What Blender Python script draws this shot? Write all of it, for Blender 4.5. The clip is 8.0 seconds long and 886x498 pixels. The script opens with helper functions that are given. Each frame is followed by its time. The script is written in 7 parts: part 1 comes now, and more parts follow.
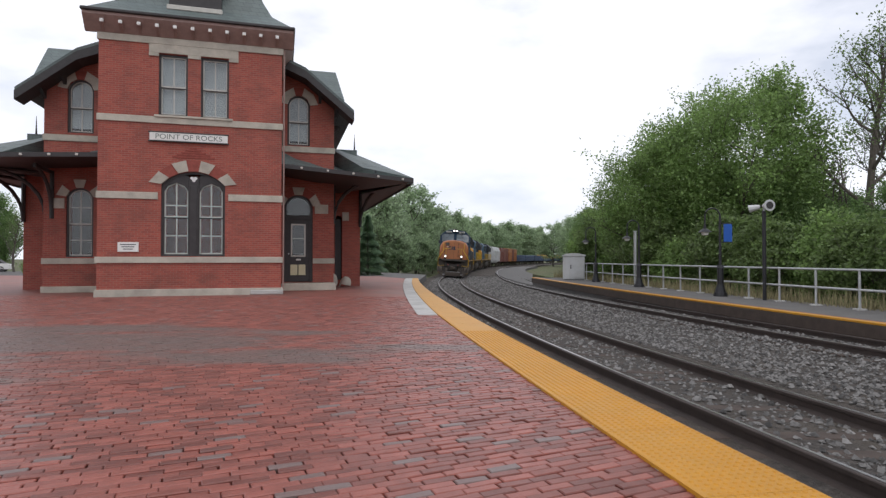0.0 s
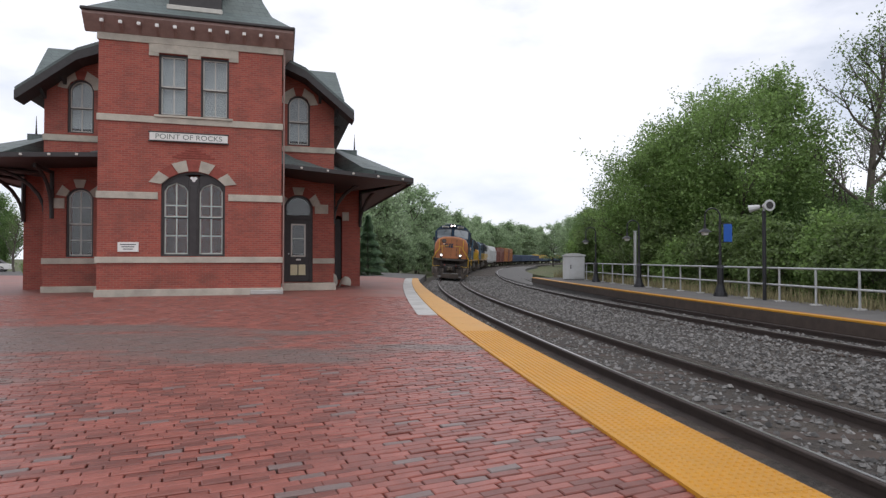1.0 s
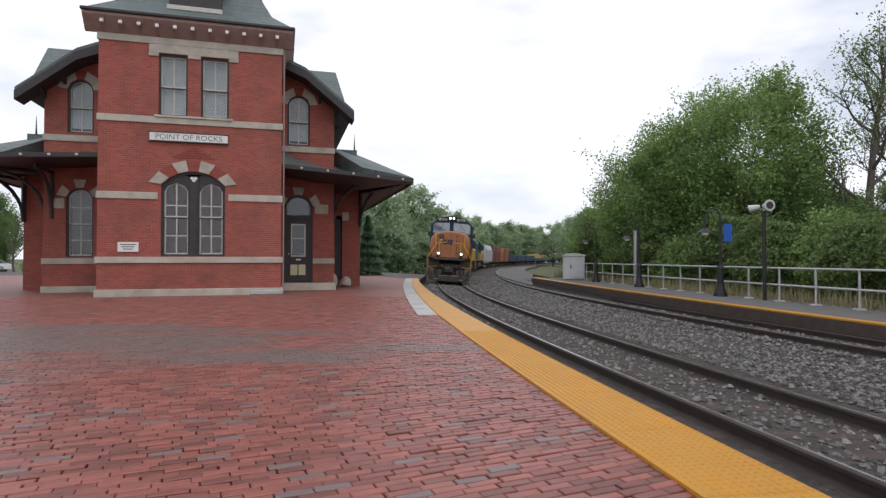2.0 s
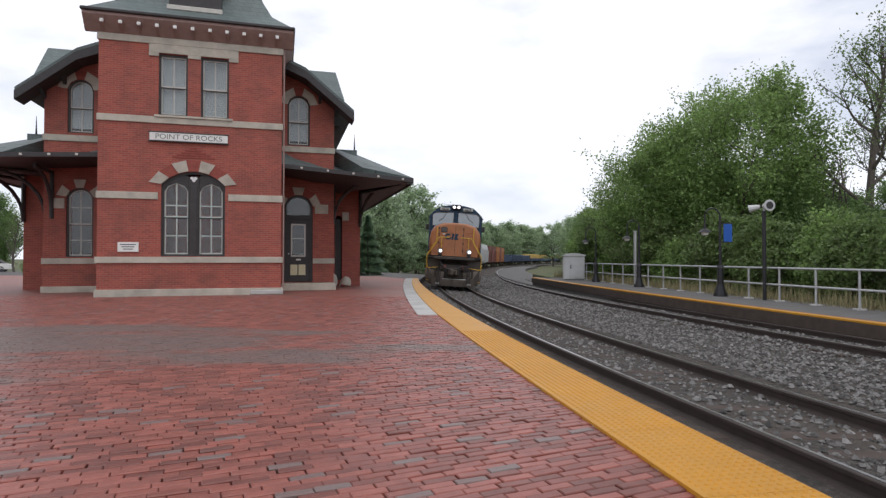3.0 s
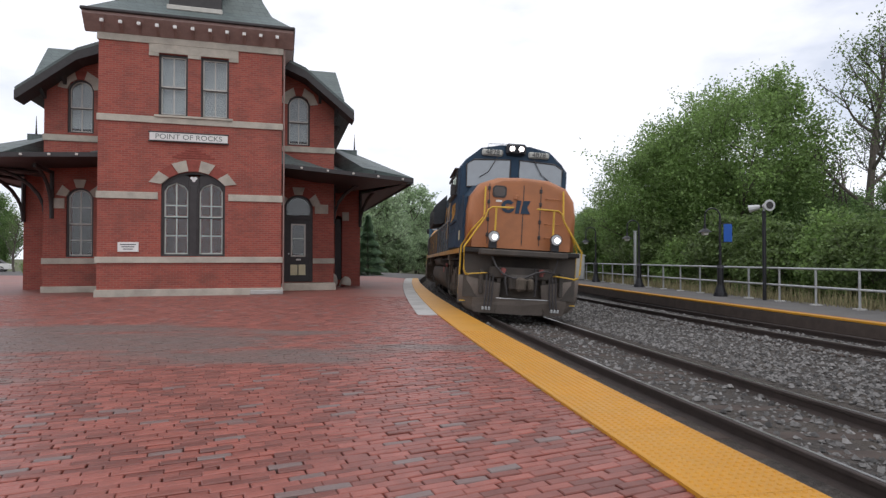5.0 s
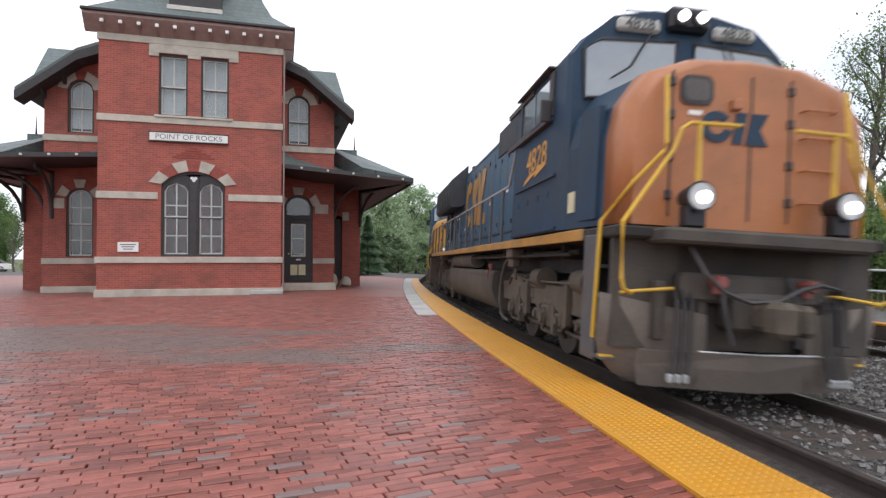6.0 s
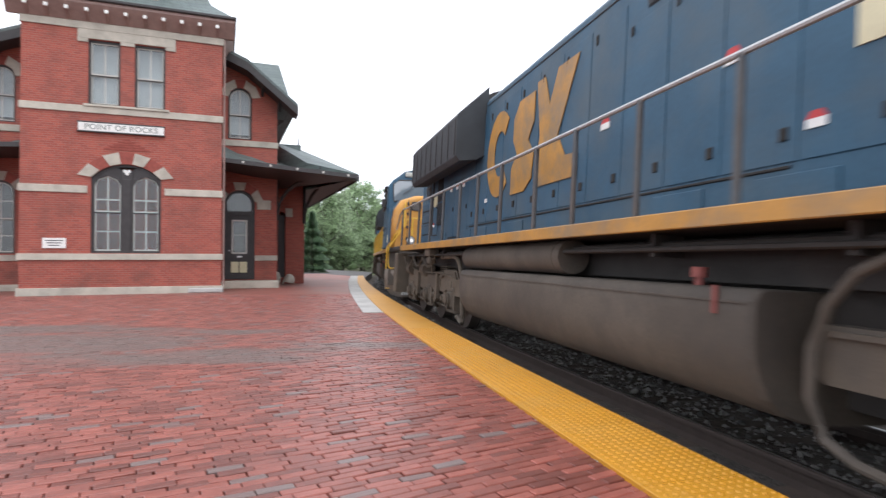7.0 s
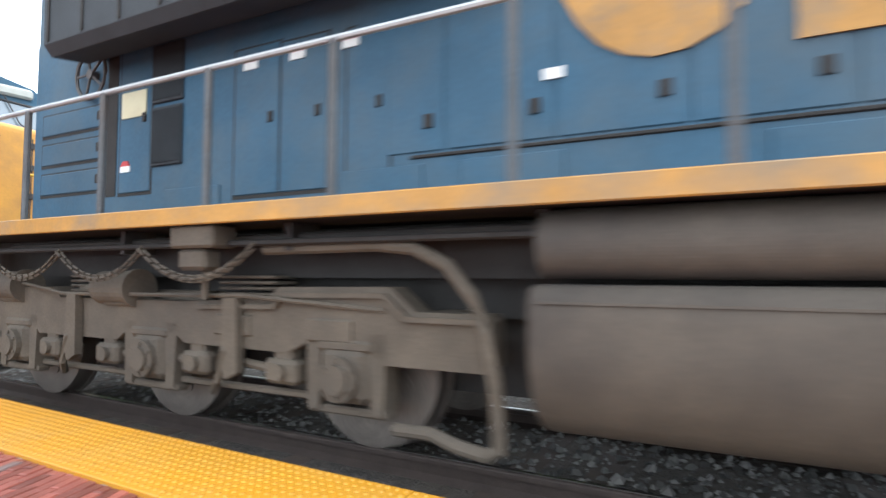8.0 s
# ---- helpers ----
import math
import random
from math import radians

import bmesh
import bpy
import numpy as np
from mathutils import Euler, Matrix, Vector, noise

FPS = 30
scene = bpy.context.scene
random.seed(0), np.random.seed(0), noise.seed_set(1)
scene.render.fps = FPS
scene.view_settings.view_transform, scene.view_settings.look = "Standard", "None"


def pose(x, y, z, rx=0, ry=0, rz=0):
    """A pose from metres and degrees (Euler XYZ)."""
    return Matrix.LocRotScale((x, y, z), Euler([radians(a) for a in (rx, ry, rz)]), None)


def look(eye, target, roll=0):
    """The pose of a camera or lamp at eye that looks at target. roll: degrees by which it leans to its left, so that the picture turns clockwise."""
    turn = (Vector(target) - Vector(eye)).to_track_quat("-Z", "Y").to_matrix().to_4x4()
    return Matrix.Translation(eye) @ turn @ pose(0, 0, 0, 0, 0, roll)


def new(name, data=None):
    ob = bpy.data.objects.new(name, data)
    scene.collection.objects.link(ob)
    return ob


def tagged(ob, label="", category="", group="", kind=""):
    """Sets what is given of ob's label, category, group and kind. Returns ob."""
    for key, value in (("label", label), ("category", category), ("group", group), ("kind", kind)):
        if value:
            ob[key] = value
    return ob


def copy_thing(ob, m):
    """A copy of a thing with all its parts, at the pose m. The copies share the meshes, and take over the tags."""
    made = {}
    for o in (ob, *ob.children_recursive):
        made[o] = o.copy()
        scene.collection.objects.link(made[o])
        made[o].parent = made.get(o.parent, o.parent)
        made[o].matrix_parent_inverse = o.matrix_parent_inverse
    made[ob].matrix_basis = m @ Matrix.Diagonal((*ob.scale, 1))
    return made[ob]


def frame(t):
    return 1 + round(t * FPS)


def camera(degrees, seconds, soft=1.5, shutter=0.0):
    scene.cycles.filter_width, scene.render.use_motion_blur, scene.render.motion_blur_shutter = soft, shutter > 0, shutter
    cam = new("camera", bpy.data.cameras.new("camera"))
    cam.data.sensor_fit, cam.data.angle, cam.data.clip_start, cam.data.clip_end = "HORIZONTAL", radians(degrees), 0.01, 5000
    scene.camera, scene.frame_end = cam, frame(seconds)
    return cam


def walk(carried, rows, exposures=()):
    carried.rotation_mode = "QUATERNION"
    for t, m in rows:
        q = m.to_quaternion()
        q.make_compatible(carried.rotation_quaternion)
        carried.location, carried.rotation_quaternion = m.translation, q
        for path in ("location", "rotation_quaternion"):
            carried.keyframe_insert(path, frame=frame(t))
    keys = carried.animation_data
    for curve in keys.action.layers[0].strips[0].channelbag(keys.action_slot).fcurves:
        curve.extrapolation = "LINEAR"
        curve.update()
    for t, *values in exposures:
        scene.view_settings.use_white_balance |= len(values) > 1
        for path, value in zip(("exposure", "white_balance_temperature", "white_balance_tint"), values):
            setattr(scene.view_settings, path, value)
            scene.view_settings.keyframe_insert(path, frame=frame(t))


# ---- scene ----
# ---- camera ----
cam = camera(75.1, 8.0, soft=1.35, shutter=0.35)
EYE = 1.35
TURNS = [
    (0.0, 0.0, 0.94, -0.03), (3.0, 0.0, 0.94, -0.03), (6.1, 0.0, 0.94, -0.03), (6.3, 0.05, 1.0, 0.0), (6.4, -0.2, 1.08, 0.0),
    (6.5, -0.6, 1.1, 0.05), (6.6, -1.5, 1.08, 0.0), (6.7, -2.4, 0.95, 0.0), (6.8, -3.3, 0.84, 0.0), (6.9, -4.3, 0.75, -0.1),
    (7.0, -5.36, 0.68, -0.12), (7.1, -7.5, 0.42, -0.1), (7.2, -10.2, 0.4, 0.0), (7.3, -13.0, 0.36, 0.0), (7.4, -17.2, 0.55, 0.25),
    (7.5, -21.5, 0.65, 0.4), (7.6, -28.8, 0.58, 0.6), (7.7, -34.2, 0.46, 0.72), (7.8, -40.7, 0.34, 0.86), (7.9, -47.7, 0.13, 0.98),
    (8.0, -51.1, -0.03, 1.2),
]
walk(cam, [(t, pose(0, 0, EYE, 90 + p, r, y)) for t, y, p, r in TURNS],
     exposures=[(0.0, -0.12, 6300, 13), (4.7, -0.12, 6300, 13), (5.8, 0.28, 6300, 13), (6.1, 0.42, 6250, 13), (6.6, 0.6, 6250, 13), (7.0, 0.72, 6200, 12), (7.5, 0.8, 6200, 12), (7.7, 0.95, 6000, 8), (8.0, 1.46, 5900, 5)])

# ---- light: a bright overcast sky ----
world = bpy.data.worlds.new("sky")
scene.world = world
world.use_nodes = True
wt = world.node_tree
bg = wt.nodes["Background"]
sky = wt.nodes.new("ShaderNodeTexSky")
sky.sky_type = "NISHITA"
sky.sun_disc = False
sky.sun_elevation = radians(62)
sky.sun_rotation = radians(150)
tc = wt.nodes.new("ShaderNodeTexCoord")
squash = wt.nodes.new("ShaderNodeMapping")
squash.inputs["Scale"].default_value = (1.0, 1.0, 2.6)
clouds = wt.nodes.new("ShaderNodeTexNoise")
clouds.inputs["Scale"].default_value = 2.3
clouds.inputs["Detail"].default_value = 7
clouds.inputs["Roughness"].default_value = 0.55
ramp = wt.nodes.new("ShaderNodeValToRGB")
ramp.color_ramp.elements[0].position, ramp.color_ramp.elements[0].color = 0.34, (0.55, 0.55, 0.55, 1)
ramp.color_ramp.elements[1].position, ramp.color_ramp.elements[1].color = 0.52, (1, 1, 1, 1)
dim = wt.nodes.new("ShaderNodeVectorMath")
dim.operation = "SCALE"
dim.inputs["Scale"].default_value = 1.15
mix = wt.nodes.new("ShaderNodeMix")
mix.data_type = "RGBA"
mix.inputs["B"].default_value = (11.6, 11.8, 12.2, 1)
wt.links.new(tc.outputs["Generated"], squash.inputs["Vector"])
wt.links.new(squash.outputs["Vector"], clouds.inputs["Vector"])
wt.links.new(clouds.outputs["Fac"], ramp.inputs["Fac"])
wt.links.new(ramp.outputs["Color"], mix.inputs["Factor"])
wt.links.new(sky.outputs["Color"], dim.inputs[0])
wt.links.new(dim.outputs["Vector"], mix.inputs["A"])
wt.links.new(mix.outputs["Result"], bg.inputs["Color"])
bg.inputs["Strength"].default_value = 0.1

sun = new("sun", bpy.data.lights.new("sun", "SUN"))
sun.data.energy, sun.data.angle, sun.data.color = 0.7, radians(25), (1.0, 0.96, 0.9)
sun.matrix_world = look((0, 0, 40), (-6, 20, 0))

# ---- materials ----
def material(name, colour, rough=0.7, metal=0.0, vary=0.25, scale=4.0, fine=60.0, bump=0.15, dirt=None, dirt_amount=0.0, dirt_scale=1.2,
             random_piece="", coat=0.0, bump_size=0.01, spread=(0.62, 1.35), through_light=0.0):
    """A surface with colour variation at two scales, relief and stains."""
    m = bpy.data.materials.new(name)
    m.use_nodes = True
    nt = m.node_tree
    b = nt.nodes["Principled BSDF"]
    b.inputs["Roughness"].default_value, b.inputs["Metallic"].default_value = rough, metal
    b.inputs["Coat Weight"].default_value = coat
    co = nt.nodes.new("ShaderNodeTexCoord")
    n1, n2 = nt.nodes.new("ShaderNodeTexNoise"), nt.nodes.new("ShaderNodeTexNoise")
    n1.inputs["Scale"].default_value, n2.inputs["Scale"].default_value = scale, fine
    n1.inputs["Detail"].default_value = n2.inputs["Detail"].default_value = 4
    for n in (n1, n2):
        nt.links.new(co.outputs["Object"], n.inputs["Vector"])
    add = nt.nodes.new("ShaderNodeMath")
    add.operation = "MULTIPLY_ADD"
    add.inputs[1].default_value = 0.6
    nt.links.new(n1.outputs["Fac"], add.inputs[0])
    half = nt.nodes.new("ShaderNodeMath")
    half.operation = "MULTIPLY"
    half.inputs[1].default_value = 0.4
    nt.links.new(n2.outputs["Fac"], half.inputs[0])
    nt.links.new(half.outputs[0], add.inputs[2])
    value = nt.nodes.new("ShaderNodeMapRange")
    value.inputs["From Min"].default_value, value.inputs["From Max"].default_value = 0.3, 0.7
    value.inputs["To Min"].default_value, value.inputs["To Max"].default_value = 1 - vary, 1 + vary
    nt.links.new(add.outputs[0], value.inputs["Value"])
    hsv = nt.nodes.new("ShaderNodeHueSaturation")
    hsv.inputs["Color"].default_value = (*colour, 1)
    nt.links.new(value.outputs["Result"], hsv.inputs["Value"])
    out = hsv.outputs["Color"]
    if random_piece:
        src = nt.nodes.new("ShaderNodeObjectInfo" if random_piece == "object" else "ShaderNodeNewGeometry")
        rnd = src.outputs["Random" if random_piece == "object" else "Random Per Island"]
        r2 = nt.nodes.new("ShaderNodeMapRange")
        r2.inputs["To Min"].default_value, r2.inputs["To Max"].default_value = spread
        nt.links.new(rnd, r2.inputs["Value"])
        h2 = nt.nodes.new("ShaderNodeHueSaturation")
        nt.links.new(out, h2.inputs["Color"])
        nt.links.new(r2.outputs["Result"], h2.inputs["Value"])
        out = h2.outputs["Color"]
    if dirt:
        n3 = nt.nodes.new("ShaderNodeTexNoise")
        n3.inputs["Scale"].default_value, n3.inputs["Detail"].default_value, n3.inputs["Roughness"].default_value = dirt_scale, 8, 0.65
        nt.links.new(co.outputs["Object"], n3.inputs["Vector"])
        r3 = nt.nodes.new("ShaderNodeMapRange")
        r3.inputs["From Min"].default_value, r3.inputs["From Max"].default_value = 0.42, 0.68
        r3.inputs["To Max"].default_value = dirt_amount
        nt.links.new(n3.outputs["Fac"], r3.inputs["Value"])
        mx = nt.nodes.new("ShaderNodeMix")
        mx.data_type = "RGBA"
        mx.inputs["B"].default_value = (*dirt, 1)
        nt.links.new(r3.outputs["Result"], mx.inputs["Factor"])
        nt.links.new(out, mx.inputs["A"])
        out = mx.outputs["Result"]
    nt.links.new(out, b.inputs["Base Color"])
    if bump:
        bp = nt.nodes.new("ShaderNodeBump")
        bp.inputs["Strength"].default_value, bp.inputs["Distance"].default_value = bump, bump_size
        nt.links.new(n2.outputs["Fac"], bp.inputs["Height"])
        nt.links.new(bp.outputs["Normal"], b.inputs["Normal"])
    if through_light:
        tr = nt.nodes.new("ShaderNodeBsdfTranslucent")
        ms = nt.nodes.new("ShaderNodeMixShader")
        ms.inputs["Fac"].default_value = through_light
        nt.links.new(out, tr.inputs["Color"])
        nt.links.new(b.outputs[0], ms.inputs[1])
        nt.links.new(tr.outputs[0], ms.inputs[2])
        nt.links.new(ms.outputs[0], nt.nodes["Material Output"].inputs["Surface"])
    return m


def coursed(name, c1, c2, joint, length, height, gap, rough, bump=0.5, slope=False, stain=(0.1, 0.05, 0.04)):
    """Bricks or slates in courses on upright (or sloping) faces."""
    m = bpy.data.materials.new(name)
    m.use_nodes = True
    nt = m.node_tree
    b = nt.nodes["Principled BSDF"]
    b.inputs["Roughness"].default_value = rough
    co, sep, comb = nt.nodes.new("ShaderNodeTexCoord"), nt.nodes.new("ShaderNodeSeparateXYZ"), nt.nodes.new("ShaderNodeCombineXYZ")
    add = nt.nodes.new("ShaderNodeMath")
    nt.links.new(co.outputs["Object"], sep.inputs[0])
    nt.links.new(sep.outputs["X"], add.inputs[0])
    nt.links.new(sep.outputs["Y"], add.inputs[1])
    nt.links.new(add.outputs[0], comb.inputs["X"])
    nt.links.new(sep.outputs["Z"], comb.inputs["Y"])
    br = nt.nodes.new("ShaderNodeTexBrick")
    br.inputs["Scale"].default_value = 1.0
    br.inputs["Brick Width"].default_value, br.inputs["Row Height"].default_value = length, height
    br.inputs["Mortar Size"].default_value, br.inputs["Mortar Smooth"].default_value = gap, 0.3
    br.inputs["Color1"].default_value, br.inputs["Color2"].default_value, br.inputs["Mortar"].default_value = (*c1, 1), (*c2, 1), (*joint, 1)
    nt.links.new(comb.outputs[0], br.inputs["Vector"])
    n = nt.nodes.new("ShaderNodeTexNoise")
    n.inputs["Scale"].default_value, n.inputs["Detail"].default_value, n.inputs["Roughness"].default_value = 0.9, 8, 0.6
    nt.links.new(co.outputs["Object"], n.inputs["Vector"])
    r = nt.nodes.new("ShaderNodeMapRange")
    r.inputs["From Min"].default_value, r.inputs["From Max"].default_value, r.inputs["To Max"].default_value = 0.45, 0.75, 0.6
    nt.links.new(n.outputs["Fac"], r.inputs["Value"])
    mx = nt.nodes.new("ShaderNodeMix")
    mx.data_type = "RGBA"
    mx.inputs["B"].default_value = (*stain, 1)
    nt.links.new(r.outputs["Result"], mx.inputs["Factor"])
    nt.links.new(br.outputs["Color"], mx.inputs["A"])
    nt.links.new(mx.outputs["Result"], b.inputs["Base Color"])
    bp = nt.nodes.new("ShaderNodeBump")
    bp.invert = True
    bp.inputs["Strength"].default_value, bp.inputs["Distance"].default_value = bump, 0.008
    nt.links.new(br.outputs["Fac"], bp.inputs["Height"])
    nt.links.new(bp.outputs["Normal"], b.inputs["Normal"])
    return m


def glowing(name, colour, strength):
    m = bpy.data.materials.new(name)
    m.use_nodes = True
    b = m.node_tree.nodes["Principled BSDF"]
    b.inputs["Base Color"].default_value = (0.8, 0.8, 0.8, 1)
    b.inputs["Emission Color"].default_value, b.inputs["Emission Strength"].default_value = (*colour, 1), strength
    return m


def glass(name, tint=(0.9, 0.95, 0.95)):
    m = bpy.data.materials.new(name)
    m.use_nodes = True
    b = m.node_tree.nodes["Principled BSDF"]
    b.inputs["Base Color"].default_value = (*tint, 1)
    b.inputs["Transmission Weight"].default_value, b.inputs["Roughness"].default_value, b.inputs["IOR"].default_value = 1.0, 0.03, 1.5
    return m


def paving():
    """Worn red pavers, each its own shade, with a greyed zone across the middle of the platform."""
    m = material("paver_brick", (0.205, 0.060, 0.043), rough=0.42, vary=0.22, scale=9, fine=90, bump=0.3, random_piece="island", bump_size=0.006, spread=(0.6, 1.45))
    nt = m.node_tree
    b = nt.nodes["Principled BSDF"]
    out = b.inputs["Base Color"].links[0].from_socket
    geo = nt.nodes.new("ShaderNodeNewGeometry")
    # shade by piece: a few grey and pale ones
    rmp = nt.nodes.new("ShaderNodeValToRGB")
    e = rmp.color_ramp.elements
    e[0].position, e[0].color = 0.0, (0.7, 0.7, 0.7, 1)
    e[1].position, e[1].color = 0.93, (0.0, 0.0, 0.0, 1)
    k = rmp.color_ramp.elements.new(0.045)
    k.color = (0.55, 0.55, 0.55, 1)
    k = rmp.color_ramp.elements.new(0.055)
    k.color = (0.0, 0.0, 0.0, 1)
    nt.links.new(geo.outputs["Random Per Island"], rmp.inputs["Fac"])
    mx = nt.nodes.new("ShaderNodeMix")
    mx.data_type = "RGBA"
    mx.inputs["B"].default_value = (0.19, 0.16, 0.15, 1)
    nt.links.new(rmp.outputs["Color"], mx.inputs["Factor"])
    nt.links.new(out, mx.inputs["A"])
    # the greyed zone: a tapering tongue along x
    sep = nt.nodes.new("ShaderNodeSeparateXYZ")
    nt.links.new(geo.outputs["Position"], sep.inputs[0])
    n = nt.nodes.new("ShaderNodeTexNoise")
    n.inputs["Scale"].default_value, n.inputs["Detail"].default_value = 0.55, 7
    mp = nt.nodes.new("ShaderNodeMapping")
    mp.inputs["Scale"].default_value = (0.45, 1.6, 1)
    nt.links.new(geo.outputs["Position"], mp.inputs["Vector"])
    nt.links.new(mp.outputs["Vector"], n.inputs["Vector"])
    def calc(op, a, c):
        k = nt.nodes.new("ShaderNodeMath")
        k.operation = op
        for i, v in enumerate((a, c)):
            if isinstance(v, (int, float)):
                k.inputs[i].default_value = v
            elif v is not None:
                nt.links.new(v, k.inputs[i])
        return k.outputs[0]
    off = calc("ABSOLUTE", calc("SUBTRACT", sep.outputs["Y"], 9.0), None)
    half = calc("MULTIPLY_ADD", sep.outputs["X"], -0.36)
    half.node.inputs[2].default_value = 0.35
    half = calc("MINIMUM", half, 2.9)
    wob = calc("MULTIPLY", calc("SUBTRACT", n.outputs["Fac"], 0.5), 9.0)
    edge = calc("ADD", calc("SUBTRACT", half, off), wob)
    r = nt.nodes.new("ShaderNodeMapRange")
    r.inputs["From Min"].default_value, r.inputs["From Max"].default_value, r.inputs["To Max"].default_value = -0.4, 0.9, 0.8
    nt.links.new(edge, r.inputs["Value"])
    m2 = nt.nodes.new("ShaderNodeMix")
    m2.data_type = "RGBA"
    m2.inputs["B"].default_value = (0.125, 0.10, 0.088, 1)
    nt.links.new(r.outputs["Result"], m2.inputs["Factor"])
    nt.links.new(mx.outputs["Result"], m2.inputs["A"])
    nt.links.new(m2.outputs["Result"], b.inputs["Base Color"])
    return m


BRICK = coursed("wall_brick", (0.38, 0.088, 0.058), (0.28, 0.062, 0.046), (0.30, 0.15, 0.115), 0.215, 0.075, 0.008, 0.8)
SLATE = coursed("roof_slate", (0.125, 0.16, 0.152), (0.095, 0.122, 0.12), (0.05, 0.055, 0.06), 0.3, 0.2, 0.008, 0.55, stain=(0.07, 0.09, 0.075))
STONE = material("sandstone", (0.47, 0.43, 0.36), 0.85, vary=0.18, scale=3, fine=50, bump=0.3, dirt=(0.22, 0.2, 0.17), dirt_amount=0.5)
CONCRETE = material("concrete", (0.45, 0.44, 0.42), 0.85, vary=0.15, scale=2, fine=70, bump=0.25, dirt=(0.2, 0.19, 0.18), dirt_amount=0.5)
TRIM = material("dark_trim", (0.036, 0.032, 0.032), 0.55, vary=0.3, scale=6, fine=60, bump=0.2)
BROWN = material("brown_trim", (0.27, 0.175, 0.15), 0.6, vary=0.2, scale=5, fine=60, bump=0.1)
PUTTY = material("sash_paint", (0.52, 0.5, 0.45), 0.5, vary=0.12, scale=8, fine=90, bump=0.05)
RUBBED = material("rubbed_brick", (0.26, 0.062, 0.045), 0.8, vary=0.25, scale=8, fine=60, bump=0.2)
WHITE = material("white_paint", (0.78, 0.77, 0.74), 0.5, vary=0.06, scale=5, fine=80, bump=0.05, dirt=(0.5, 0.48, 0.42), dirt_amount=0.4)
PANE = glass("window_glass")
# the gloom of unlit rooms, put into a near-black colour
ROOM_GLOOM = material("room_gloom", (0.045, 0.042, 0.04), 0.9, vary=0.15)
BLIND = material("pale_blind", (0.33, 0.35, 0.36), 0.8, vary=0.15, scale=3, fine=20)
INK = material("black_lettering", (0.05, 0.05, 0.05), 0.6, vary=0.1)
PAVER = paving()
JOINT = material("paver_joint_sand", (0.09, 0.05, 0.045), 0.95, vary=0.3, scale=6, fine=80, bump=0.4)
YELLOW = material("tactile_yellow", (0.50, 0.225, 0.007), 0.5, vary=0.10, scale=1.5, fine=60, bump=0.12, dirt=(0.42, 0.24, 0.05), dirt_amount=0.35, dirt_scale=2.5)
STEEL = material("rail_steel", (0.042, 0.030, 0.025), 0.7, 0.1, vary=0.3, scale=6, fine=60, bump=0.2)
RAILTOP = material("rail_head", (0.45, 0.43, 0.42), 0.28, 1.0, vary=0.15, scale=3, fine=60, bump=0.05)
BALLAST = material("ballast", (0.066, 0.056, 0.048), 0.95, vary=0.6, scale=11, fine=40, bump=1.0, dirt=(0.10, 0.08, 0.06), dirt_amount=0.6, dirt_scale=0.8, bump_size=0.06)
BALLAST_STONE = material("ballast_stone", (0.135, 0.129, 0.122), 0.9, vary=0.2, scale=9, fine=60, bump=0.3, random_piece="island", spread=(0.35, 1.75))
TIE = material("oak_tie", (0.06, 0.043, 0.034), 0.9, vary=0.35, scale=5, fine=50, bump=0.5)
ASPHALT = material("asphalt", (0.11, 0.105, 0.10), 0.9, vary=0.25, scale=1.2, fine=90, bump=0.3)
GRASS = material("grass_ground", (0.085, 0.105, 0.04), 0.95, vary=0.5, scale=0.4, fine=8, bump=0.6, dirt=(0.13, 0.10, 0.06), dirt_amount=0.7, dirt_scale=0.15, bump_size=0.1)
WEED = material("dry_grass", (0.26, 0.23, 0.12), 0.9, vary=0.4, scale=3, fine=20, random_piece="island")
LEAF = material("leaf_green", (0.215, 0.325, 0.10), 0.5, vary=0.3, scale=0.5, fine=6, bump=0, random_piece="island", through_light=0.5)
LEAF_DARK = material("leaf_dark", (0.15, 0.24, 0.08), 0.55, vary=0.3, scale=0.5, fine=6, bump=0, random_piece="island", through_light=0.5)
LEAF_PALE = material("leaf_spring", (0.155, 0.225, 0.075), 0.55, vary=0.3, scale=0.5, fine=6, bump=0, random_piece="island", through_light=0.5)
LEAF_FIR = material("fir_needle", (0.06, 0.115, 0.05), 0.6, vary=0.3, scale=1, fine=9, bump=0, random_piece="island")
BARK = material("bark", (0.10, 0.085, 0.07), 0.95, vary=0.35, scale=6, fine=40, bump=0.7)
GALV = material("galvanised_steel", (0.46, 0.47, 0.47), 0.45, 0.7, vary=0.12, scale=4, fine=40, bump=0.05)
BLACKIRON = material("black_iron", (0.025, 0.025, 0.028), 0.45, 0.3, vary=0.2, scale=5, fine=60, bump=0.1)
SIGNBLUE = material("sign_blue", (0.02, 0.10, 0.42), 0.4, vary=0.08)
SHEDGREY = material("shed_grey", (0.55, 0.56, 0.56), 0.6, vary=0.08, scale=3, fine=40, bump=0.05, dirt=(0.35, 0.34, 0.3), dirt_amount=0.4)
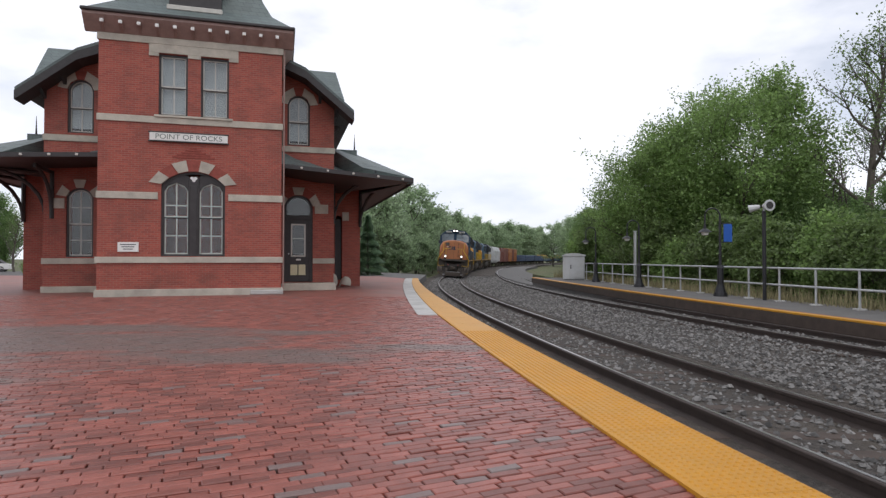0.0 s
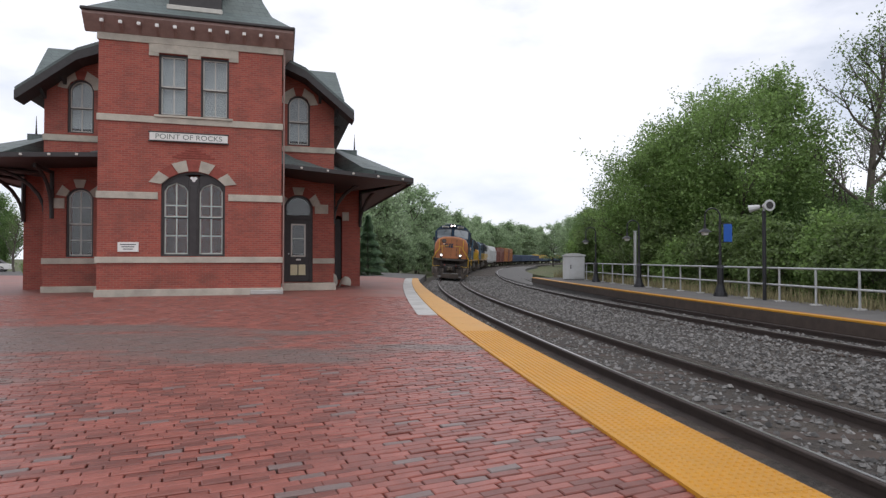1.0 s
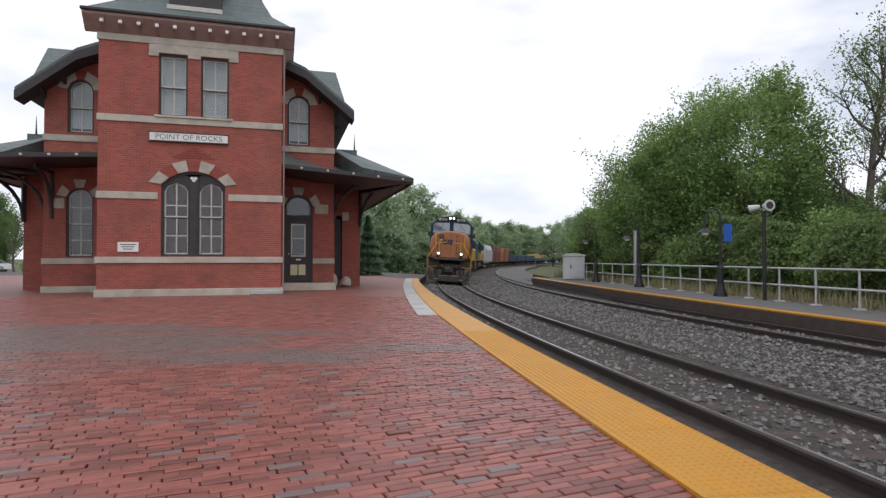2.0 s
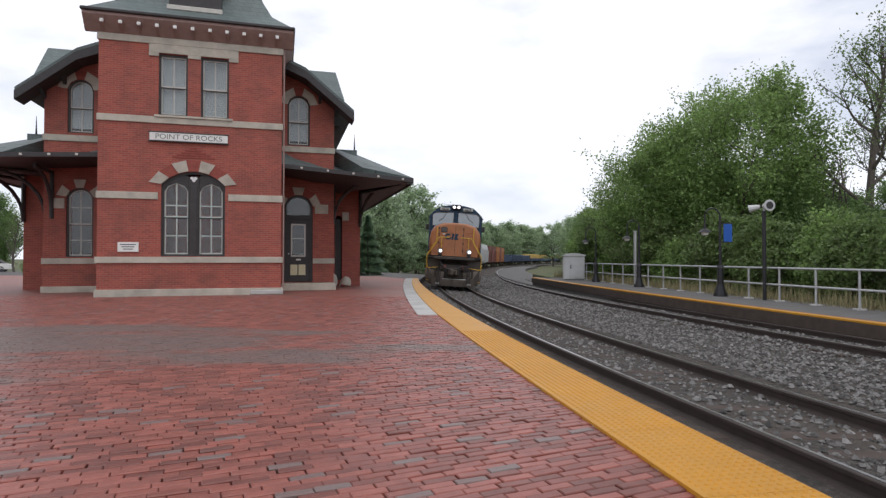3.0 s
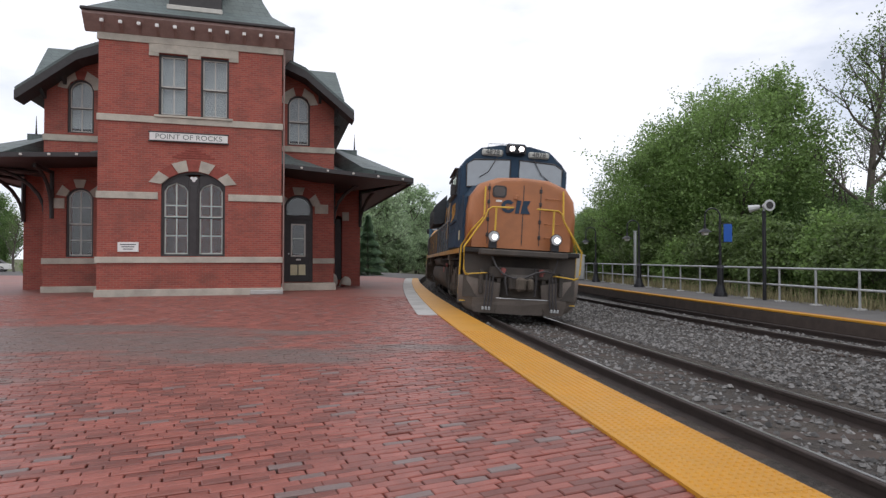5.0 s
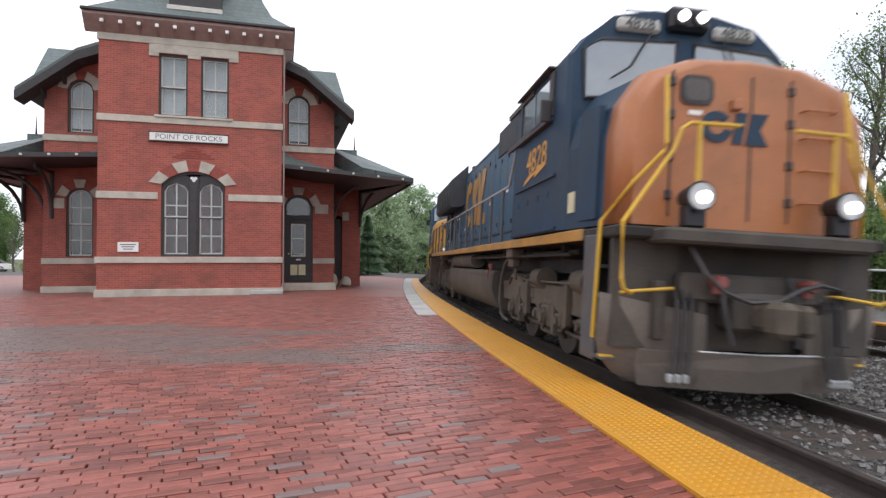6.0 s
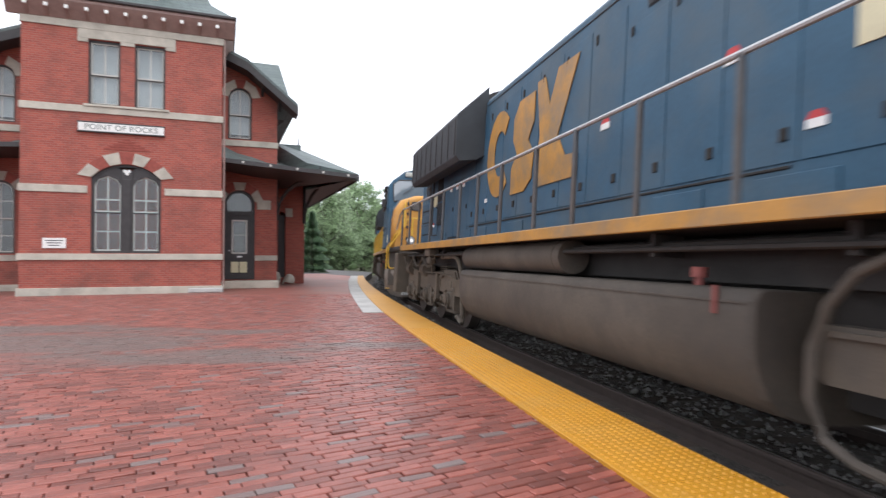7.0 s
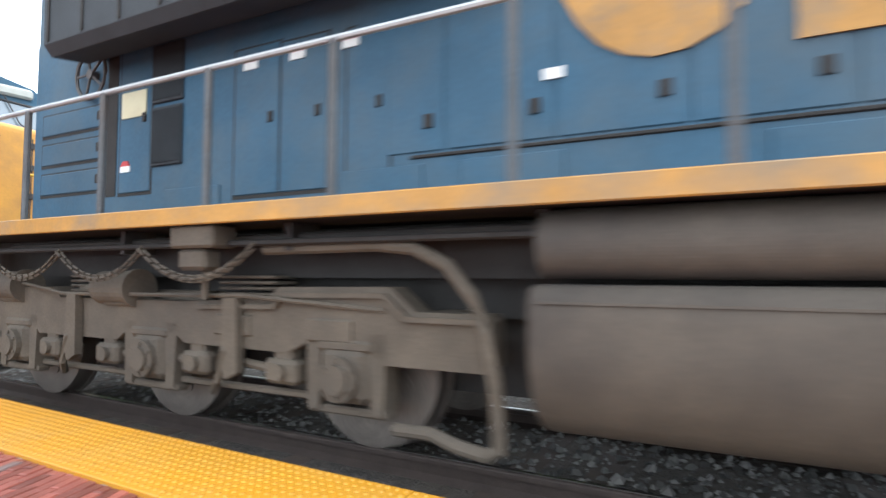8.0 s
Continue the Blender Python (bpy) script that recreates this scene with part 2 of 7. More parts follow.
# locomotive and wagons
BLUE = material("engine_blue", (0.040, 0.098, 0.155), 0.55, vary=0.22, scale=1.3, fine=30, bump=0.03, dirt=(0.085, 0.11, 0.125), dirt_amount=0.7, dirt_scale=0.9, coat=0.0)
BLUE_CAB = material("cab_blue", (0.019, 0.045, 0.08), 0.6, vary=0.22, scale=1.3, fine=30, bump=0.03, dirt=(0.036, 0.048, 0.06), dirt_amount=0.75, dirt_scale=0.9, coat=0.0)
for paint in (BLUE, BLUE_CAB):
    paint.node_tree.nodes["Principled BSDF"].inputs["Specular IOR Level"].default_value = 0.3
ORANGE = material("nose_orange", (0.40, 0.15, 0.055), 0.45, vary=0.15, scale=1.6, fine=30, bump=0.03, dirt=(0.26, 0.11, 0.05), dirt_amount=0.6, dirt_scale=1.4)
GOLD = material("stripe_gold", (0.60, 0.29, 0.045), 0.45, vary=0.15, scale=1.6, fine=30, bump=0.03, dirt=(0.25, 0.13, 0.05), dirt_amount=0.6, dirt_scale=1.6)
RAILYELLOW = material("rail_yellow", (0.66, 0.40, 0.03), 0.45, vary=0.12, scale=6, fine=60, dirt=(0.3, 0.2, 0.06), dirt_amount=0.4)
GRIME = material("grimy_steel", (0.095, 0.076, 0.056), 0.85, vary=0.3, scale=3, fine=40, bump=0.3, dirt=(0.05, 0.042, 0.036), dirt_amount=0.6)
TANKGRIME = material("tank_grime", (0.09, 0.074, 0.058), 0.8, vary=0.3, scale=1.6, fine=35, bump=0.15, dirt=(0.05, 0.042, 0.036), dirt_amount=0.85, dirt_scale=1.1)
UNDER = material("underframe_black", (0.028, 0.025, 0.023), 0.85, vary=0.3, scale=4, fine=40, bump=0.2)
RADIATOR = material("radiator_grille", (0.03, 0.035, 0.04), 0.7, vary=0.3, scale=3, fine=120, bump=0.6)
WHEELSTEEL = material("wheel_steel", (0.14, 0.12, 0.105), 0.5, 0.6, vary=0.3, scale=5, fine=40, bump=0.2)
LAMPLIT = glowing("headlamp_lit", (1.0, 0.88, 0.8), 5.0)
LAMPDIM = glowing("lamp_dim", (1.0, 0.86, 0.75), 0.3)
SIGNINK = material("weathered_lettering", (0.16, 0.18, 0.16), 0.6, vary=0.2)
RUSTRED = material("dull_red", (0.22, 0.06, 0.05), 0.6, vary=0.2)
FADED_RED = material("faded_red_line", (0.24, 0.085, 0.05), 0.7, vary=0.25, scale=2, fine=40)
DECALRED = material("red_sticker", (0.5, 0.04, 0.04), 0.5, vary=0.1)
CREAM = material("cream_sticker", (0.62, 0.56, 0.36), 0.5, vary=0.1)


# ---- mesh helpers ----
def brush(bm, lo, hi, bev=0.0, m=None):
    """A box with chamfered edges added to bm."""
    c = [(a + b) / 2 for a, b in zip(lo, hi)]
    d = [max(abs(b - a), 1e-4) for a, b in zip(lo, hi)]
    t = Matrix.Translation(c) @ Matrix.Diagonal((*d, 1))
    r = bmesh.ops.create_cube(bm, size=1, matrix=(m @ t) if m else t)
    if bev:
        es = {e for v in r["verts"] for e in v.link_edges}
        bmesh.ops.bevel(bm, geom=list(es), offset=min(bev, min(d) * 0.45), segments=1, affect="EDGES", profile=0.5)
    return bm


def rod(bm, p, q, r, n=10, r2=None):
    """A round bar from p to q."""
    p, q = Vector(p), Vector(q)
    d = q - p
    m = Matrix.Translation((p + q) / 2) @ d.to_track_quat("Z", "Y").to_matrix().to_4x4()
    bmesh.ops.create_cone(bm, cap_ends=True, segments=n, radius1=r, radius2=r if r2 is None else r2, depth=d.length, matrix=m)
    return bm


def tube(bm, pts, r, n=8):
    """A bent pipe through pts."""
    pts = [Vector(p) for p in pts]
    rings = []
    for i, p in enumerate(pts):
        d = (pts[min(i + 1, len(pts) - 1)] - pts[max(i - 1, 0)]).normalized()
        a = d.cross(Vector((0, 0, 1)) if abs(d.z) < 0.95 else Vector((1, 0, 0))).normalized()
        b = d.cross(a)
        rings.append([bm.verts.new(p + r * (math.cos(6.2832 * k / n) * a + math.sin(6.2832 * k / n) * b)) for k in range(n)])
    for g, h in zip(rings, rings[1:]):
        for k in range(n):
            bm.faces.new((g[k], g[(k + 1) % n], h[(k + 1) % n], h[k]))
    bm.faces.new(rings[0][::-1])
    bm.faces.new(rings[-1])
    return bm


def prism(bm, outline, a0, a1, axis="y"):
    """An outline (pairs) drawn out along an axis: y takes (x, z), x takes (y, z), z takes (x, y)."""
    def at(p, a):
        return {"y": (p[0], a, p[1]), "x": (a, p[0], p[1]), "z": (p[0], p[1], a)}[axis]
    f = [bm.verts.new(at(p, a0)) for p in outline]
    g = [bm.verts.new(at(p, a1)) for p in outline]
    n = len(f)
    fs = [bm.faces.new(f), bm.faces.new(g[::-1])]
    for k in range(n):
        fs.append(bm.faces.new((f[k], g[k], g[(k + 1) % n], f[(k + 1) % n])))
    bmesh.ops.recalc_face_normals(bm, faces=fs)
    return bm


def solid(name, bm, mat, smooth=False):
    me = bpy.data.meshes.new(name)
    bm.to_mesh(me)
    bm.free()
    for k in mat if isinstance(mat, (list, tuple)) else [mat]:
        me.materials.append(k)
    if smooth:
        for p in me.polygons:
            p.use_smooth = True
    return new(name, me)


def part(name, bm, mat, parent, label="", smooth=False):
    ob = solid(name, bm, mat, smooth)
    ob.parent = parent
    if label:
        tagged(ob, label)
    return ob


def thing(name, label, category, group="", kind="", m=None):
    ob = tagged(new(name), label, category, group, kind)
    ob.empty_display_size = 0.2
    if m:
        ob.matrix_basis = m
    return ob


def lettering(name, text, size, mat, parent, m, depth=0.004, squeeze=1.0, label=""):
    cu = bpy.data.curves.new(name, "FONT")
    cu.body, cu.size, cu.extrude, cu.align_x, cu.align_y = text, size, depth, "CENTER", "CENTER"
    tmp = new(name, cu)
    me = bpy.data.meshes.new_from_object(tmp.evaluated_get(bpy.context.evaluated_depsgraph_get()))
    bpy.data.objects.remove(tmp)
    me.transform(m @ Matrix.Diagonal((squeeze, 1, 1, 1)))
    me.materials.clear()
    me.materials.append(mat)
    ob = new(name, me)
    ob.parent = parent
    if label:
        tagged(ob, label)
    return ob

# ---- the line: two tracks on one curve ----
CX, CY, RAD = 303.17, 53.70, 303.58
A0 = -math.asin(CY / RAD)
LX, LY, LRAD = 221.0, 41.03, 220.53    # the rails' own circle, tighter than the platforms'
LA0 = -math.asin(LY / LRAD)
CANT = 3.25           # degrees by which the rails lean into the curve
# middle, half gauge and height of each track
TRACKS = ((-0.05, 0.83, -0.14), (-5.58, 0.83, -0.22))


def on_track(s, off=0.0):
    """Place s metres up the line; off: metres towards the station."""
    a = A0 + s / RAD
    return CX - (RAD + off) * math.cos(a), CY + (RAD + off) * math.sin(a)


def turn_at(s):
    return -math.degrees(A0 + s / RAD)


EASE, WIDE = 50.0, 518.0                # beyond EASE the curve widens
EASE_TURN = LA0 + EASE / LRAD
WX = LX - LRAD * math.cos(EASE_TURN) + WIDE * math.cos(EASE_TURN)
WYC = LY + LRAD * math.sin(EASE_TURN) - WIDE * math.sin(EASE_TURN)


def rail_angle(s):
    return LA0 + s / LRAD if s < EASE else EASE_TURN + (s - EASE) / WIDE


def on_rail(s, off=0.0):
    """Place s metres up the tracks; off: metres towards the station."""
    a = rail_angle(s)
    cx, cy, r = (LX, LY, LRAD) if s < EASE else (WX, WYC, WIDE)
    return cx - (r + off) * math.cos(a), cy + (r + off) * math.sin(a)


def rail_turn(s):
    return -math.degrees(rail_angle(s))


def fall(s):
    """The line falls gently beyond the station."""
    return -0.0066 * min(max(s - 4.0, 0.0), 56.0)


def lean(off):
    return off * math.tan(radians(CANT))


def ribbon(bm, s0, s1, outline, step=1.0, place=on_track, drop=None):
    """An outline of (off, z) drawn along the line; outline may depend on s."""
    n = max(1, round((s1 - s0) / step))
    rows, k = [], 0
    for i in range(n + 1):
        s = s0 + (s1 - s0) * i / n
        o = outline(s) if callable(outline) else outline
        rows.append([bm.verts.new((*place(s, a), z + (drop(s) if drop else 0.0))) for a, z in o])
    k = len(rows[0])
    fs = []
    for a, b in zip(rows, rows[1:]):
        for j in range(k):
            fs.append(bm.faces.new((a[j], a[(j + 1) % k], b[(j + 1) % k], b[j])))
    fs += [bm.faces.new(rows[0]), bm.faces.new(rows[-1][::-1])]
    bmesh.ops.recalc_face_normals(bm, faces=fs)
    return bm


# ground to the horizon
bm = bmesh.new()
brush(bm, (-900, -400, -2.2), (900, 1500, -0.95))
tagged(solid("ground", bm, GRASS), "rough grass and bare earth beside the railway", "ground", kind="structure")

# ballast bed with shoulders, a shallow dip between the tracks
def bed_height(off):
    if off < -6.55:
        return -0.28
    for c, half, z in TRACKS:
        if abs(off - c) < 1.35:
            return z + lean(off - c) - 0.155
    if off > 0:
        return -0.27
    f = (off + 4.25) / 2.8
    return -0.33 + 0.05 * f - 0.05 * math.sin(max(0, min(1, f)) * 3.14)


OFFS = (2.6, 1.6, 1.2, 0.6, -0.2, -0.9, -1.45, -2.1, -2.8, -3.5, -4.2, -4.9, -5.6, -6.3, -6.5, -6.6, -7.6, -9.2)
bm = ribbon(bmesh.new(), -60, 330, [(2.6, -1.0)] + [(o, bed_height(o)) for o in OFFS] + [(-9.2, -1.0)], 1.5, on_rail, fall)
tagged(solid("ballast_bed", bm, BALLAST), "grey crushed stone ballast under both tracks", "ballast", kind="structure")

# loose stones, thick between the tracks, half sunk in brown fines between the near rails
rng = random.Random(5)
verts, faces = [], []
for i in range(98000):
    s = -3.0 + 68.0 * rng.random() ** 2.2
    off = rng.uniform(-8.4, 1.5 if s > 14 else 0.6)
    if any(abs(abs(off - c) - half) < 0.1 for c, half, z in TRACKS):
        continue
    inner = abs(off - TRACKS[0][0]) < 0.7
    if inner and rng.random() < 0.4:
        continue
    x, y = on_rail(s, off)
    r = rng.uniform(0.014, 0.034) if rng.random() < 0.85 else rng.uniform(0.034, 0.05)
    r *= 1 + max(0, s - 12) * 0.02
    base, yaw = len(verts), rng.uniform(0, 6.28)
    z = bed_height(off) + fall(s) + rng.uniform(-0.012, 0.03) - (0.012 if inner else 0.0)
    for a, b, c in ((1, 0.1, 0), (0.2, 1, 0.1), (-0.9, 0.4, 0), (-0.5, -0.9, 0.1), (0.6, -0.8, 0), (0.45, 0.2, 0.75), (-0.4, -0.1, 0.8)):
        a, b, c = a + rng.uniform(-.3, .3), b + rng.uniform(-.3, .3), c + rng.uniform(-.25, .25)
        verts.append((x + r * (a * math.cos(yaw) - b * math.sin(yaw)), y + r * (a * math.sin(yaw) + b * math.cos(yaw)), z + r * c))
    faces += [tuple(base + k for k in f) for f in ((0, 1, 5), (1, 6, 5), (1, 2, 6), (2, 3, 6), (3, 5, 6), (3, 4, 5), (4, 0, 5))]
me = bpy.data.meshes.new("ballast_stones")
me.from_pydata(verts, [], faces)
me.materials.append(BALLAST_STONE)
tagged(new("ballast_stones", me), "loose angular grey ballast stones between the rails", "gravel", kind="stuff")

# rails and ties
for c, half, rz in TRACKS:
    track = thing("railway_track", "steel rails spiked to timber ties in ballast", "track", "railway tracks", "structure")
    for side in (-half, half):
        o, h = c + side, rz + lean(side)
        bm = ribbon(bmesh.new(), -60, 330, [(o - 0.07, h - 0.17), (o - 0.07, h - 0.15), (o - 0.012, h - 0.12), (o - 0.012, h - 0.05), (o - 0.036, h - 0.04), (o - 0.036, h - 0.012), (o - 0.028, h - 0.004),
                                        (o + 0.028, h - 0.004), (o + 0.036, h - 0.012), (o + 0.036, h - 0.04), (o + 0.012, h - 0.05), (o + 0.012, h - 0.12), (o + 0.07, h - 0.15), (o + 0.07, h - 0.17)], 1.2, on_rail, fall)
        rail = part("rail", bm, STEEL, track, "rusty brown steel rail with a bright running head")
        part("running_surface", ribbon(bmesh.new(), -60, 330, [(o - 0.034, h - 0.006), (o - 0.032, h), (o - 0.002, h), (o - 0.002, h - 0.006)], 1.2, on_rail, fall), RAILTOP, rail)
    bm = bmesh.new()
    brush(bm, (-1.3, -0.115, -0.17), (1.3, 0.115, 0.0), 0.012)
    first = part("tie", bm, TIE, track, "weathered timber tie half buried in ballast")
    first.matrix_basis = Matrix.Translation((*on_rail(-3, c), rz - 0.153)) @ pose(0, 0, 0, 0, CANT, rail_turn(-3))
    for i in range(1, 110):
        t = new("tie", first.data)
        t.parent = track
        s = -3 + i * 0.53
        t.matrix_basis = Matrix.Translation((*on_rail(s, c + rng.uniform(-.04, .04)), rz + fall(s) - 0.153 + rng.uniform(-.012, .008))) @ pose(0, 0, 0, 0, CANT, rail_turn(s) + rng.uniform(-1, 1))


# ---- station platform ----
def edge_in(s):
    return 2.33 if s < 14.5 else 2.33 - 0.33 * min(1, (s - 14.5) / 24)


END = 39.3
bm = bmesh.new()
outline = [on_track(-30 + 69.3 * k / 60, edge_in(-30 + 69.3 * k / 60) - 0.02) for k in range(61)]
outline += [(-5.0, 44.0), (-42, 46), (-42, -32)]
prism(bm, outline, -1.0, -0.03, "z")
platform = tagged(solid("platform", bm, JOINT), "station platform paved in worn red brick", "platform", kind="structure")
bm = ribbon(bmesh.new(), -30, END, lambda s: [(1.60, -1.0), (1.60, -0.02), (1.66, 0.0), (edge_in(s), 0.0), (edge_in(s), -1.0)])
part("platform_edge", bm, CONCRETE, platform, "weathered concrete edge under the yellow strip")
bm = ribbon(bmesh.new(), 14.3, END, lambda s: [(edge_in(s) + 0.002, -0.5), (edge_in(s) + 0.002, 0.006), (edge_in(s) + 0.47, 0.006), (edge_in(s) + 0.47, -0.5)])
part("concrete_strip", bm, CONCRETE, platform, "pale concrete strip along the yellow edging")

# tactile strip in panels with raised domes
strip = thing("tactile_strip", "yellow tactile warning strip along the platform edge", "tactile paving", kind="structure")
LEN = 1.22
for i in range(-5, 32):
    s0, s1 = i * LEN, min((i + 1) * LEN - 0.006, END)
    bm = ribbon(bmesh.new(), s0, s1, lambda s: [(1.63, -0.01), (1.63, 0.022), (1.64, 0.026), (edge_in(s) - 0.01, 0.026), (edge_in(s), 0.022), (edge_in(s), -0.01)], 0.4)
    panel = part("tactile_panel", bm, YELLOW, strip)
    if 0 <= i < 9:
        verts, faces = [], []
        for a in range(20):
            for b in range(11):
                x, y = on_track(s0 + (a + 0.5) * 0.061, 1.665 + b * 0.061)
                k = len(verts)
                for r, z in ((0.019, 0.0255), (0.011, 0.0345)):
                    verts += [(x + r * math.cos(q * 1.0472), y + r * math.sin(q * 1.0472), z) for q in range(6)]
                faces += [(k + q, k + (q + 1) % 6, k + 6 + (q + 1) % 6, k + 6 + q) for q in range(6)] + [tuple(k + 6 + q for q in range(6))]
        me = bpy.data.meshes.new("domes")
        me.from_pydata(verts, [], faces)
        me.materials.append(YELLOW)
        d = tagged(new("domes", me), kind="stuff")
        d.parent = panel

# platform beyond the second track
bm = ribbon(bmesh.new(), -25, 41, [(-6.5, -1.0), (-6.5, -0.01), (-9.6, -0.01), (-9.6, -1.0)])
far_platform = tagged(solid("far_platform", bm, ASPHALT), "asphalt platform beyond the tracks", "platform", kind="structure")
part("edge_strip", ribbon(bmesh.new(), -25, 41, [(-6.47, -0.03), (-6.47, 0.012), (-6.72, 0.012), (-6.72, -0.03)]), YELLOW, far_platform, "yellow warning strip on the far platform")
part("red_line", ribbon(bmesh.new(), -25, 41, [(-6.723, -0.03), (-6.723, 0.010), (-6.82, 0.010), (-6.82, -0.03)]), FADED_RED, far_platform, "faded red line behind the yellow strip")
part("edge_beam", ribbon(bmesh.new(), -25, 41, [(-6.44, -0.34), (-6.44, -0.06), (-6.5, -0.06), (-6.5, -0.34)]), TIE, far_platform, "dark timber edge beam")

# lane that meets the end of the platform
bm = bmesh.new()
prism(bm, [(-60, 46.2), (-5, 44.2), (-1.6, 39.6), (-1.5, 52), (-6, 60), (-60, 66)], -1.0, -0.12, "z")
tagged(solid("lane", bm, ASPHALT), "grey tarmac lane past the end of the platform", "road", kind="structure")
bm = ribbon(bmesh.new(), 41.5, 140, [(-6.5, -1.0), (-6.5, -0.55), (-11.0, -0.55), (-11.0, -1.0)], 3)
tagged(solid("service_track", bm, ASPHALT), "pale gravel access road beside the tracks", "road", kind="structure")

# ---- the station building; its own space: x along the front, y inwards, z up ----
B = pose(-12.09, 20.11, 0, 0, 0, 15.58)
station = thing("station_building", "red brick Victorian railway station with pale stone bands and slate roofs", "station", m=B)


def arc(x0, x1, zs, za, n=10):
    """Points of a low arch from (x0, zs) over the crown za to (x1, zs)."""
    h, w = za - zs, (x1 - x0) / 2
    if h < 0.01:
        return [(x0, zs), (x1, zs)]
    r = (w * w + h * h) / (2 * h)
    a = math.asin(min(1, w / r))
    return [((x0 + x1) / 2 + r * math.sin(-a + 2 * a * k / n), za - r + r * math.cos(-a + 2 * a * k / n)) for k in range(n + 1)]


def front_wall(bm, x0, x1, z0, z1, y0, y1, holes):
    """A wall along x with arched openings (x0, x1, z0, spring, crown) cut through it."""
    xs = sorted({x0, x1, *[h[0] for h in holes], *[h[1] for h in holes]})
    for a, b in zip(xs, xs[1:]):
        cut = sorted([h for h in holes if h[0] <= a + 1e-6 and h[1] >= b - 1e-6], key=lambda h: h[2])
        z = z0
        for h in cut:
            if h[2] > z:
                brush(bm, (a, y0, z), (b, y1, h[2]))
            z = h[4]
        if z1 > z:
            brush(bm, (a, y0, z), (b, y1, z1))
    for h in holes:
        if h[4] - h[3] > 0.02:
            p = arc(h[0], h[1], h[3], h[4])
            m = len(p) // 2
            prism(bm, p[:m + 1] + [(h[0], h[4])], y0, y1)
            prism(bm, p[m:] + [(h[1], h[4])], y0, y1)
    bmesh.ops.remove_doubles(bm, verts=bm.verts, dist=0.0005)
    return bm


def arch_ring(bm, x0, x1, zs, za, t, y0, y1, n=12):
    inner, outer = arc(x0, x1, zs, za, n), arc(x0 - t, x1 + t, zs, za + t, n)
    for k in range(n):
        prism(bm, [inner[k], inner[k + 1], outer[k + 1], outer[k]], y0, y1)
    return bm


def sash_window(parent, x0, x1, z0, zs, za, y, cols=2, rows=2, blind=0.0, frame=TRIM):
    """A dark casing with two sashes, pale bars and glass; y: the face of the wall."""
    bm = bmesh.new()
    t = 0.07
    brush(bm, (x0, y + 0.06, z0), (x0 + t, y + 0.22, zs))
    brush(bm, (x1 - t, y + 0.06, z0), (x1, y + 0.22, zs))
    brush(bm, (x0, y + 0.05, z0 - 0.03), (x1, y + 0.24, z0 + 0.05))
    if za - zs > 0.02:
        arch_ring(bm, x0 + t, x1 - t, zs, za - t, t, y + 0.06, y + 0.22, 10)
    else:
        brush(bm, (x0, y + 0.06, zs - t), (x1, y + 0.22, zs))
    w = part("window", bm, frame, parent)
    a, b, mid = x0 + t, x1 - t, z0 + (za - z0) * 0.47
    for k, (lo, hi) in enumerate(((z0 + 0.05, mid), (mid, zs if za - zs > 0.02 else zs - t))):
        yy = y + (0.15 if k == 0 else 0.11)
        bm = bmesh.new()
        f = 0.035
        brush(bm, (a, yy, lo), (a + f, yy + 0.04, hi))
        brush(bm, (b - f, yy, lo), (b, yy + 0.04, hi))
        brush(bm, (a, yy, lo), (b, yy + 0.04, lo + 0.05))
        if k and za - zs > 0.02:
            arch_ring(bm, a + f, b - f, zs, za - t - f, f, yy, yy + 0.04, 10)
            top = za - t - 0.02
        else:
            brush(bm, (a, yy, hi - 0.04), (b, yy + 0.04, hi))
            top = hi
        for c in range(1, cols):
            x = a + (b - a) * c / cols
            brush(bm, (x - 0.019, yy + 0.008, lo), (x + 0.019, yy + 0.034, top))
        for c in range(1, rows):
            z = lo + (top - lo) * c / rows
            brush(bm, (a, yy + 0.008, z - 0.018), (b, yy + 0.034, z + 0.018))
        part("sash", bm, PUTTY, w, "pale painted sash bars")
        bm = bmesh.new()
        if k and za - zs > 0.02:
            prism(bm, [(a, lo), (b, lo)] + arc(a, b, zs, za - t)[::-1], yy + 0.018, yy + 0.024)
        else:
            brush(bm, (a, yy + 0.018, lo), (b, yy + 0.024, hi))
        part("pane", bm, PANE, w).visible_shadow = False
    bm = bmesh.new()
    brush(bm, (a, y + 0.125, mid - 0.03), (b, y + 0.2, mid + 0.03))
    part("meeting_rail", bm, TRIM, w)
    if blind:
        bm = bmesh.new()
        brush(bm, (a + 0.02, y + 0.24, z0 + (za - z0) * (1 - blind)), (b - 0.02, y + 0.245, za - 0.1))
        part("blind", bm, BLIND, w, "pale roller blind behind the glass")
    return w


def voussoirs(parent, x0, x1, zs, za, t, y, n, pale, proud=0.05):
    """The wedge stones of an arch; pale: those of sandstone, the others brick."""
    inner, outer = arc(x0, x1, zs, za, n), arc(x0 - t, x1 + t, zs + 0.06, za + t, n)
    for k in range(n):
        bm = prism(bmesh.new(), [inner[k], inner[k + 1], outer[k + 1], outer[k]], y - (proud if k in pale else 0.018), y + 0.1)
        part("voussoir", bm, STONE if k in pale else RUBBED, parent)


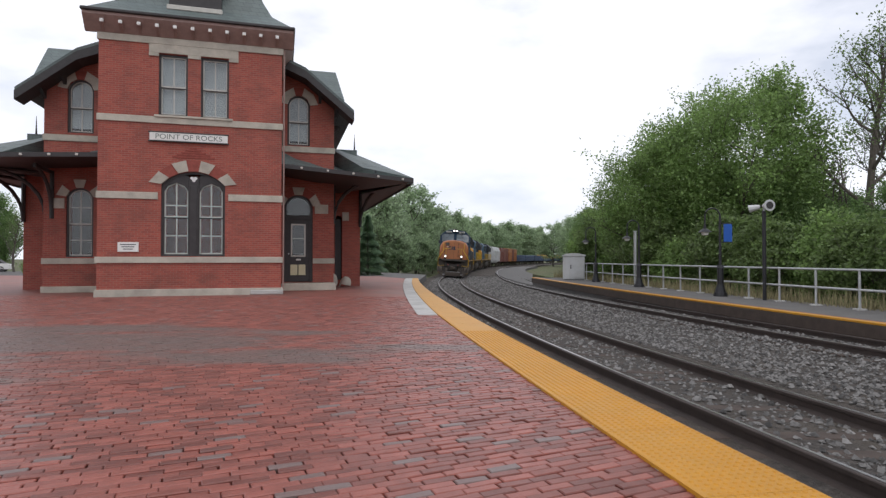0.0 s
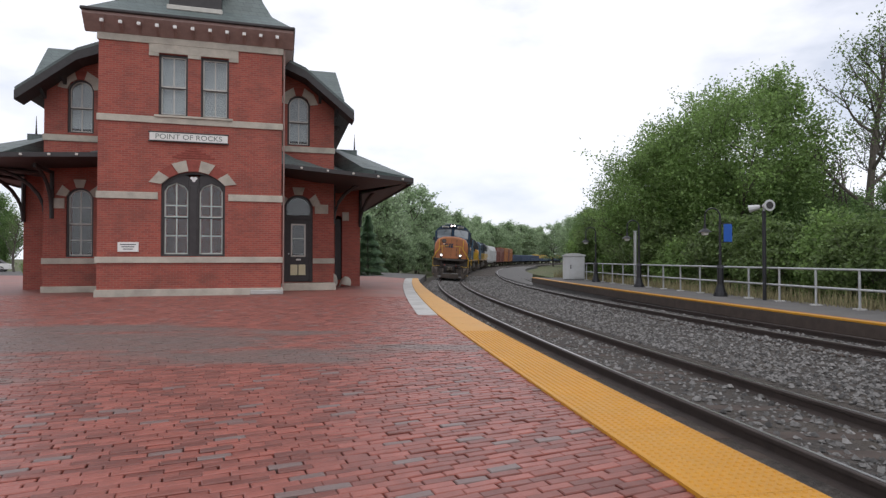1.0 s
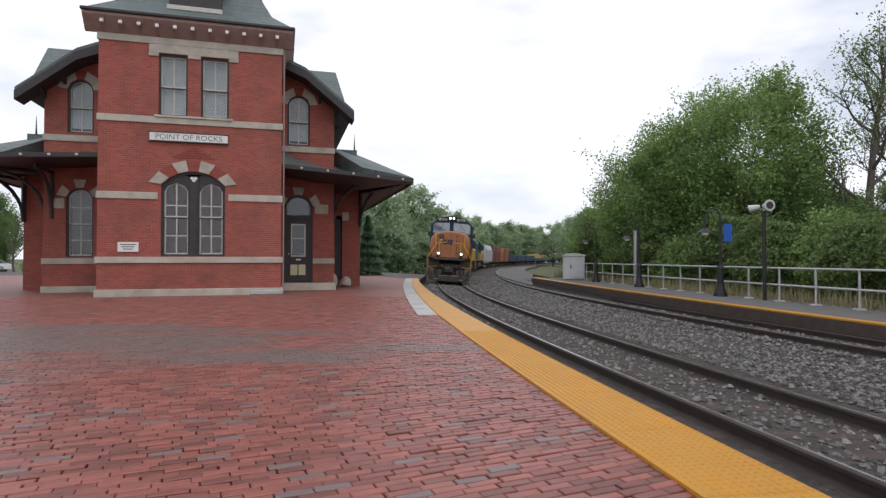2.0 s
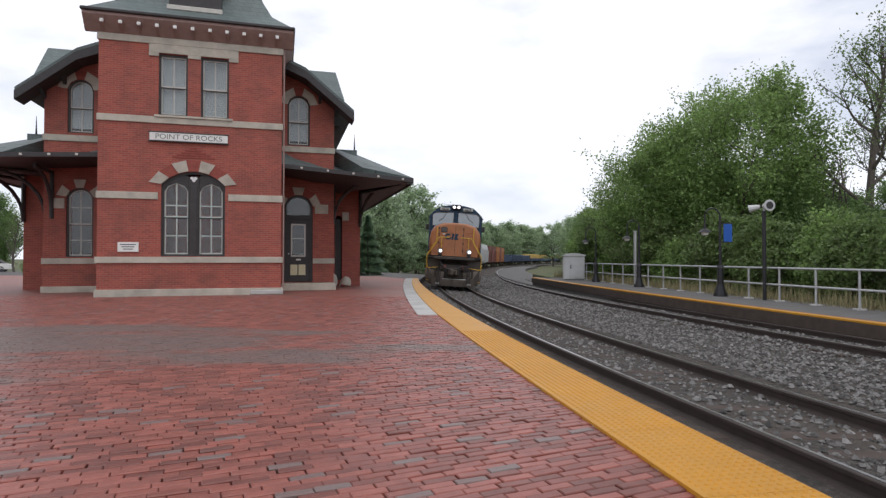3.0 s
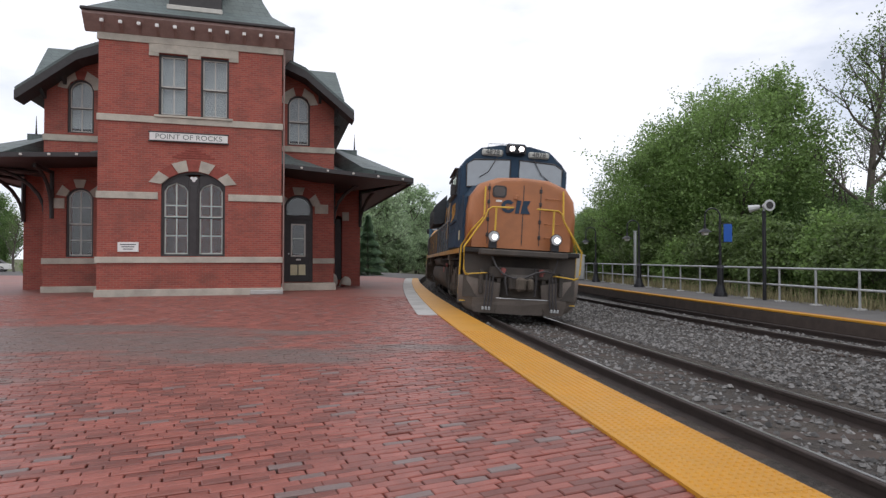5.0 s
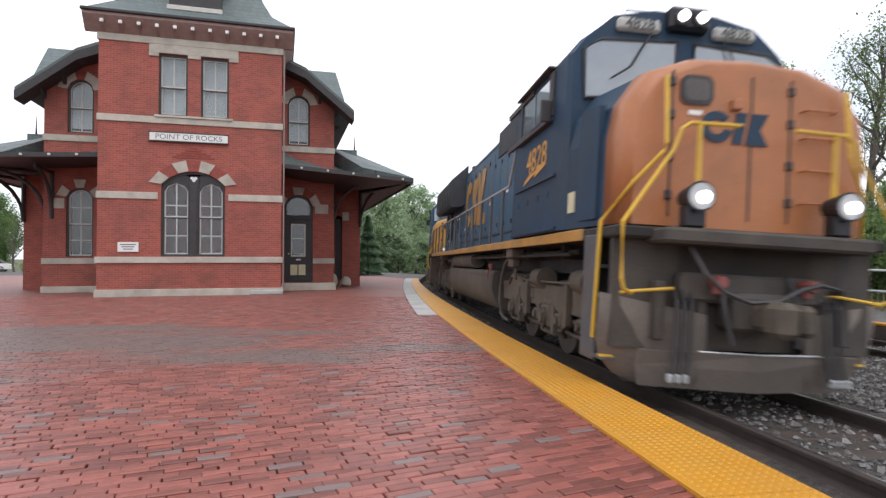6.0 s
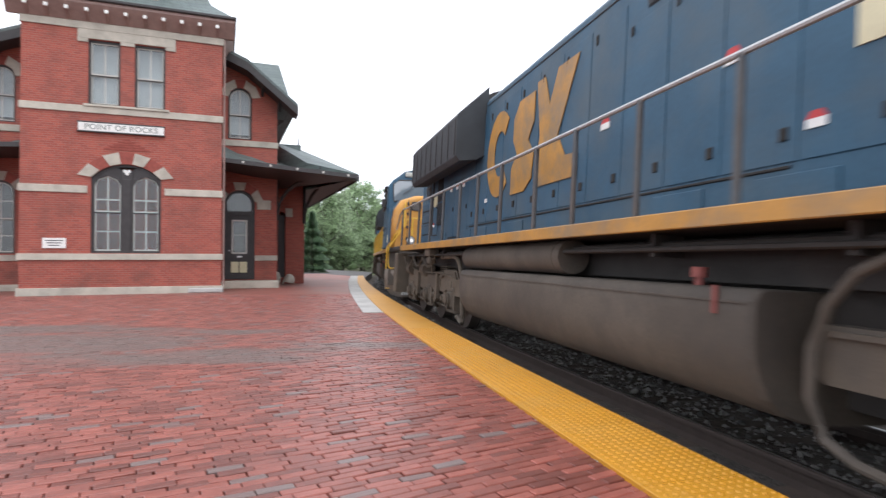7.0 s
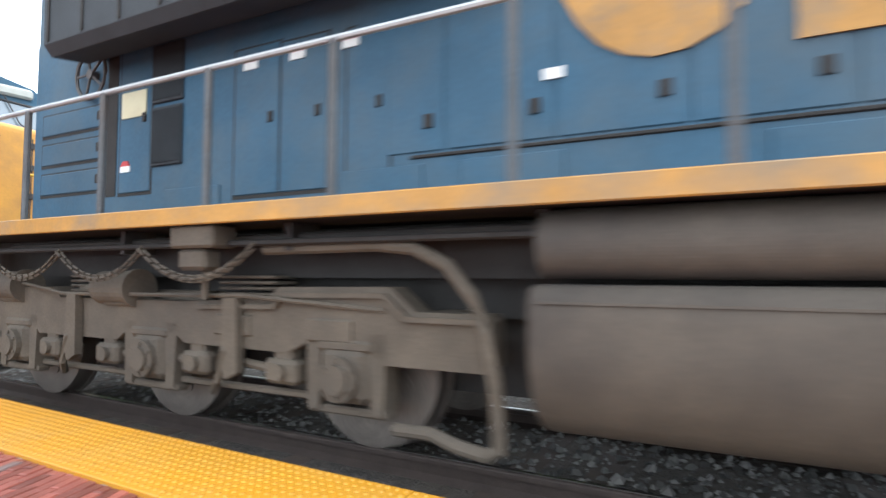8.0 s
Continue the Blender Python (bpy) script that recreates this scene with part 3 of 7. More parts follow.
# tower
TW, TD, TZ = 6.2, 6.0, 9.3
big = (2.04, 4.20, 1.42, 4.02, 4.5)
u1, u2 = (1.93, 2.90, 6.5, 8.72, 8.72), (3.34, 4.31, 6.5, 8.72, 8.72)
bm = front_wall(bmesh.new(), 0, TW, 0, TZ, 0, 0.4, [big, u1, u2])
for lo, hi in (((0, 0.4, 0), (0.4, TD, TZ)), ((TW - 0.4, 0.4, 0), (TW, TD, TZ)), ((0.4, TD - 0.4, 0), (TW - 0.4, TD, TZ))):
    part("tower_wall", brush(bmesh.new(), lo, hi), BRICK, station, "red brick tower wall")
tower = part("tower_wall", bm, BRICK, station, "red brick tower wall")
# floors in the near-black that stands in for the tower's unlit inside
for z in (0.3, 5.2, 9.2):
    part("inner_floor", brush(bmesh.new(), (0.4, 0.4, z), (TW - 0.4, TD - 0.4, z + 0.1)), ROOM_GLOOM, station)
for name, lo, hi, out in (("stone_plinth", -0.05, 0.25, 0.07), ("sill_course", 1.18, 1.40, 0.06), ("string_course", 6.20, 6.44, 0.045), ("frieze_course", 9.05, 9.3, 0.05)):
    bm = bmesh.new()
    brush(bm, (-out, -out, lo), (TW + out, 0.0, hi), 0.012)
    brush(bm, (-out, 0.001, lo), (-0.001, 3.1, hi), 0.012)
    brush(bm, (TW + 0.001, 0.001, lo), (TW + out, 3.1, hi), 0.012)
    part(name, bm, STONE, station, "pale sandstone band round the tower")
for a, b in ((-0.045, 1.94), (4.31, TW + 0.045)):
    part("impost_course", brush(bmesh.new(), (a, -0.045, 3.46), (b, 0.0, 3.71), 0.012), STONE, station, "pale sandstone band at window height")
part("chipped_block", brush(bmesh.new(), (5.1, -0.11, 0.0), (6.28, 0.0, 0.17), 0.03), CONCRETE, station, "cracked pale stone at the foot of the tower")
bm = bmesh.new()
brush(bm, (1.61, -0.045, 8.74), (4.64, 0.0, 9.05), 0.01)
for a, b in ((1.61, 1.93), (2.90, 3.34), (4.31, 4.64)):
    brush(bm, (a, -0.045, 8.62), (b, 0.0, 8.74))
part("window_lintel", bm, STONE, station, "sandstone lintel over the paired windows")
part("window_sill", brush(bmesh.new(), (1.8, -0.09, 6.42), (4.45, 0.05, 6.5), 0.01), STONE, station)
voussoirs(station, big[0], big[1], 4.02, 4.52, 0.40, 0.0, 7, (0, 2, 4, 6))
# corbelled brick point over the arch
for k in range(5):
    part("relieving_course", brush(bmesh.new(), (3.12 - 0.72 + k * 0.15, -0.02, 4.98 + k * 0.085), (3.12 + 0.72 - k * 0.15, 0.0, 5.05 + k * 0.085), 0.005), RUBBED, station)
# the paired window under the arch
bm = bmesh.new()
brush(bm, (2.04, 0.08, 1.42), (2.13, 0.26, 4.02))
brush(bm, (4.11, 0.08, 1.42), (4.20, 0.26, 4.02))
brush(bm, (2.93, 0.06, 1.42), (3.31, 0.28, 4.3), 0.02)
brush(bm, (2.99, 0.03, 1.42), (3.25, 0.1, 4.0), 0.02)
brush(bm, (2.04, 0.05, 1.40), (4.2, 0.3, 1.50), 0.01)
for a, b in ((2.13, 2.93), (3.31, 4.11)):
    c, top = (a + b) / 2, 4.10
    p = [(a, 3.78), (a + 0.12, 3.98), (c, top), (b - 0.12, 3.98), (b, 3.78)]
    lim = [(a, 4.02 + 0.2 if a < 3 else 4.36), (c, 4.42), (b, 4.36 if a < 3 else 4.2)]
    prism(bm, p + lim[::-1], 0.1, 0.24)
arch_ring(bm, 2.12, 4.12, 4.0, 4.42, 0.09, 0.08, 0.26, 12)
pair = part("window", bm, TRIM, station, "tall paired window in a dark timber frame")
part("trefoil", rod(rod(rod(bmesh.new(), (3.06, 0.04, 4.27), (3.06, 0.08, 4.27), 0.06), (3.18, 0.04, 4.27), (3.18, 0.08, 4.27), 0.06), (3.12, 0.04, 4.19), (3.12, 0.08, 4.19), 0.06), WHITE, pair, "small white trefoil ornament")
for a, b in ((2.13, 2.93), (3.31, 4.11)):
    c = (a + b) / 2
    for lo, hi, yy in ((1.5, 2.84, 0.2), (2.84, 4.1, 0.15)):
        bm = bmesh.new()
        up = lo > 2
        zs = 3.78 if up else hi
        brush(bm, (a, yy, lo), (a + 0.045, yy + 0.04, zs))
        brush(bm, (b - 0.045, yy, lo), (b, yy + 0.04, zs))
        brush(bm, (a, yy, lo), (b, yy + 0.04, lo + 0.05))
        brush(bm, (c - 0.022, yy, lo), (c + 0.022, yy + 0.035, hi - 0.02))
        for z in ((2.17,) if not up else (3.27, 3.62)[:1]):
            brush(bm, (a, yy, z - 0.022), (b, yy + 0.035, z + 0.022))
        if up:
            p = [(a, 3.78), (a + 0.12, 3.98), (c, 4.1), (b - 0.12, 3.98), (b, 3.78)]
            for q, r in zip(p, p[1:]):
                tube(bm, [(q[0], yy + 0.02, q[1] - 0.02), (r[0], yy + 0.02, r[1] - 0.02)], 0.028, 6)
        part("sash", bm, PUTTY, pair, "pale painted sash bars")
        bm = bmesh.new()
        out = [(a, lo), (b, lo), (b, zs)] + ([(b - 0.12, 3.98), (c, 4.1), (a + 0.12, 3.98)] if up else []) + [(a, zs)]
        prism(bm, out, yy + 0.016, yy + 0.022)
        part("pane", bm, PANE, pair).visible_shadow = False
    part("meeting_rail", brush(bmesh.new(), (a, 0.17, 2.80), (b, 0.23, 2.87)), TRIM, pair)
for h in (u1, u2):
    sash_window(station, h[0], h[1], h[2], h[3], h[3], 0.0, 2, 1, blind=0.95)

# tower eaves: soffit, brackets with pale ends, steep flared roof
OUT = 0.42
bm = bmesh.new()
prism(bm, [(-0.06, 9.3), (TW + 0.06, 9.3), (TW + OUT, 9.78), (TW + OUT, 9.93), (-OUT, 9.93), (-OUT, 9.78)], 0.05, TD + 0.05)
prism(bm, [(0.05, 9.3), (0.05, 9.93), (-OUT, 9.93), (-OUT, 9.78), (-0.06, 9.3)], -OUT, TW + OUT, "x")
part("eave_boarding", bm, BROWN, station, "brown boarded eaves")
part("gutter", brush(bmesh.new(), (-OUT - 0.05, -OUT - 0.08, 9.88), (TW + OUT + 0.05, TD + 0.1, 10.0), 0.03), TRIM, station, "dark gutter edge")
for k in range(11):
    x = 0.18 + k * (TW - 0.36) / 10
    bm = prism(bmesh.new(), [(-0.07, 9.32), (-0.07, 9.6), (-0.36, 9.66), (-0.36, 9.54), (-0.16, 9.38)], x - 0.05, x + 0.05, "x")
    br = part("bracket", bm, BROWN, station)
    part("bracket_end", brush(bmesh.new(), (x - 0.06, -0.42, 9.53), (x + 0.06, -0.36, 9.65), 0.012), WHITE, br, "white painted bracket end")
bm = bmesh.new()
rings = []
for k in range(9):
    f = k / 8
    z, ins = 9.98 + 5.2 * f, -OUT + 0.02 + 0.62 * (1 - (1 - min(1, f * 5)) ** 2) + 2.0 * f
    rings.append([bm.verts.new(p) for p in ((ins, ins, z), (TW - ins, ins, z), (TW - ins, TD - ins, z), (ins, TD - ins, z))])
for a, b in zip(rings, rings[1:]):
    for k in range(4):
        bm.faces.new((a[k], a[(k + 1) % 4], b[(k + 1) % 4], b[k]))
bm.faces.new(rings[0][::-1])
bm.faces.new(rings[-1])
part("tower_roof", bm, SLATE, station, "steep flared grey slate roof")
bm = bmesh.new()
brush(bm, (2.2, 0.28, 10.55), (4.0, 2.2, 12.2))
prism(bm, [(2.0, 12.2), (4.2, 12.2), (3.1, 13.3)], 0.1, 2.4)
dormer = part("dormer", bm, TRIM, station, "dark timber dormer on the tower roof")
part("dormer_sill", brush(bmesh.new(), (2.15, 0.1, 10.42), (4.05, 0.4, 10.6), 0.02), PUTTY, dormer)

# sign and plaque
sign = thing("station_sign", "white station name board with black letters on the tower", "sign", m=B)
part("board", brush(bmesh.new(), (1.66, -0.09, 5.58), (4.28, -0.02, 5.86), 0.008), WHITE, sign)
part("board_frame", brush(brush(bmesh.new(), (1.62, -0.1, 5.86), (4.32, -0.01, 5.9), 0.005), (1.62, -0.1, 5.54), (4.32, -0.01, 5.58), 0.005), TRIM, sign)
lettering("lettering", "POINT OF ROCKS", 0.25, SIGNINK, sign, pose(2.97, -0.093, 5.715, 90, 0, 0), squeeze=1.12)
plaque = thing("wall_plaque", "small white notice plate screwed to the brickwork", "plaque", m=B)
part("plate", brush(bmesh.new(), (0.66, -0.04, 1.58), (1.33, 0.0, 1.92), 0.006), WHITE, plaque)
for k in range(3):
    part("text_line", brush(bmesh.new(), (0.74 + 0.05 * k, -0.044, 1.82 - k * 0.08), (1.25 - 0.05 * k, -0.039, 1.85 - k * 0.08)), INK, plaque)

# main body behind the tower: a gabled front wall at y = 3.1
WX0, WX1, WY = -2.72, 8.42, 3.1
wl, wr = (-1.93, -0.98, 1.4, 3.75, 4.12), (6.30, 7.52, 0.33, 3.6, 4.1)
ul, ur = (-1.92, -1.0, 6.3, 8.0, 8.42), (6.43, 7.38, 6.25, 8.0, 8.42)
bm = front_wall(bmesh.new(), WX0, WX1, 0, 7.35, WY, WY + 0.4, [wl, wr, ul, ur][:2] + [(ul[0], ul[1], ul[2], 7.35, 7.35), (ur[0], ur[1], ur[2], 7.35, 7.35)])
# gable with the upper halves of the windows
def rake(x):
    d = abs(x - 2.9)
    return 11.2 - 0.42 * d if d < 4.27 else 11.2 - 0.42 * 4.27 - 0.82 * (d - 4.27)
for h in (ul, ur):
    pts = arc(h[0], h[1], h[3], h[4])
    m = len(pts) // 2
    far = WX0 if h is ul else WX1
    a, b = (far, h[0]) if h is ul else (h[1], far)
    prism(bm, [(a, 7.35), (b, 7.35), (b, rake(b) - 0.2), (a, rake(a) - 0.2)], WY, WY + 0.4)
    prism(bm, pts + [(h[1], rake(h[1]) - 0.2), (h[0], rake(h[0]) - 0.2)], WY, WY + 0.4)
    a, b = (h[1], 0.2) if h is ul else (6.0, h[0])
    prism(bm, [(a, 7.35), (b, 7.35), (b, rake(b) - 0.2), (a, rake(a) - 0.2)], WY, WY + 0.4)
brush(bm, (WX0, WY + 0.4, 0), (WX0 + 0.4, 13, 7.7))
brush(bm, (WX1 - 0.4, WY + 0.4, 0), (WX1, 13, 7.7))
bmesh.ops.remove_doubles(bm, verts=bm.verts, dist=0.0005)
part("main_wall", bm, BRICK, station, "red brick gabled wall behind the tower")
# added backing wall, painted near-black for the unlit room behind the windows
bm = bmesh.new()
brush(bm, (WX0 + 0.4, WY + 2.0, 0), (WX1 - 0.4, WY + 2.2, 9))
part("inner_wall", bm, ROOM_GLOOM, station)
for name, lo, hi, spans in (("sill_course", 1.12, 1.35, ((WX0 - 0.04, 0.0), (7.52, WX1 + 0.04))), ("upper_sill_course", 5.95, 6.2, ((WX0 - 0.04, 0.0), (TW, WX1 + 0.04))),
                            ("stone_plinth", 0.0, 0.25, ((WX0 - 0.05, 0.0), (7.6, WX1 + 0.05))), ("impost_course", 3.3, 3.7, ((7.6, WX1 - 0.25), (WX0 + 0.3, -1.98)))):
    for a, b in spans:
        part(name, brush(bmesh.new(), (a, WY - 0.05, lo), (b, WY, hi), 0.012), STONE, station)
for h in (ul, ur, wl, wr):
    voussoirs(station, h[0], h[1], h[3] + 0.02, h[4] + 0.02, 0.34, WY, 5, (0, 1, 3, 4) if h in (ul, ur) else (0, 2, 4))
sash_window(station, *ul, WY, 2, 1, blind=0.9)
sash_window(station, *ur, WY, 2, 1, blind=0.9)
sash_window(station, *wl, WY, 2, 2)

# front door with an arched light over it
bm = bmesh.new()
brush(bm, (6.30, WY + 0.08, 0.33), (6.42, WY + 0.3, 3.6))
brush(bm, (7.40, WY + 0.08, 0.33), (7.52, WY + 0.3, 3.6))
brush(bm, (6.42, WY + 0.08, 3.05), (7.40, WY + 0.3, 3.22))
arch_ring(bm, 6.41, 7.41, 3.6, 4.0, 0.1, WY + 0.08, WY + 0.3, 10)
door = part("door", bm, TRIM, station, "dark timber door with a tall glazed panel")
bm = bmesh.new()
brush(bm, (6.42, WY + 0.14, 0.35), (6.60, WY + 0.2, 3.05))
brush(bm, (7.22, WY + 0.14, 0.35), (7.40, WY + 0.2, 3.05))
for z0, z1 in ((0.35, 0.55), (1.2, 1.42), (2.85, 3.05)):
    brush(bm, (6.60, WY + 0.14, z0), (7.22, WY + 0.2, z1))
brush(bm, (6.60, WY + 0.17, 0.55), (7.22, WY + 0.19, 1.2))
part("door_leaf", bm, TRIM, door)
part("glazing_bead", brush(brush(brush(brush(brush(bmesh.new(), (6.60, WY + 0.125, 1.42), (6.66, WY + 0.16, 2.85)), (7.16, WY + 0.125, 1.42), (7.22, WY + 0.16, 2.85)), (6.60, WY + 0.125, 2.79), (7.22, WY + 0.16, 2.85)), (6.60, WY + 0.125, 1.42), (7.22, WY + 0.16, 1.48)), (6.66, WY + 0.13, 2.2), (7.16, WY + 0.155, 2.225)), PUTTY, door, "pale frame round the door glass")
part("pane", brush(bmesh.new(), (6.62, WY + 0.16, 1.44), (7.20, WY + 0.166, 2.83)), PANE, door).visible_shadow = False
part("fanlight", prism(bmesh.new(), [(6.42, 3.22), (7.40, 3.22)] + arc(6.42, 7.40, 3.6, 3.99)[::-1], WY + 0.18, WY + 0.186), PANE, door).visible_shadow = False
for a, b in ((6.58, 6.88), (6.92, 7.22)):
    part("door_panel", brush(bmesh.new(), (a, WY + 0.125, 0.62), (b, WY + 0.17, 1.08), 0.012), CREAM, door, "tan lower panel with peeling paint")
part("letter_plate", brush(bmesh.new(), (6.82, WY + 0.12, 1.26), (7.02, WY + 0.145, 1.33)), WHITE, door)
part("door_knob", rod(bmesh.new(), (6.51, WY + 0.09, 1.55), (6.51, WY + 0.15, 1.55), 0.035), GALV, door)
steps = thing("door_step", "pale stone step below the front door", "step", m=B)
part("tread", brush(bmesh.new(), (6.22, 2.2, 0.0), (8.45, 3.04, 0.3), 0.02), STONE, steps)

# cross wing behind, at y = 6, ground floor only
CXA, CXB, CYF = -4.45, 9.95, 6.0
side_door = (8.72, 9.07, 0.3, 3.3, 3.45)
bm = front_wall(bmesh.new(), WX1, CXB, 0, 5.6, CYF, CYF + 0.4, [side_door])
front_wall(bm, CXA, WX0, 0, 5.6, CYF, CYF + 0.4, [])
brush(bm, (CXB - 0.4, CYF + 0.4, 0), (CXB, 12.6, 5.6))
brush(bm, (CXA, CYF + 0.4, 0), (CXA + 0.4, 12.6, 5.6))
brush(bm, (CXA, 12.6, 0), (CXB, 13.0, 7.6))
part("wing_wall", bm, BRICK, station, "red brick wall of the cross wing")
part("side_door", brush(bmesh.new(), (8.74, CYF + 0.18, 0.3), (9.05, CYF + 0.24, 3.3)), TRIM, station, "dark narrow side door")
part("impost_stone", brush(bmesh.new(), (9.07, CYF - 0.05, 3.2), (9.4, CYF, 3.62), 0.012), STONE, station)
for x in (8.5, 9.15):
    b = thing("stone_bollard", "rounded weathered stone guard at the wall corner", "bollard", "corner stones", m=B)
    bm = bmesh.new()
    bmesh.ops.create_uvsphere(bm, u_segments=14, v_segments=8, radius=0.34, matrix=Matrix.Translation((x, CYF - 0.62, 0.1)) @ pose(0, 0, 0, 0, 18, 0) @ Matrix.Diagonal((0.8, 0.75, 1.5 if x < 9 else 1.15, 1)))
    for v in bm.verts:
        v.co += noise.noise_vector(v.co * 3.1) * 0.06
    bmesh.ops.delete(bm, geom=[v for v in bm.verts if v.co.z < 0], context="VERTS")
    part("stone", bm, STONE, b, smooth=True)

# canopy all round: flared slate skirt, dark boarded underside, scalloped fascia, brackets
EV = 5.0
def skirt(name, inner, outer, zi, zo, sag, label):
    """A roof strip from the wall line (inner pair) to the eaves (outer pair), flaring outwards."""
    bm, rows = bmesh.new(), []
    for k in range(7):
        f = k / 6
        z = [zi + (zo[j] - zi) * (1 - (1 - f) ** 1.9) for j in (0, 1)]
        a = [inner[0][i] + (outer[0][i] - inner[0][i]) * f for i in (0, 1)]
        b = [inner[1][i] + (outer[1][i] - inner[1][i]) * f for i in (0, 1)]
        rows.append((bm.verts.new((*a, z[0])), bm.verts.new((*b, z[1]))))
    low = [bm.verts.new((v.co.x, v.co.y, v.co.z - 0.16)) for v in rows[-1]]
    back = [bm.verts.new((inner[j][0], inner[j][1], zo[j] - 0.1)) for j in (0, 1)]
    for p, q in zip(rows, rows[1:]):
        bm.faces.new((p[0], p[1], q[1], q[0])).material_index = 0
    for f in ((rows[-1][0], rows[-1][1], low[1], low[0]), (low[0], low[1], back[1], back[0])):
        bm.faces.new(f).material_index = 1
    bmesh.ops.recalc_face_normals(bm, faces=bm.faces)
    return part(name, bm, [SLATE, TRIM], station, label)

ex0, ex1, ey = -5.8, 11.38, 0.35
TIPZ = 4.62
skirt("canopy_roof", [(TW, WY), (WX1 + 0.4, CYF - 0.2)], [(TW, ey), (ex1, ey)], 5.95, (5.0, TIPZ), 0, "grey slate canopy with dark boarded underside")
skirt("canopy_roof", [(WX0 - 0.4, CYF - 0.2), (0, WY)], [(ex0, ey), (0, ey)], 5.95, (4.85, 5.13), 0, "grey slate canopy with dark boarded underside")
skirt("canopy_roof", [(9.7, CYF + 0.6), (9.7, 12.4)], [(ex1, ey), (ex1, 15.3)], 6.66, (TIPZ, TIPZ), 0, "grey slate canopy with dark boarded underside")
skirt("canopy_roof", [(-4.2, 12.4), (-4.2, CYF + 0.6)], [(ex0, 15.3), (ex0, ey)], 6.66, (4.9, 4.95), 0, "grey slate canopy with dark boarded underside")
for pts in ([(WX1 - 0.1, CYF - 0.9), (9.7, CYF + 0.6), (ex1, ey), (9.6, 2.5)], [(WX0 + 0.1, CYF - 0.9), (-4.2, CYF + 0.6), (ex0, ey), (-3.9, 2.5)]):
    bm = bmesh.new()
    zs = (6.62, 6.66, TIPZ + 0.02, 5.32)
    t = [bm.verts.new((*p, z)) for p, z in zip(pts, zs)]
    lo = [bm.verts.new((*p, z - 0.25)) for p, z in zip(pts, (5.4, 5.4, TIPZ, 5.3))]
    c = bm.verts.new((sum(p[0] for p in pts) / 4, sum(p[1] for p in pts) / 4, 5.75))
    for k in range(4):
        bm.faces.new((t[k], t[(k + 1) % 4], c))
        bm.faces.new((t[k], lo[k], lo[(k + 1) % 4], t[(k + 1) % 4]))
    bm.faces.new(lo)
    bmesh.ops.recalc_face_normals(bm, faces=bm.faces)
    part("canopy_hip", bm, SLATE, station, "slate hip at the canopy corner")
for x0, x1 in ((WX1 - 0.1, 9.75), (-4.25, WX0 + 0.1)):
    part("wing_roof", brush(bmesh.new(), (x0, CYF - 0.3, 5.6), (x1, 12.5, 6.66)), SLATE, station, "slate roof of the cross wing")
for x in (9.72, -4.2):
    part("finial", rod(rod(bmesh.new(), (x, CYF + 0.5, 6.6), (x, CYF + 0.5, 6.95), 0.06, 8, 0.035), (x, CYF + 0.5, 6.95), (x, CYF + 0.5, 7.6), 0.035, 8, 0.008), TRIM, station, "slender iron finial")

def scallops(p, q, z0, z1, n):
    """A hanging fascia with a row of rounded teeth from p to q."""
    bm = bmesh.new()
    d = (Vector(q) - Vector(p)) / n
    side = Vector((-d.y, d.x)).normalized() * 0.02
    for k in range(n):
        a, b = Vector(p) + d * k, Vector(p) + d * (k + 1)
        za, zb = z0 + (z1 - z0) * k / n, z0 + (z1 - z0) * (k + 1) / n
        ring = [(a, za), (b, zb), (b, zb - 0.15), (a.lerp(b, 0.75), zb - 0.24), (a.lerp(b, 0.25), za - 0.24), (a, za - 0.15)]
        f = [bm.verts.new((*(v + side), z)) for v, z in ring]
        g = [bm.verts.new((*(v - side), z)) for v, z in ring]
        bm.faces.new(f), bm.faces.new(g[::-1])
        for j in range(6):
            bm.faces.new((f[j], g[j], g[(j + 1) % 6], f[(j + 1) % 6]))
    return part("scalloped_fascia", bm, TRIM, station, "dark scalloped timber fascia")

scallops((ex1, ey), (ex1, 15.3), TIPZ, TIPZ, 72)
scallops((ex0, ey), (ex0, 15.3), 4.95, 4.9, 72)
for k in range(5):
    x = TW + 0.75 + k * 1.0
    z = 5.0 + (TIPZ - 5.0) * (x - TW) / (ex1 - TW)
    part("rafter_end", brush(bmesh.new(), (x - 0.045, ey - 0.04, z - 0.12), (x + 0.045, ey + 0.0, z - 0.04), 0.01), PUTTY, station, "white painted rafter end")
for k in range(6):
    x = -0.75 - k * 0.85
    z = 5.13 - 0.28 * (0 - x) / 5.8
    part("rafter_end", brush(bmesh.new(), (x - 0.045, ey - 0.04, z - 0.12), (x + 0.045, ey + 0.0, z - 0.04), 0.01), PUTTY, station, "white painted rafter end")
# knee braces under the canopy
for x, y, dx, dy in ((WX1 + 0.02, WY + 0.3, 1.6, -0.9), (CXB, CYF - 0.05, 0.9, -1.6), (WX0 + 0.3, WY - 0.02, 0.0, -1.7), (CXA, CYF - 0.05, -0.9, -1.6), (WX0 - 0.02, WY + 0.3, -1.6, -0.9)):
    bm = bmesh.new()
    tube(bm, [(x, y, 2.9), (x, y, 4.75)], 0.08, 6)
    tube(bm, [(x + dx * (1 - math.cos(a)), y + dy * (1 - math.cos(a)), 3.0 + 1.7 * math.sin(a)) for a in [k * 0.26 for k in range(7)]], 0.075, 6)
    tube(bm, [(x, y, 4.7), (x + dx, y + dy, 4.75)], 0.075, 6)
    part("canopy_brace", bm, TRIM, station, "dark curved timber brace")

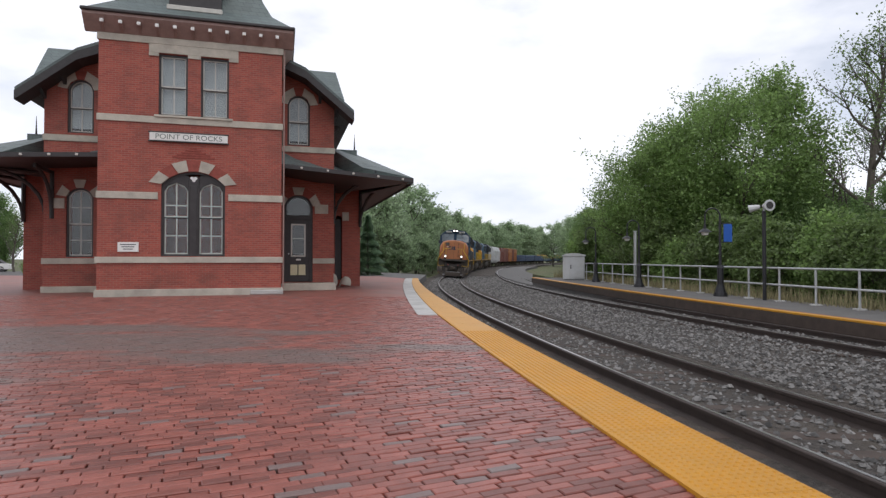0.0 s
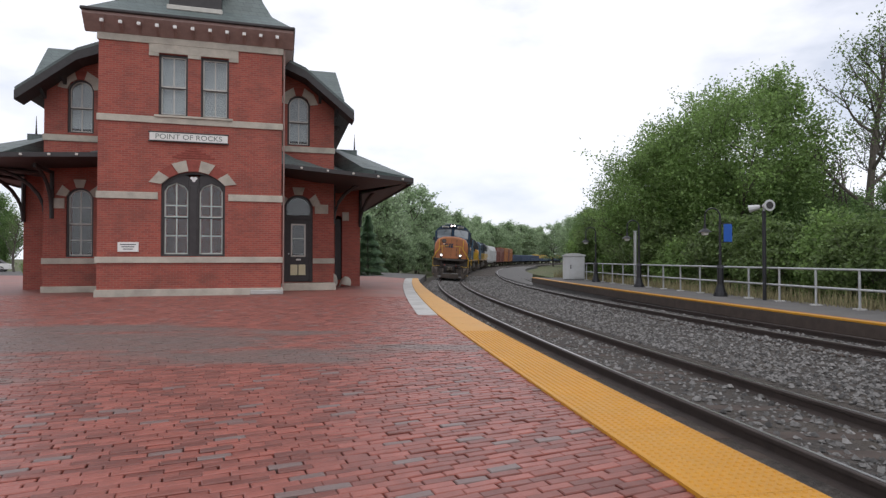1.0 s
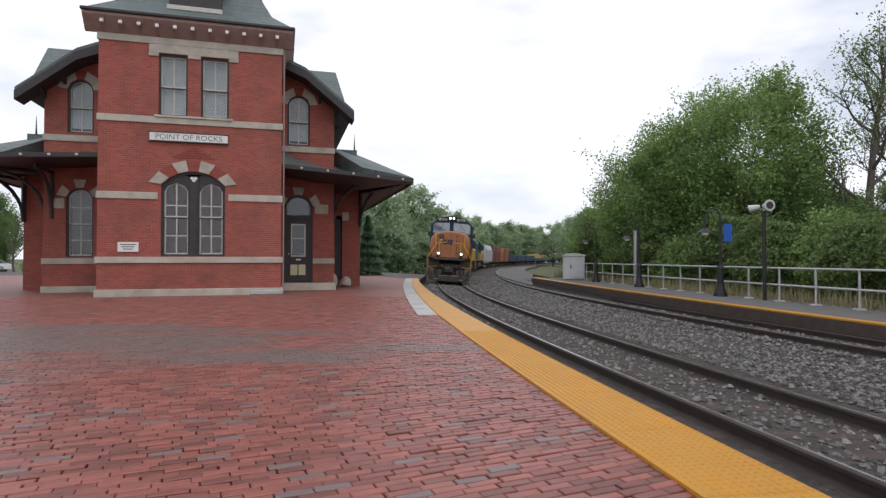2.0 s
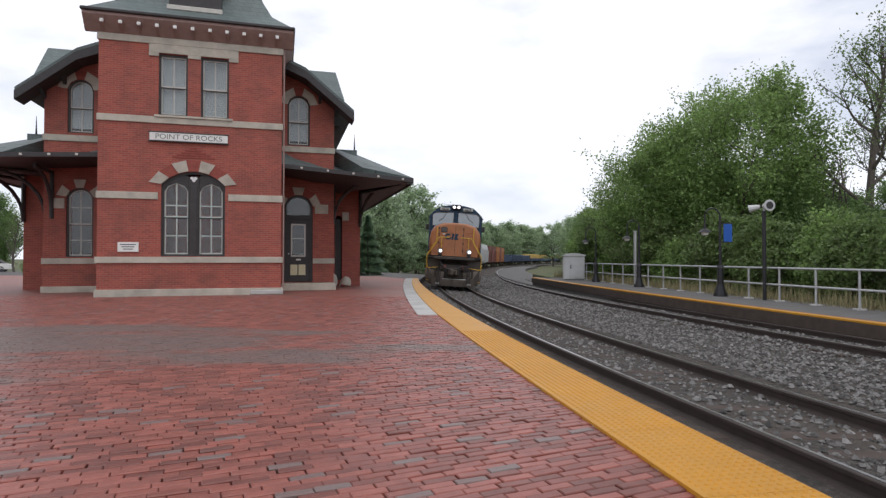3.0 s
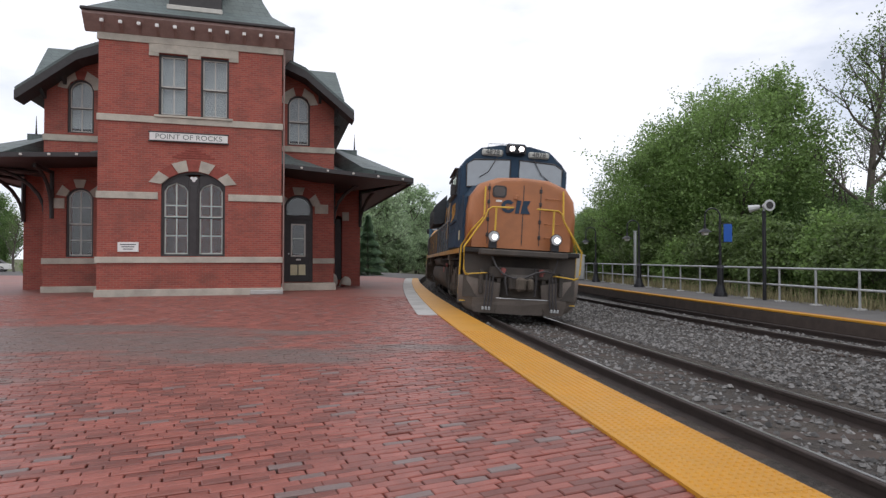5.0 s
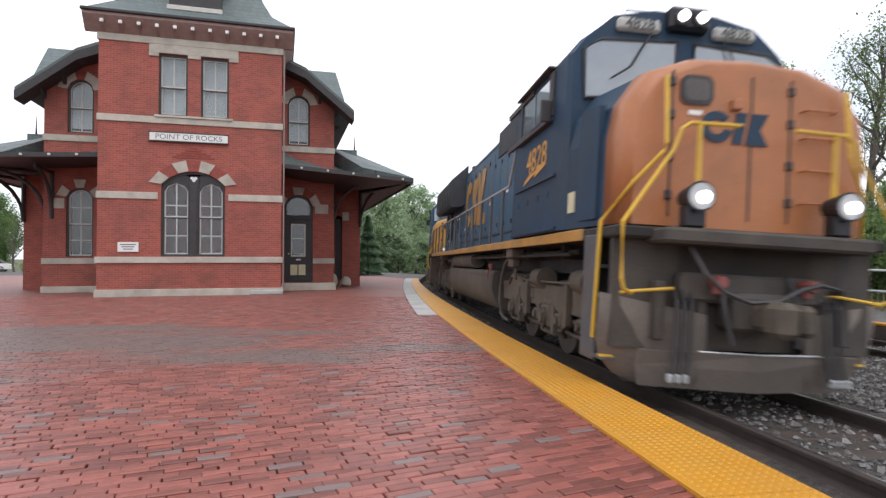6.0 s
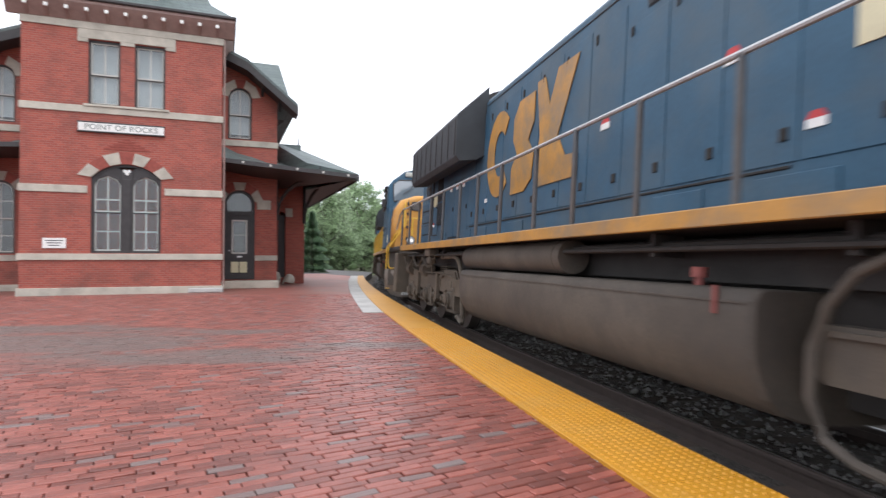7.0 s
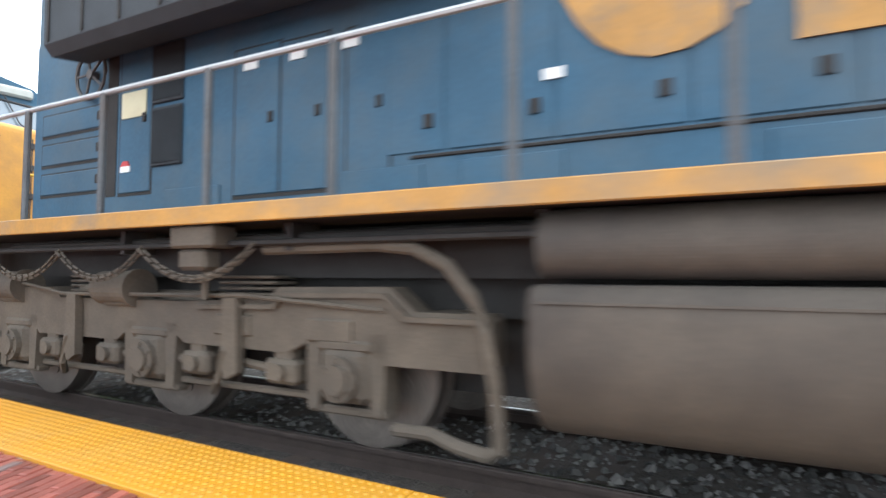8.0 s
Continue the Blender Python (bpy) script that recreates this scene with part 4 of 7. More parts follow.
# upper roofs: front gable with deep rakes, and the cross roof behind
for sgn in (-1, 1):
    xs = [2.9 + sgn * d for d in (0, 4.27, 6.3)]
    for y0, y1, drop, mat, name in ((2.25, 13.4, 0.0, SLATE, "gable_roof"), (2.2, 3.08, -0.14, TRIM, "barge_board")):
        bm = bmesh.new()
        top = [(x, rake(x) + drop) for x in xs]
        low = [(x, rake(x) + drop - (0.13 if name == "gable_roof" else 0.34)) for x in xs]
        prism(bm, top[:2] + low[:2][::-1], y0, y1)
        prism(bm, top[1:] + low[1:][::-1], y0, y1)
        part(name, bm, mat, station, "grey slate gable roof" if name == "gable_roof" else "deep dark timber barge board and soffit")
    for k in (4.9, 5.6):
        x = 2.9 + sgn * k
        part("gable_bracket", prism(bmesh.new(), [(2.3, rake(x) - 0.3), (3.1, rake(x) - 0.3), (3.1, rake(x) - 0.75)], x - 0.06, x + 0.06, "x"), TRIM, station)
bm = bmesh.new()
rings = []
for x0, x1, y0, y1, z in ((-3.8, 8.95, 5.5, 12.0, 8.75), (-3.95, 9.1, 5.3, 12.2, 8.95), (-4.1, 8.85, 7.4, 10.0, 10.95)):
    rings.append([bm.verts.new(p) for p in ((x0, y0, z), (x1, y0, z), (x1, y1, z), (x0, y1, z))])
for a, b in zip(rings, rings[1:]):
    for k in range(4):
        bm.faces.new((a[k], a[(k + 1) % 4], b[(k + 1) % 4], b[k]))
bm.faces.new(rings[0][::-1])
bm.faces.new(rings[-1])
part("cross_roof", bm, SLATE, station, "grey slate cross roof")
part("roof_bracket", prism(bmesh.new(), [(WX1, 7.5), (8.8, 7.5), (8.8, 7.42), (WX1, 7.1)], 4.4, 4.55), TRIM, station)
part("downpipe", tube(bmesh.new(), [(TW + 0.08, 0.02, 9.3), (TW + 0.08, 0.02, 0.2)], 0.03, 8), BROWN, station, "brown downpipe at the tower corner")

# ---- the train; an engine's own space: y from the front coupler backwards, x across (platform side negative), z from the rail top ----
DECK = 1.775
TRUCKS = ((3.95, 1), (17.97, -1))     # middle of each truck, and the way to the fuel tank
AXLES = (1.87, 3.95, 6.03, 15.89, 17.97, 20.05)
WR = 0.53


def mirrored(fn):
    for s in (-1, 1):
        fn(s)


def loft(bm, rings):
    rows = [[bm.verts.new(p) for p in r] for r in rings]
    n, fs = len(rows[0]), []
    for a, b in zip(rows, rows[1:]):
        for k in range(n):
            fs.append(bm.faces.new((a[k], a[(k + 1) % n], b[(k + 1) % n], b[k])))
    fs += [bm.faces.new(rows[0]), bm.faces.new(rows[-1][::-1])]
    bmesh.ops.recalc_face_normals(bm, faces=fs)
    return bm


def wheelset(parent, y, r=WR):
    bm = bmesh.new()
    rod(bm, (-0.9, 0, 0), (0.9, 0, 0), 0.09, 10)
    for s in (-1, 1):
        rod(bm, (s * 0.69, 0, 0), (s * 0.86, 0, 0), r + 0.025, 40)
        rod(bm, (s * 0.66, 0, 0), (s * 0.69, 0, 0), r + 0.05, 36)
        rod(bm, (s * 0.86, 0, 0), (s * 0.9, 0, 0), 0.16, 14)
        for k in range(6):
            a = k * 1.0472
            rod(bm, (s * 0.855, 0.3 * math.cos(a), 0.3 * math.sin(a)), (s * 0.872, 0.3 * math.cos(a), 0.3 * math.sin(a)), 0.05, 8)
    w = part("wheelset", bm, WHEELSTEEL, parent, "steel wheels on an axle")
    w.matrix_basis = pose(0, y, r)
    return w


def side_frame(truck, s, c, way):
    """The cast side of a three-axle truck with its boxes, springs and brake gear; way: towards the fuel tank."""
    x0, x1 = sorted((s * 1.0, s * 1.2))
    up = [(-2.6, 0.66), (-2.6, 0.98), (-2.3, 1.0), (-2.2, 1.1), (-1.5, 1.12), (-1.35, 1.02), (0.45, 1.02), (0.6, 1.03), (1.35, 1.06), (1.46, 1.15), (2.45, 1.16), (2.65, 1.0), (3.15, 1.0), (3.18, 0.96), (3.18, 0.68),
          (3.12, 0.64), (2.4, 0.64), (2.3, 0.74), (1.75, 0.76), (1.55, 0.67), (0.45, 0.68), (0.3, 0.76), (-0.3, 0.76), (-0.45, 0.66), (-1.7, 0.66), (-1.8, 0.76), (-2.3, 0.76), (-2.4, 0.64)]
    part("side_frame", prism(bmesh.new(), [(c + way * a, b) for a, b in up], x0, x1, "x"), GRIME, truck, "dusty cast side frame")
    lip = [(0.6, 1.0), (1.42, 1.02), (1.52, 1.11), (2.42, 1.12), (2.6, 0.97), (3.1, 0.97), (3.1, 0.935), (2.58, 0.935), (2.4, 1.085), (1.54, 1.075), (1.44, 0.985), (0.6, 0.965)]
    part("frame_flange", prism(bmesh.new(), [(c + way * a, b) for a, b in lip], s * 1.19, s * 1.235, "x"), GRIME, truck)
    for a in (1.0, 1.95):
        bm = bmesh.new()
        bmesh.ops.create_cube(bm, size=1, matrix=Matrix.Translation((s * 1.205, c + way * a, 0.85)) @ Matrix.Diagonal((0.03, 0.4, 0.16, 1)))
        bmesh.ops.bevel(bm, geom=list(bm.edges), offset=0.012, segments=1, affect="EDGES", profile=0.5)
        part("core_pad", bm, GRIME, truck)
    for a in (-2.08, 0, 2.08):
        for b in (-0.27, 0.27):
            part("pedestal", prism(bmesh.new(), [(c + a + b - 0.07, 0.84), (c + a + b + 0.07, 0.84), (c + a + b + 0.05, 0.3), (c + a + b - 0.05, 0.3)], s * 1.02, s * 1.2, "x"), GRIME, truck)
        part("tie_bar", brush(bmesh.new(), (s * 1.06, c + a - 0.34, 0.27), (s * 1.18, c + a + 0.34, 0.33), 0.015), GRIME, truck)
        bm = brush(bmesh.new(), (s * 0.98, c + a - 0.2, 0.36), (s * 1.24, c + a + 0.2, 0.74), 0.05)
        rod(bm, (s * 1.2, c + a, WR), (s * 1.29, c + a, WR), 0.155, 18)
        rod(bm, (s * 1.29, c + a, WR), (s * 1.32, c + a, WR), 0.10, 14)
        for k in range(6):
            q = 0.52 + k * 1.0472
            rod(bm, (s * 1.28, c + a + 0.125 * math.cos(q), WR + 0.125 * math.sin(q)), (s * 1.305, c + a + 0.125 * math.cos(q), WR + 0.125 * math.sin(q)), 0.018, 6)
        brush(bm, (s * 1.02, c + a - 0.25, 0.7), (s * 1.22, c + a + 0.25, 0.80), 0.03)
        part("journal_box", bm, GRIME, truck, "square axle box with a bolted round cap")
    for a in (-1.5, -0.58, 0.58, 1.5):
        bm = brush(bmesh.new(), (s * 1.0, c + a - 0.17, 0.44), (s * 1.23, c + a + 0.15, 0.62), 0.03)
        brush(bm, (s * 1.04, c + a - 0.09, 0.60), (s * 1.19, c + a + 0.09, 0.72), 0.02)
        rod(bm, (s * 1.23, c + a - 0.02, 0.53), (s * 1.27, c + a - 0.02, 0.53), 0.06, 10)
        part("brake_head", bm, GRIME, truck)
        part("brake_link", rod(bmesh.new(), (s * 1.14, c + a, 0.52), (s * 1.14, c + a + (0.42 if a < 0 else -0.42), 0.56), 0.035, 8), GRIME, truck)
    for a in (-1.04, 1.04):
        part("brake_hose", tube(bmesh.new(), [(s * 1.2, c + a, 0.78), (s * 1.27, c + a + 0.05, 0.66), (s * 1.25, c + a + 0.14, 0.42), (s * 1.12, c + a + 0.34, 0.3)], 0.032, 6), GRIME, truck)
        part("brake_hanger", prism(bmesh.new(), [(c + a - 0.07, 1.06), (c + a + 0.07, 1.06), (c + a + 0.09, 0.56), (c + a + 0.03, 0.44), (c + a - 0.09, 0.5)], s * 1.21, s * 1.28, "x"), GRIME, truck)
    for a in (0.5, -1.5 if way > 0 else 2.3):
        bm = rod(bmesh.new(), (s * 1.17, c + a - 0.27, 1.12), (s * 1.17, c + a + 0.2, 1.12), 0.15, 24)
        rod(bm, (s * 1.17, c + a - 0.31, 1.12), (s * 1.17, c + a - 0.26, 1.12), 0.17, 24)
        rod(bm, (s * 1.17, c + a + 0.2, 1.12), (s * 1.17, c + a + 0.28, 1.12), 0.10, 16, 0.06)
        rod(bm, (s * 1.17, c + a + 0.25, 1.12), (s * 1.17, c + a + 0.55, 1.10), 0.03, 8)
        brush(bm, (s * 1.08, c + a - 0.2, 0.96), (s * 1.24, c + a + 0.12, 1.04), 0.02)
        part("brake_cylinder", bm, GRIME, truck, "dusty round brake cylinder")
    part("brake_rod", rod(bmesh.new(), (s * 1.1, c - 1.9, 0.36), (s * 1.1, c + 1.9, 0.36), 0.03, 6), GRIME, truck)
    part("brake_pipe", tube(bmesh.new(), [(s * 1.2, c - 2.4, 1.0), (s * 1.26, c - 1.2, 1.08), (s * 1.26, c + 1.2, 1.06), (s * 1.2, c + 2.4, 1.2)], 0.018, 6), GRIME, truck)
    for d in (1.04, -1.04):
        for k in range(5):
            part("leaf_spring", brush(bmesh.new(), (s * 0.86, c + d - 0.3, 1.03 + k * 0.045), (s * 1.12, c + d + 0.3, 1.055 + k * 0.045), 0.008), GRIME, truck)


def engine(name, label, nose, cabside, hood, number, mark):
    e = thing(name, label, "locomotive")
    # frame and deck
    bm = bmesh.new()
    brush(bm, (-1.5, 0.75, DECK - 0.15), (1.5, 21.9, DECK - 0.03), 0.02)
    brush(bm, (-0.75, 0.9, 0.95), (0.75, 21.7, DECK - 0.16))
    brush(bm, (-0.6, 1.5, 0.4), (0.6, 20.5, 0.95))
    part("underframe", bm, UNDER, e, "dark grimy underframe")
    for s in (-1, 1):
        part("side_sill", brush(bmesh.new(), (s * 1.50, 1.66, DECK - 0.165), (s * 1.535, 20.4, DECK - 0.028), 0.008), GOLDWORN, e, "worn gold painted side sill")
        bm = bmesh.new()
        for k in range(9):
            brush(bm, (s * 1.0, 3.0 + k * 1.9, DECK - 0.36), (s * 1.3, 3.06 + k * 1.9, DECK - 0.16))
        rod(bm, (s * 1.2, 2.6, DECK - 0.26), (s * 1.2, 20.2, DECK - 0.26), 0.035, 6)
        rod(bm, (s * 1.32, 2.6, DECK - 0.3), (s * 1.32, 20.2, DECK - 0.3), 0.025, 6)
        brush(bm, (s * 0.75, 3.0, 1.22), (s * 0.95, 20.0, DECK - 0.2))
        part("piping", bm, UNDER, e)
        for y in (5.6, 17.14):
            bm = bmesh.new()
            brush(bm, (s * 1.24, y - 0.24, 1.44), (s * 1.48, y + 0.24, DECK - 0.16), 0.02)
            brush(bm, (s * 1.27, y - 0.11, 1.27), (s * 1.44, y + 0.2, 1.44), 0.03)
            rod(bm, (s * 1.33, y, 1.05), (s * 1.33, y, 1.3), 0.03, 8)
            part("sand_box", bm, GRIME, e)
    # pilot, plow and coupler
    bm = loft(bmesh.new(), [[(-1.15, 0.86, 0.12), (0, 0.66, 0.11), (1.15, 0.86, 0.12), (1.15, 0.9, 0.12), (0, 0.7, 0.11), (-1.15, 0.9, 0.12)],
                            [(-1.2, 0.80, 0.34), (0, 0.58, 0.34), (1.2, 0.80, 0.34), (1.2, 0.86, 0.34), (0, 0.64, 0.34), (-1.2, 0.86, 0.34)],
                            [(-1.2, 0.74, 0.50), (0, 0.56, 0.50), (1.2, 0.74, 0.50), (1.2, 0.8, 0.50), (0, 0.62, 0.50), (-1.2, 0.8, 0.50)]])
    part("plow", bm, PLOWDUST, e, "dusty steel snow plow")
    part("plow_lip", tube(bmesh.new(), [(-0.62, 0.66, 0.51), (0, 0.56, 0.51), (0.72, 0.66, 0.51)], 0.012, 6), GALV, e)
    for s in (-1, 1):
        rows = []
        for z, xi, xo, yi, yo in ((0.12, 0.62, 1.12, 0.76, 1.0), (0.2, 0.6, 1.34, 0.72, 1.04), (0.38, 0.56, 1.5, 0.68, 1.04), (0.55, 0.54, 1.55, 0.67, 1.0), (0.72, 0.53, 1.56, 0.68, 0.96), (0.88, 0.52, 1.56, 0.71, 0.92)):
            up = 0.17 if z > 0.85 else 0.0
            rows.append([(s * xi, yi, z), (s * (xi + xo) / 2, (yi + yo) / 2 + 0.05, z + up * 0.5), (s * xo, yo, z + up), (s * xo, yo + 0.04, z + up), (s * (xi + xo) / 2, (yi + yo) / 2 + 0.09, z + up * 0.5), (s * xi, yi + 0.04, z)])
        wing = part("plow_wing", loft(bmesh.new(), rows), PLOWDUST, e, "curved plow wing dusted pale brown", smooth=True)
        for x in (0.72, 0.8, 0.88):
            part("air_hose", tube(bmesh.new(), [(s * x, 0.74, 1.12), (s * x, 0.64, 1.0), (s * (x + 0.01), 0.62, 0.6), (s * (x + 0.04), 0.6, 0.3), (s * (x + 0.07), 0.6, 0.24)], 0.022, 6), TRIM, e)
            part("glad_hand", brush(bmesh.new(), (s * (x + 0.045), 0.56, 0.2), (s * (x + 0.1), 0.63, 0.29), 0.015), GALV, e)
    bm = bmesh.new()
    brush(bm, (-1.45, 0.9, 0.5), (1.45, 1.0, DECK - 0.1))
    part("draft_box", brush(bmesh.new(), (-0.8, 0.7, 1.0), (0.8, 0.9, 1.3), 0.04), PILOT, e)
    part("coupler_pocket", brush(bmesh.new(), (-0.32, 0.55, 0.72), (0.32, 0.95, 1.12), 0.05), PILOT, e)
    for x in (-1.0, -0.55, 0.6, 1.05):
        part("pilot_rib", brush(bmesh.new(), (x - 0.05, 0.74, 0.6), (x + 0.05, 0.9, 1.2), 0.015), PILOT, e)
    for x in (-0.48, 0.5):
        part("valve", rod(rod(bmesh.new(), (x, 0.52, 1.22), (x, 0.72, 1.22), 0.06, 10), (x, 0.62, 1.1), (x, 0.62, 1.28), 0.045, 10), RUSTRED, e, "small rusty red valve")
    part("pilot", bm, PILOT, e, "dusty dark pilot plate")
    bm = bmesh.new()
    brush(bm, (-0.14, 0.25, 0.76), (0.14, 0.8, 1.02), 0.05)
    brush(bm, (-0.22, 0.02, 0.72), (0.0, 0.32, 1.06), 0.06)
    brush(bm, (0.06, 0.08, 0.74), (0.2, 0.34, 1.04), 0.05)
    part("coupler", bm, GRIME, e, "rusty knuckle coupler")
    for pts in ([(-0.78, 0.6, 1.55), (-0.68, 0.5, 1.3), (-0.5, 0.45, 1.12), (-0.25, 0.42, 1.03), (0.05, 0.42, 1.06), (0.3, 0.45, 1.18), (0.55, 0.5, 1.24), (0.8, 0.55, 1.2), (0.9, 0.6, 1.55)], [(0.35, 0.7, 1.3), (0.36, 0.55, 1.0), (0.32, 0.5, 0.6)], [(-0.4, 0.7, 1.2), (-0.42, 0.55, 0.9), (-0.36, 0.5, 0.6)]):
        part("air_hose", tube(bmesh.new(), pts, 0.025, 6), TRIM, e)
    part("anticlimber", brush(bmesh.new(), (-1.12, 0.44, 1.575), (1.12, 1.2, 1.73), 0.03), PILOT, e, "black anticlimber shelf")
    # corner steps
    for s in (-1, 1):
        bm = bmesh.new()
        for k, z in enumerate((0.34, 0.66, 0.98, 1.3)):
            brush(bm, (s * 1.02, 1.0 + k * 0.06, z), (s * 1.5, 1.42 + k * 0.06, z + 0.04), 0.006)
        brush(bm, (s * 1.0, 1.5, 0.4), (s * 1.5, 1.6, DECK - 0.05))
        brush(bm, (s * 1.46, 1.22, 0.3), (s * 1.51, 1.62, DECK - 0.1), 0.02)
        part("step_well", bm, STANCHION, e)
        part("step_edge", brush(bmesh.new(), (s * 1.03, 1.0, 0.375), (s * 1.51, 1.06, 0.40)), RAILYELLOW, e, "yellow step edge")
        y0 = 1.0
        bm = tube(bmesh.new(), [(s * 1.52, 1.2, 0.55), (s * 1.52, 1.12, 1.8), (s * 1.3, 0.85, 2.2), (s * 1.06, 0.72, 2.5), (s * 1.02, 0.72, 2.6), (s * 1.01, 0.8, 3.32)], 0.023, 8)
        part("handrail", bm, RAILYELLOW, e, "yellow hand rail")
        bm = tube(bmesh.new(), [(s * 1.34, 0.7, 1.06), (s * 1.44, 0.64, 1.1), (s * 1.48, 0.62, 1.2), (s * 1.5, 0.6, 1.76), (s * 1.02, 0.58, 2.5), (s * 0.94, 0.58, 2.72), (s * 0.84, 0.6, 2.79), (s * 0.3, 0.6, 2.80)], 0.022, 8)
        part("handrail", bm, RAILYELLOW, e, "yellow hand rail")
        part("stanchion", tube(bmesh.new(), [(s * 0.74, 0.6, 1.73), (s * 0.74, 0.6, 2.80)], 0.026, 8), RAILYELLOW, e)
        part("grab_iron", tube(bmesh.new(), [(s * 0.85, 0.8, 1.12), (s * 0.9, 0.7, 1.13), (s * 1.35, 0.7, 1.08), (s * 1.4, 0.8, 1.06)], 0.018, 6), RAILYELLOW, e)
        # ditch lamp
        bm = rod(bmesh.new(), (s * 0.79, 0.44, 2.04), (s * 0.79, 0.72, 2.04), 0.15, 18, 0.10)
        brush(bm, (s * 0.79 - 0.1, 0.5, 1.74), (s * 0.79 + 0.1, 0.68, 1.97), 0.02)
        d = part("ditch_light", bm, BLACKIRON, e, "lit ditch lamp in a black housing")
        part("reflector", rod(bmesh.new(), (s * 0.79, 0.43, 2.04), (s * 0.79, 0.438, 2.04), 0.13, 18), GALV, d, "bright metal reflector")
        part("lens", rod(bmesh.new(), (s * 0.79 + 0.02, 0.41, 2.03), (s * 0.79 + 0.02, 0.429, 2.03), 0.062, 18), LAMPLIT if number else LAMPDIM, d)
    # nose
    def front(y, w, zt, sh, lean):
        return [(-w, y, DECK), (-w, y, zt - 0.92), (-w + 0.06, y, zt - 0.55), (-w + 0.28, y, zt - 0.22), (-w + 0.75, y, zt - 0.04), (0, y, zt), (w - 0.75, y, zt - 0.04), (w - 0.28, y, zt - 0.22), (w - 0.06, y, zt - 0.55), (w, y, zt - 0.92), (w, y, DECK)]
    nz = part("nose", loft(bmesh.new(), [front(0.90, 1.24, 3.50, 0, 0), front(0.905, 1.28, 3.55, 0, 0), front(0.93, 1.34, 3.59, 0, 0), front(0.98, 1.39, 3.62, 0, 0), front(1.06, 1.42, 3.64, 0, 0), front(1.3, 1.43, 3.65, 0, 0)]), nose, e, "broad painted nose with rounded edges")
    for p in nz.data.polygons:
        p.use_smooth = p.normal.y > -0.98
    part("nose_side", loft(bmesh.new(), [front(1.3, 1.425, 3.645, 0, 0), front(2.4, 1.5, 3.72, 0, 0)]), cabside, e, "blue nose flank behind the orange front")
    for s in (-1, 1):
        part("nose_door", prism(bmesh.new(), [(1.42, DECK + 0.08), (2.05, DECK + 0.08), (2.05, 3.2), (1.42, 3.14)], s * 1.40, s * 1.475, "x"), cabside, e)
    for x0, x1 in ((-0.01, 0.012), (0.44, 0.462), (-0.9, -0.88)):
        part("nose_seam", brush(bmesh.new(), (x0, 0.892, DECK + 0.1), (x1, 0.91, 3.42)), TRIM, e)

    def rounded(x0, z0, x1, z1, r):
        return [(cx + r * math.cos(a + k * 0.3927), cz + r * math.sin(a + k * 0.3927)) for cx, cz, a in ((x1 - r, z1 - r, 0), (x0 + r, z1 - r, 1.5708), (x0 + r, z0 + r, 3.1416), (x1 - r, z0 + r, 4.7124)) for k in range(5)]
    hatch = part("nose_hatch", prism(bmesh.new(), rounded(-0.81, 3.07, -0.45, 3.38, 0.09), 0.872, 0.905), TRIM, e, "dark gasket of the rounded nose window")
    part("pane", prism(bmesh.new(), rounded(-0.77, 3.11, -0.49, 3.34, 0.07), 0.866, 0.873), STANCHION, hatch, "rounded nose window")
    for z in (2.1, 2.45, 2.8, 3.1):
        part("nose_grab", tube(bmesh.new(), [(0.58, 0.9, z), (0.6, 0.82, z), (0.92, 0.82, z), (0.94, 0.9, z)], 0.014, 6), nose, e)
    for z in (3.3, 2.95, 2.5, 2.1):
        for x in (-0.9, 0.45):
            part("hinge", brush(bmesh.new(), (x - 0.035, 0.87, z - 0.05), (x + 0.035, 0.91, z + 0.05), 0.01), TRIM, e)
    part("nose_box", brush(bmesh.new(), (-0.24, 0.84, 3.04), (-0.14, 0.91, 3.16), 0.015), nose, e)
    if mark:  # emblem as plain shapes: a dark crescent and two slanted bars
        bow = [0.7 + k * 0.45 for k in range(13)]
        for shape in ([(-0.28 + 0.24 * math.cos(a), 2.94 + 0.17 * math.sin(a)) for a in bow] + [(-0.28 + 0.12 * math.cos(a), 2.94 + 0.08 * math.sin(a)) for a in bow[::-1]],
                      [(-0.04, 2.77), (0.1, 2.77), (0.18, 3.11), (0.02, 3.11)], [(0.16, 2.77), (0.5, 2.77), (0.38, 2.94), (0.5, 3.11), (0.24, 3.11)]):
            part("emblem", prism(bmesh.new(), [(-0.57 + (a + 0.52) * 0.745, b - 0.085) for a, b in shape], 0.882, 0.897), BLUE_CAB, e, "dark blue painted emblem")
        part("sticker", brush(bmesh.new(), (-0.71, 0.886, 2.96), (-0.56, 0.9, 3.01)), WHITE, e)
    # cab
    def ring(y, w=1.54):
        return [(-w, y, DECK), (-w, y, 4.08), (-w + 0.16, y, 4.30), (-0.98, y, 4.62), (-0.42, y, 4.74), (0.42, y, 4.74), (0.98, y, 4.62), (w - 0.16, y, 4.30), (w, y, 4.08), (w, y, DECK)]
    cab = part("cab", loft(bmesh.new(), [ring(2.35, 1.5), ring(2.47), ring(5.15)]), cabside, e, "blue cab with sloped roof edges")
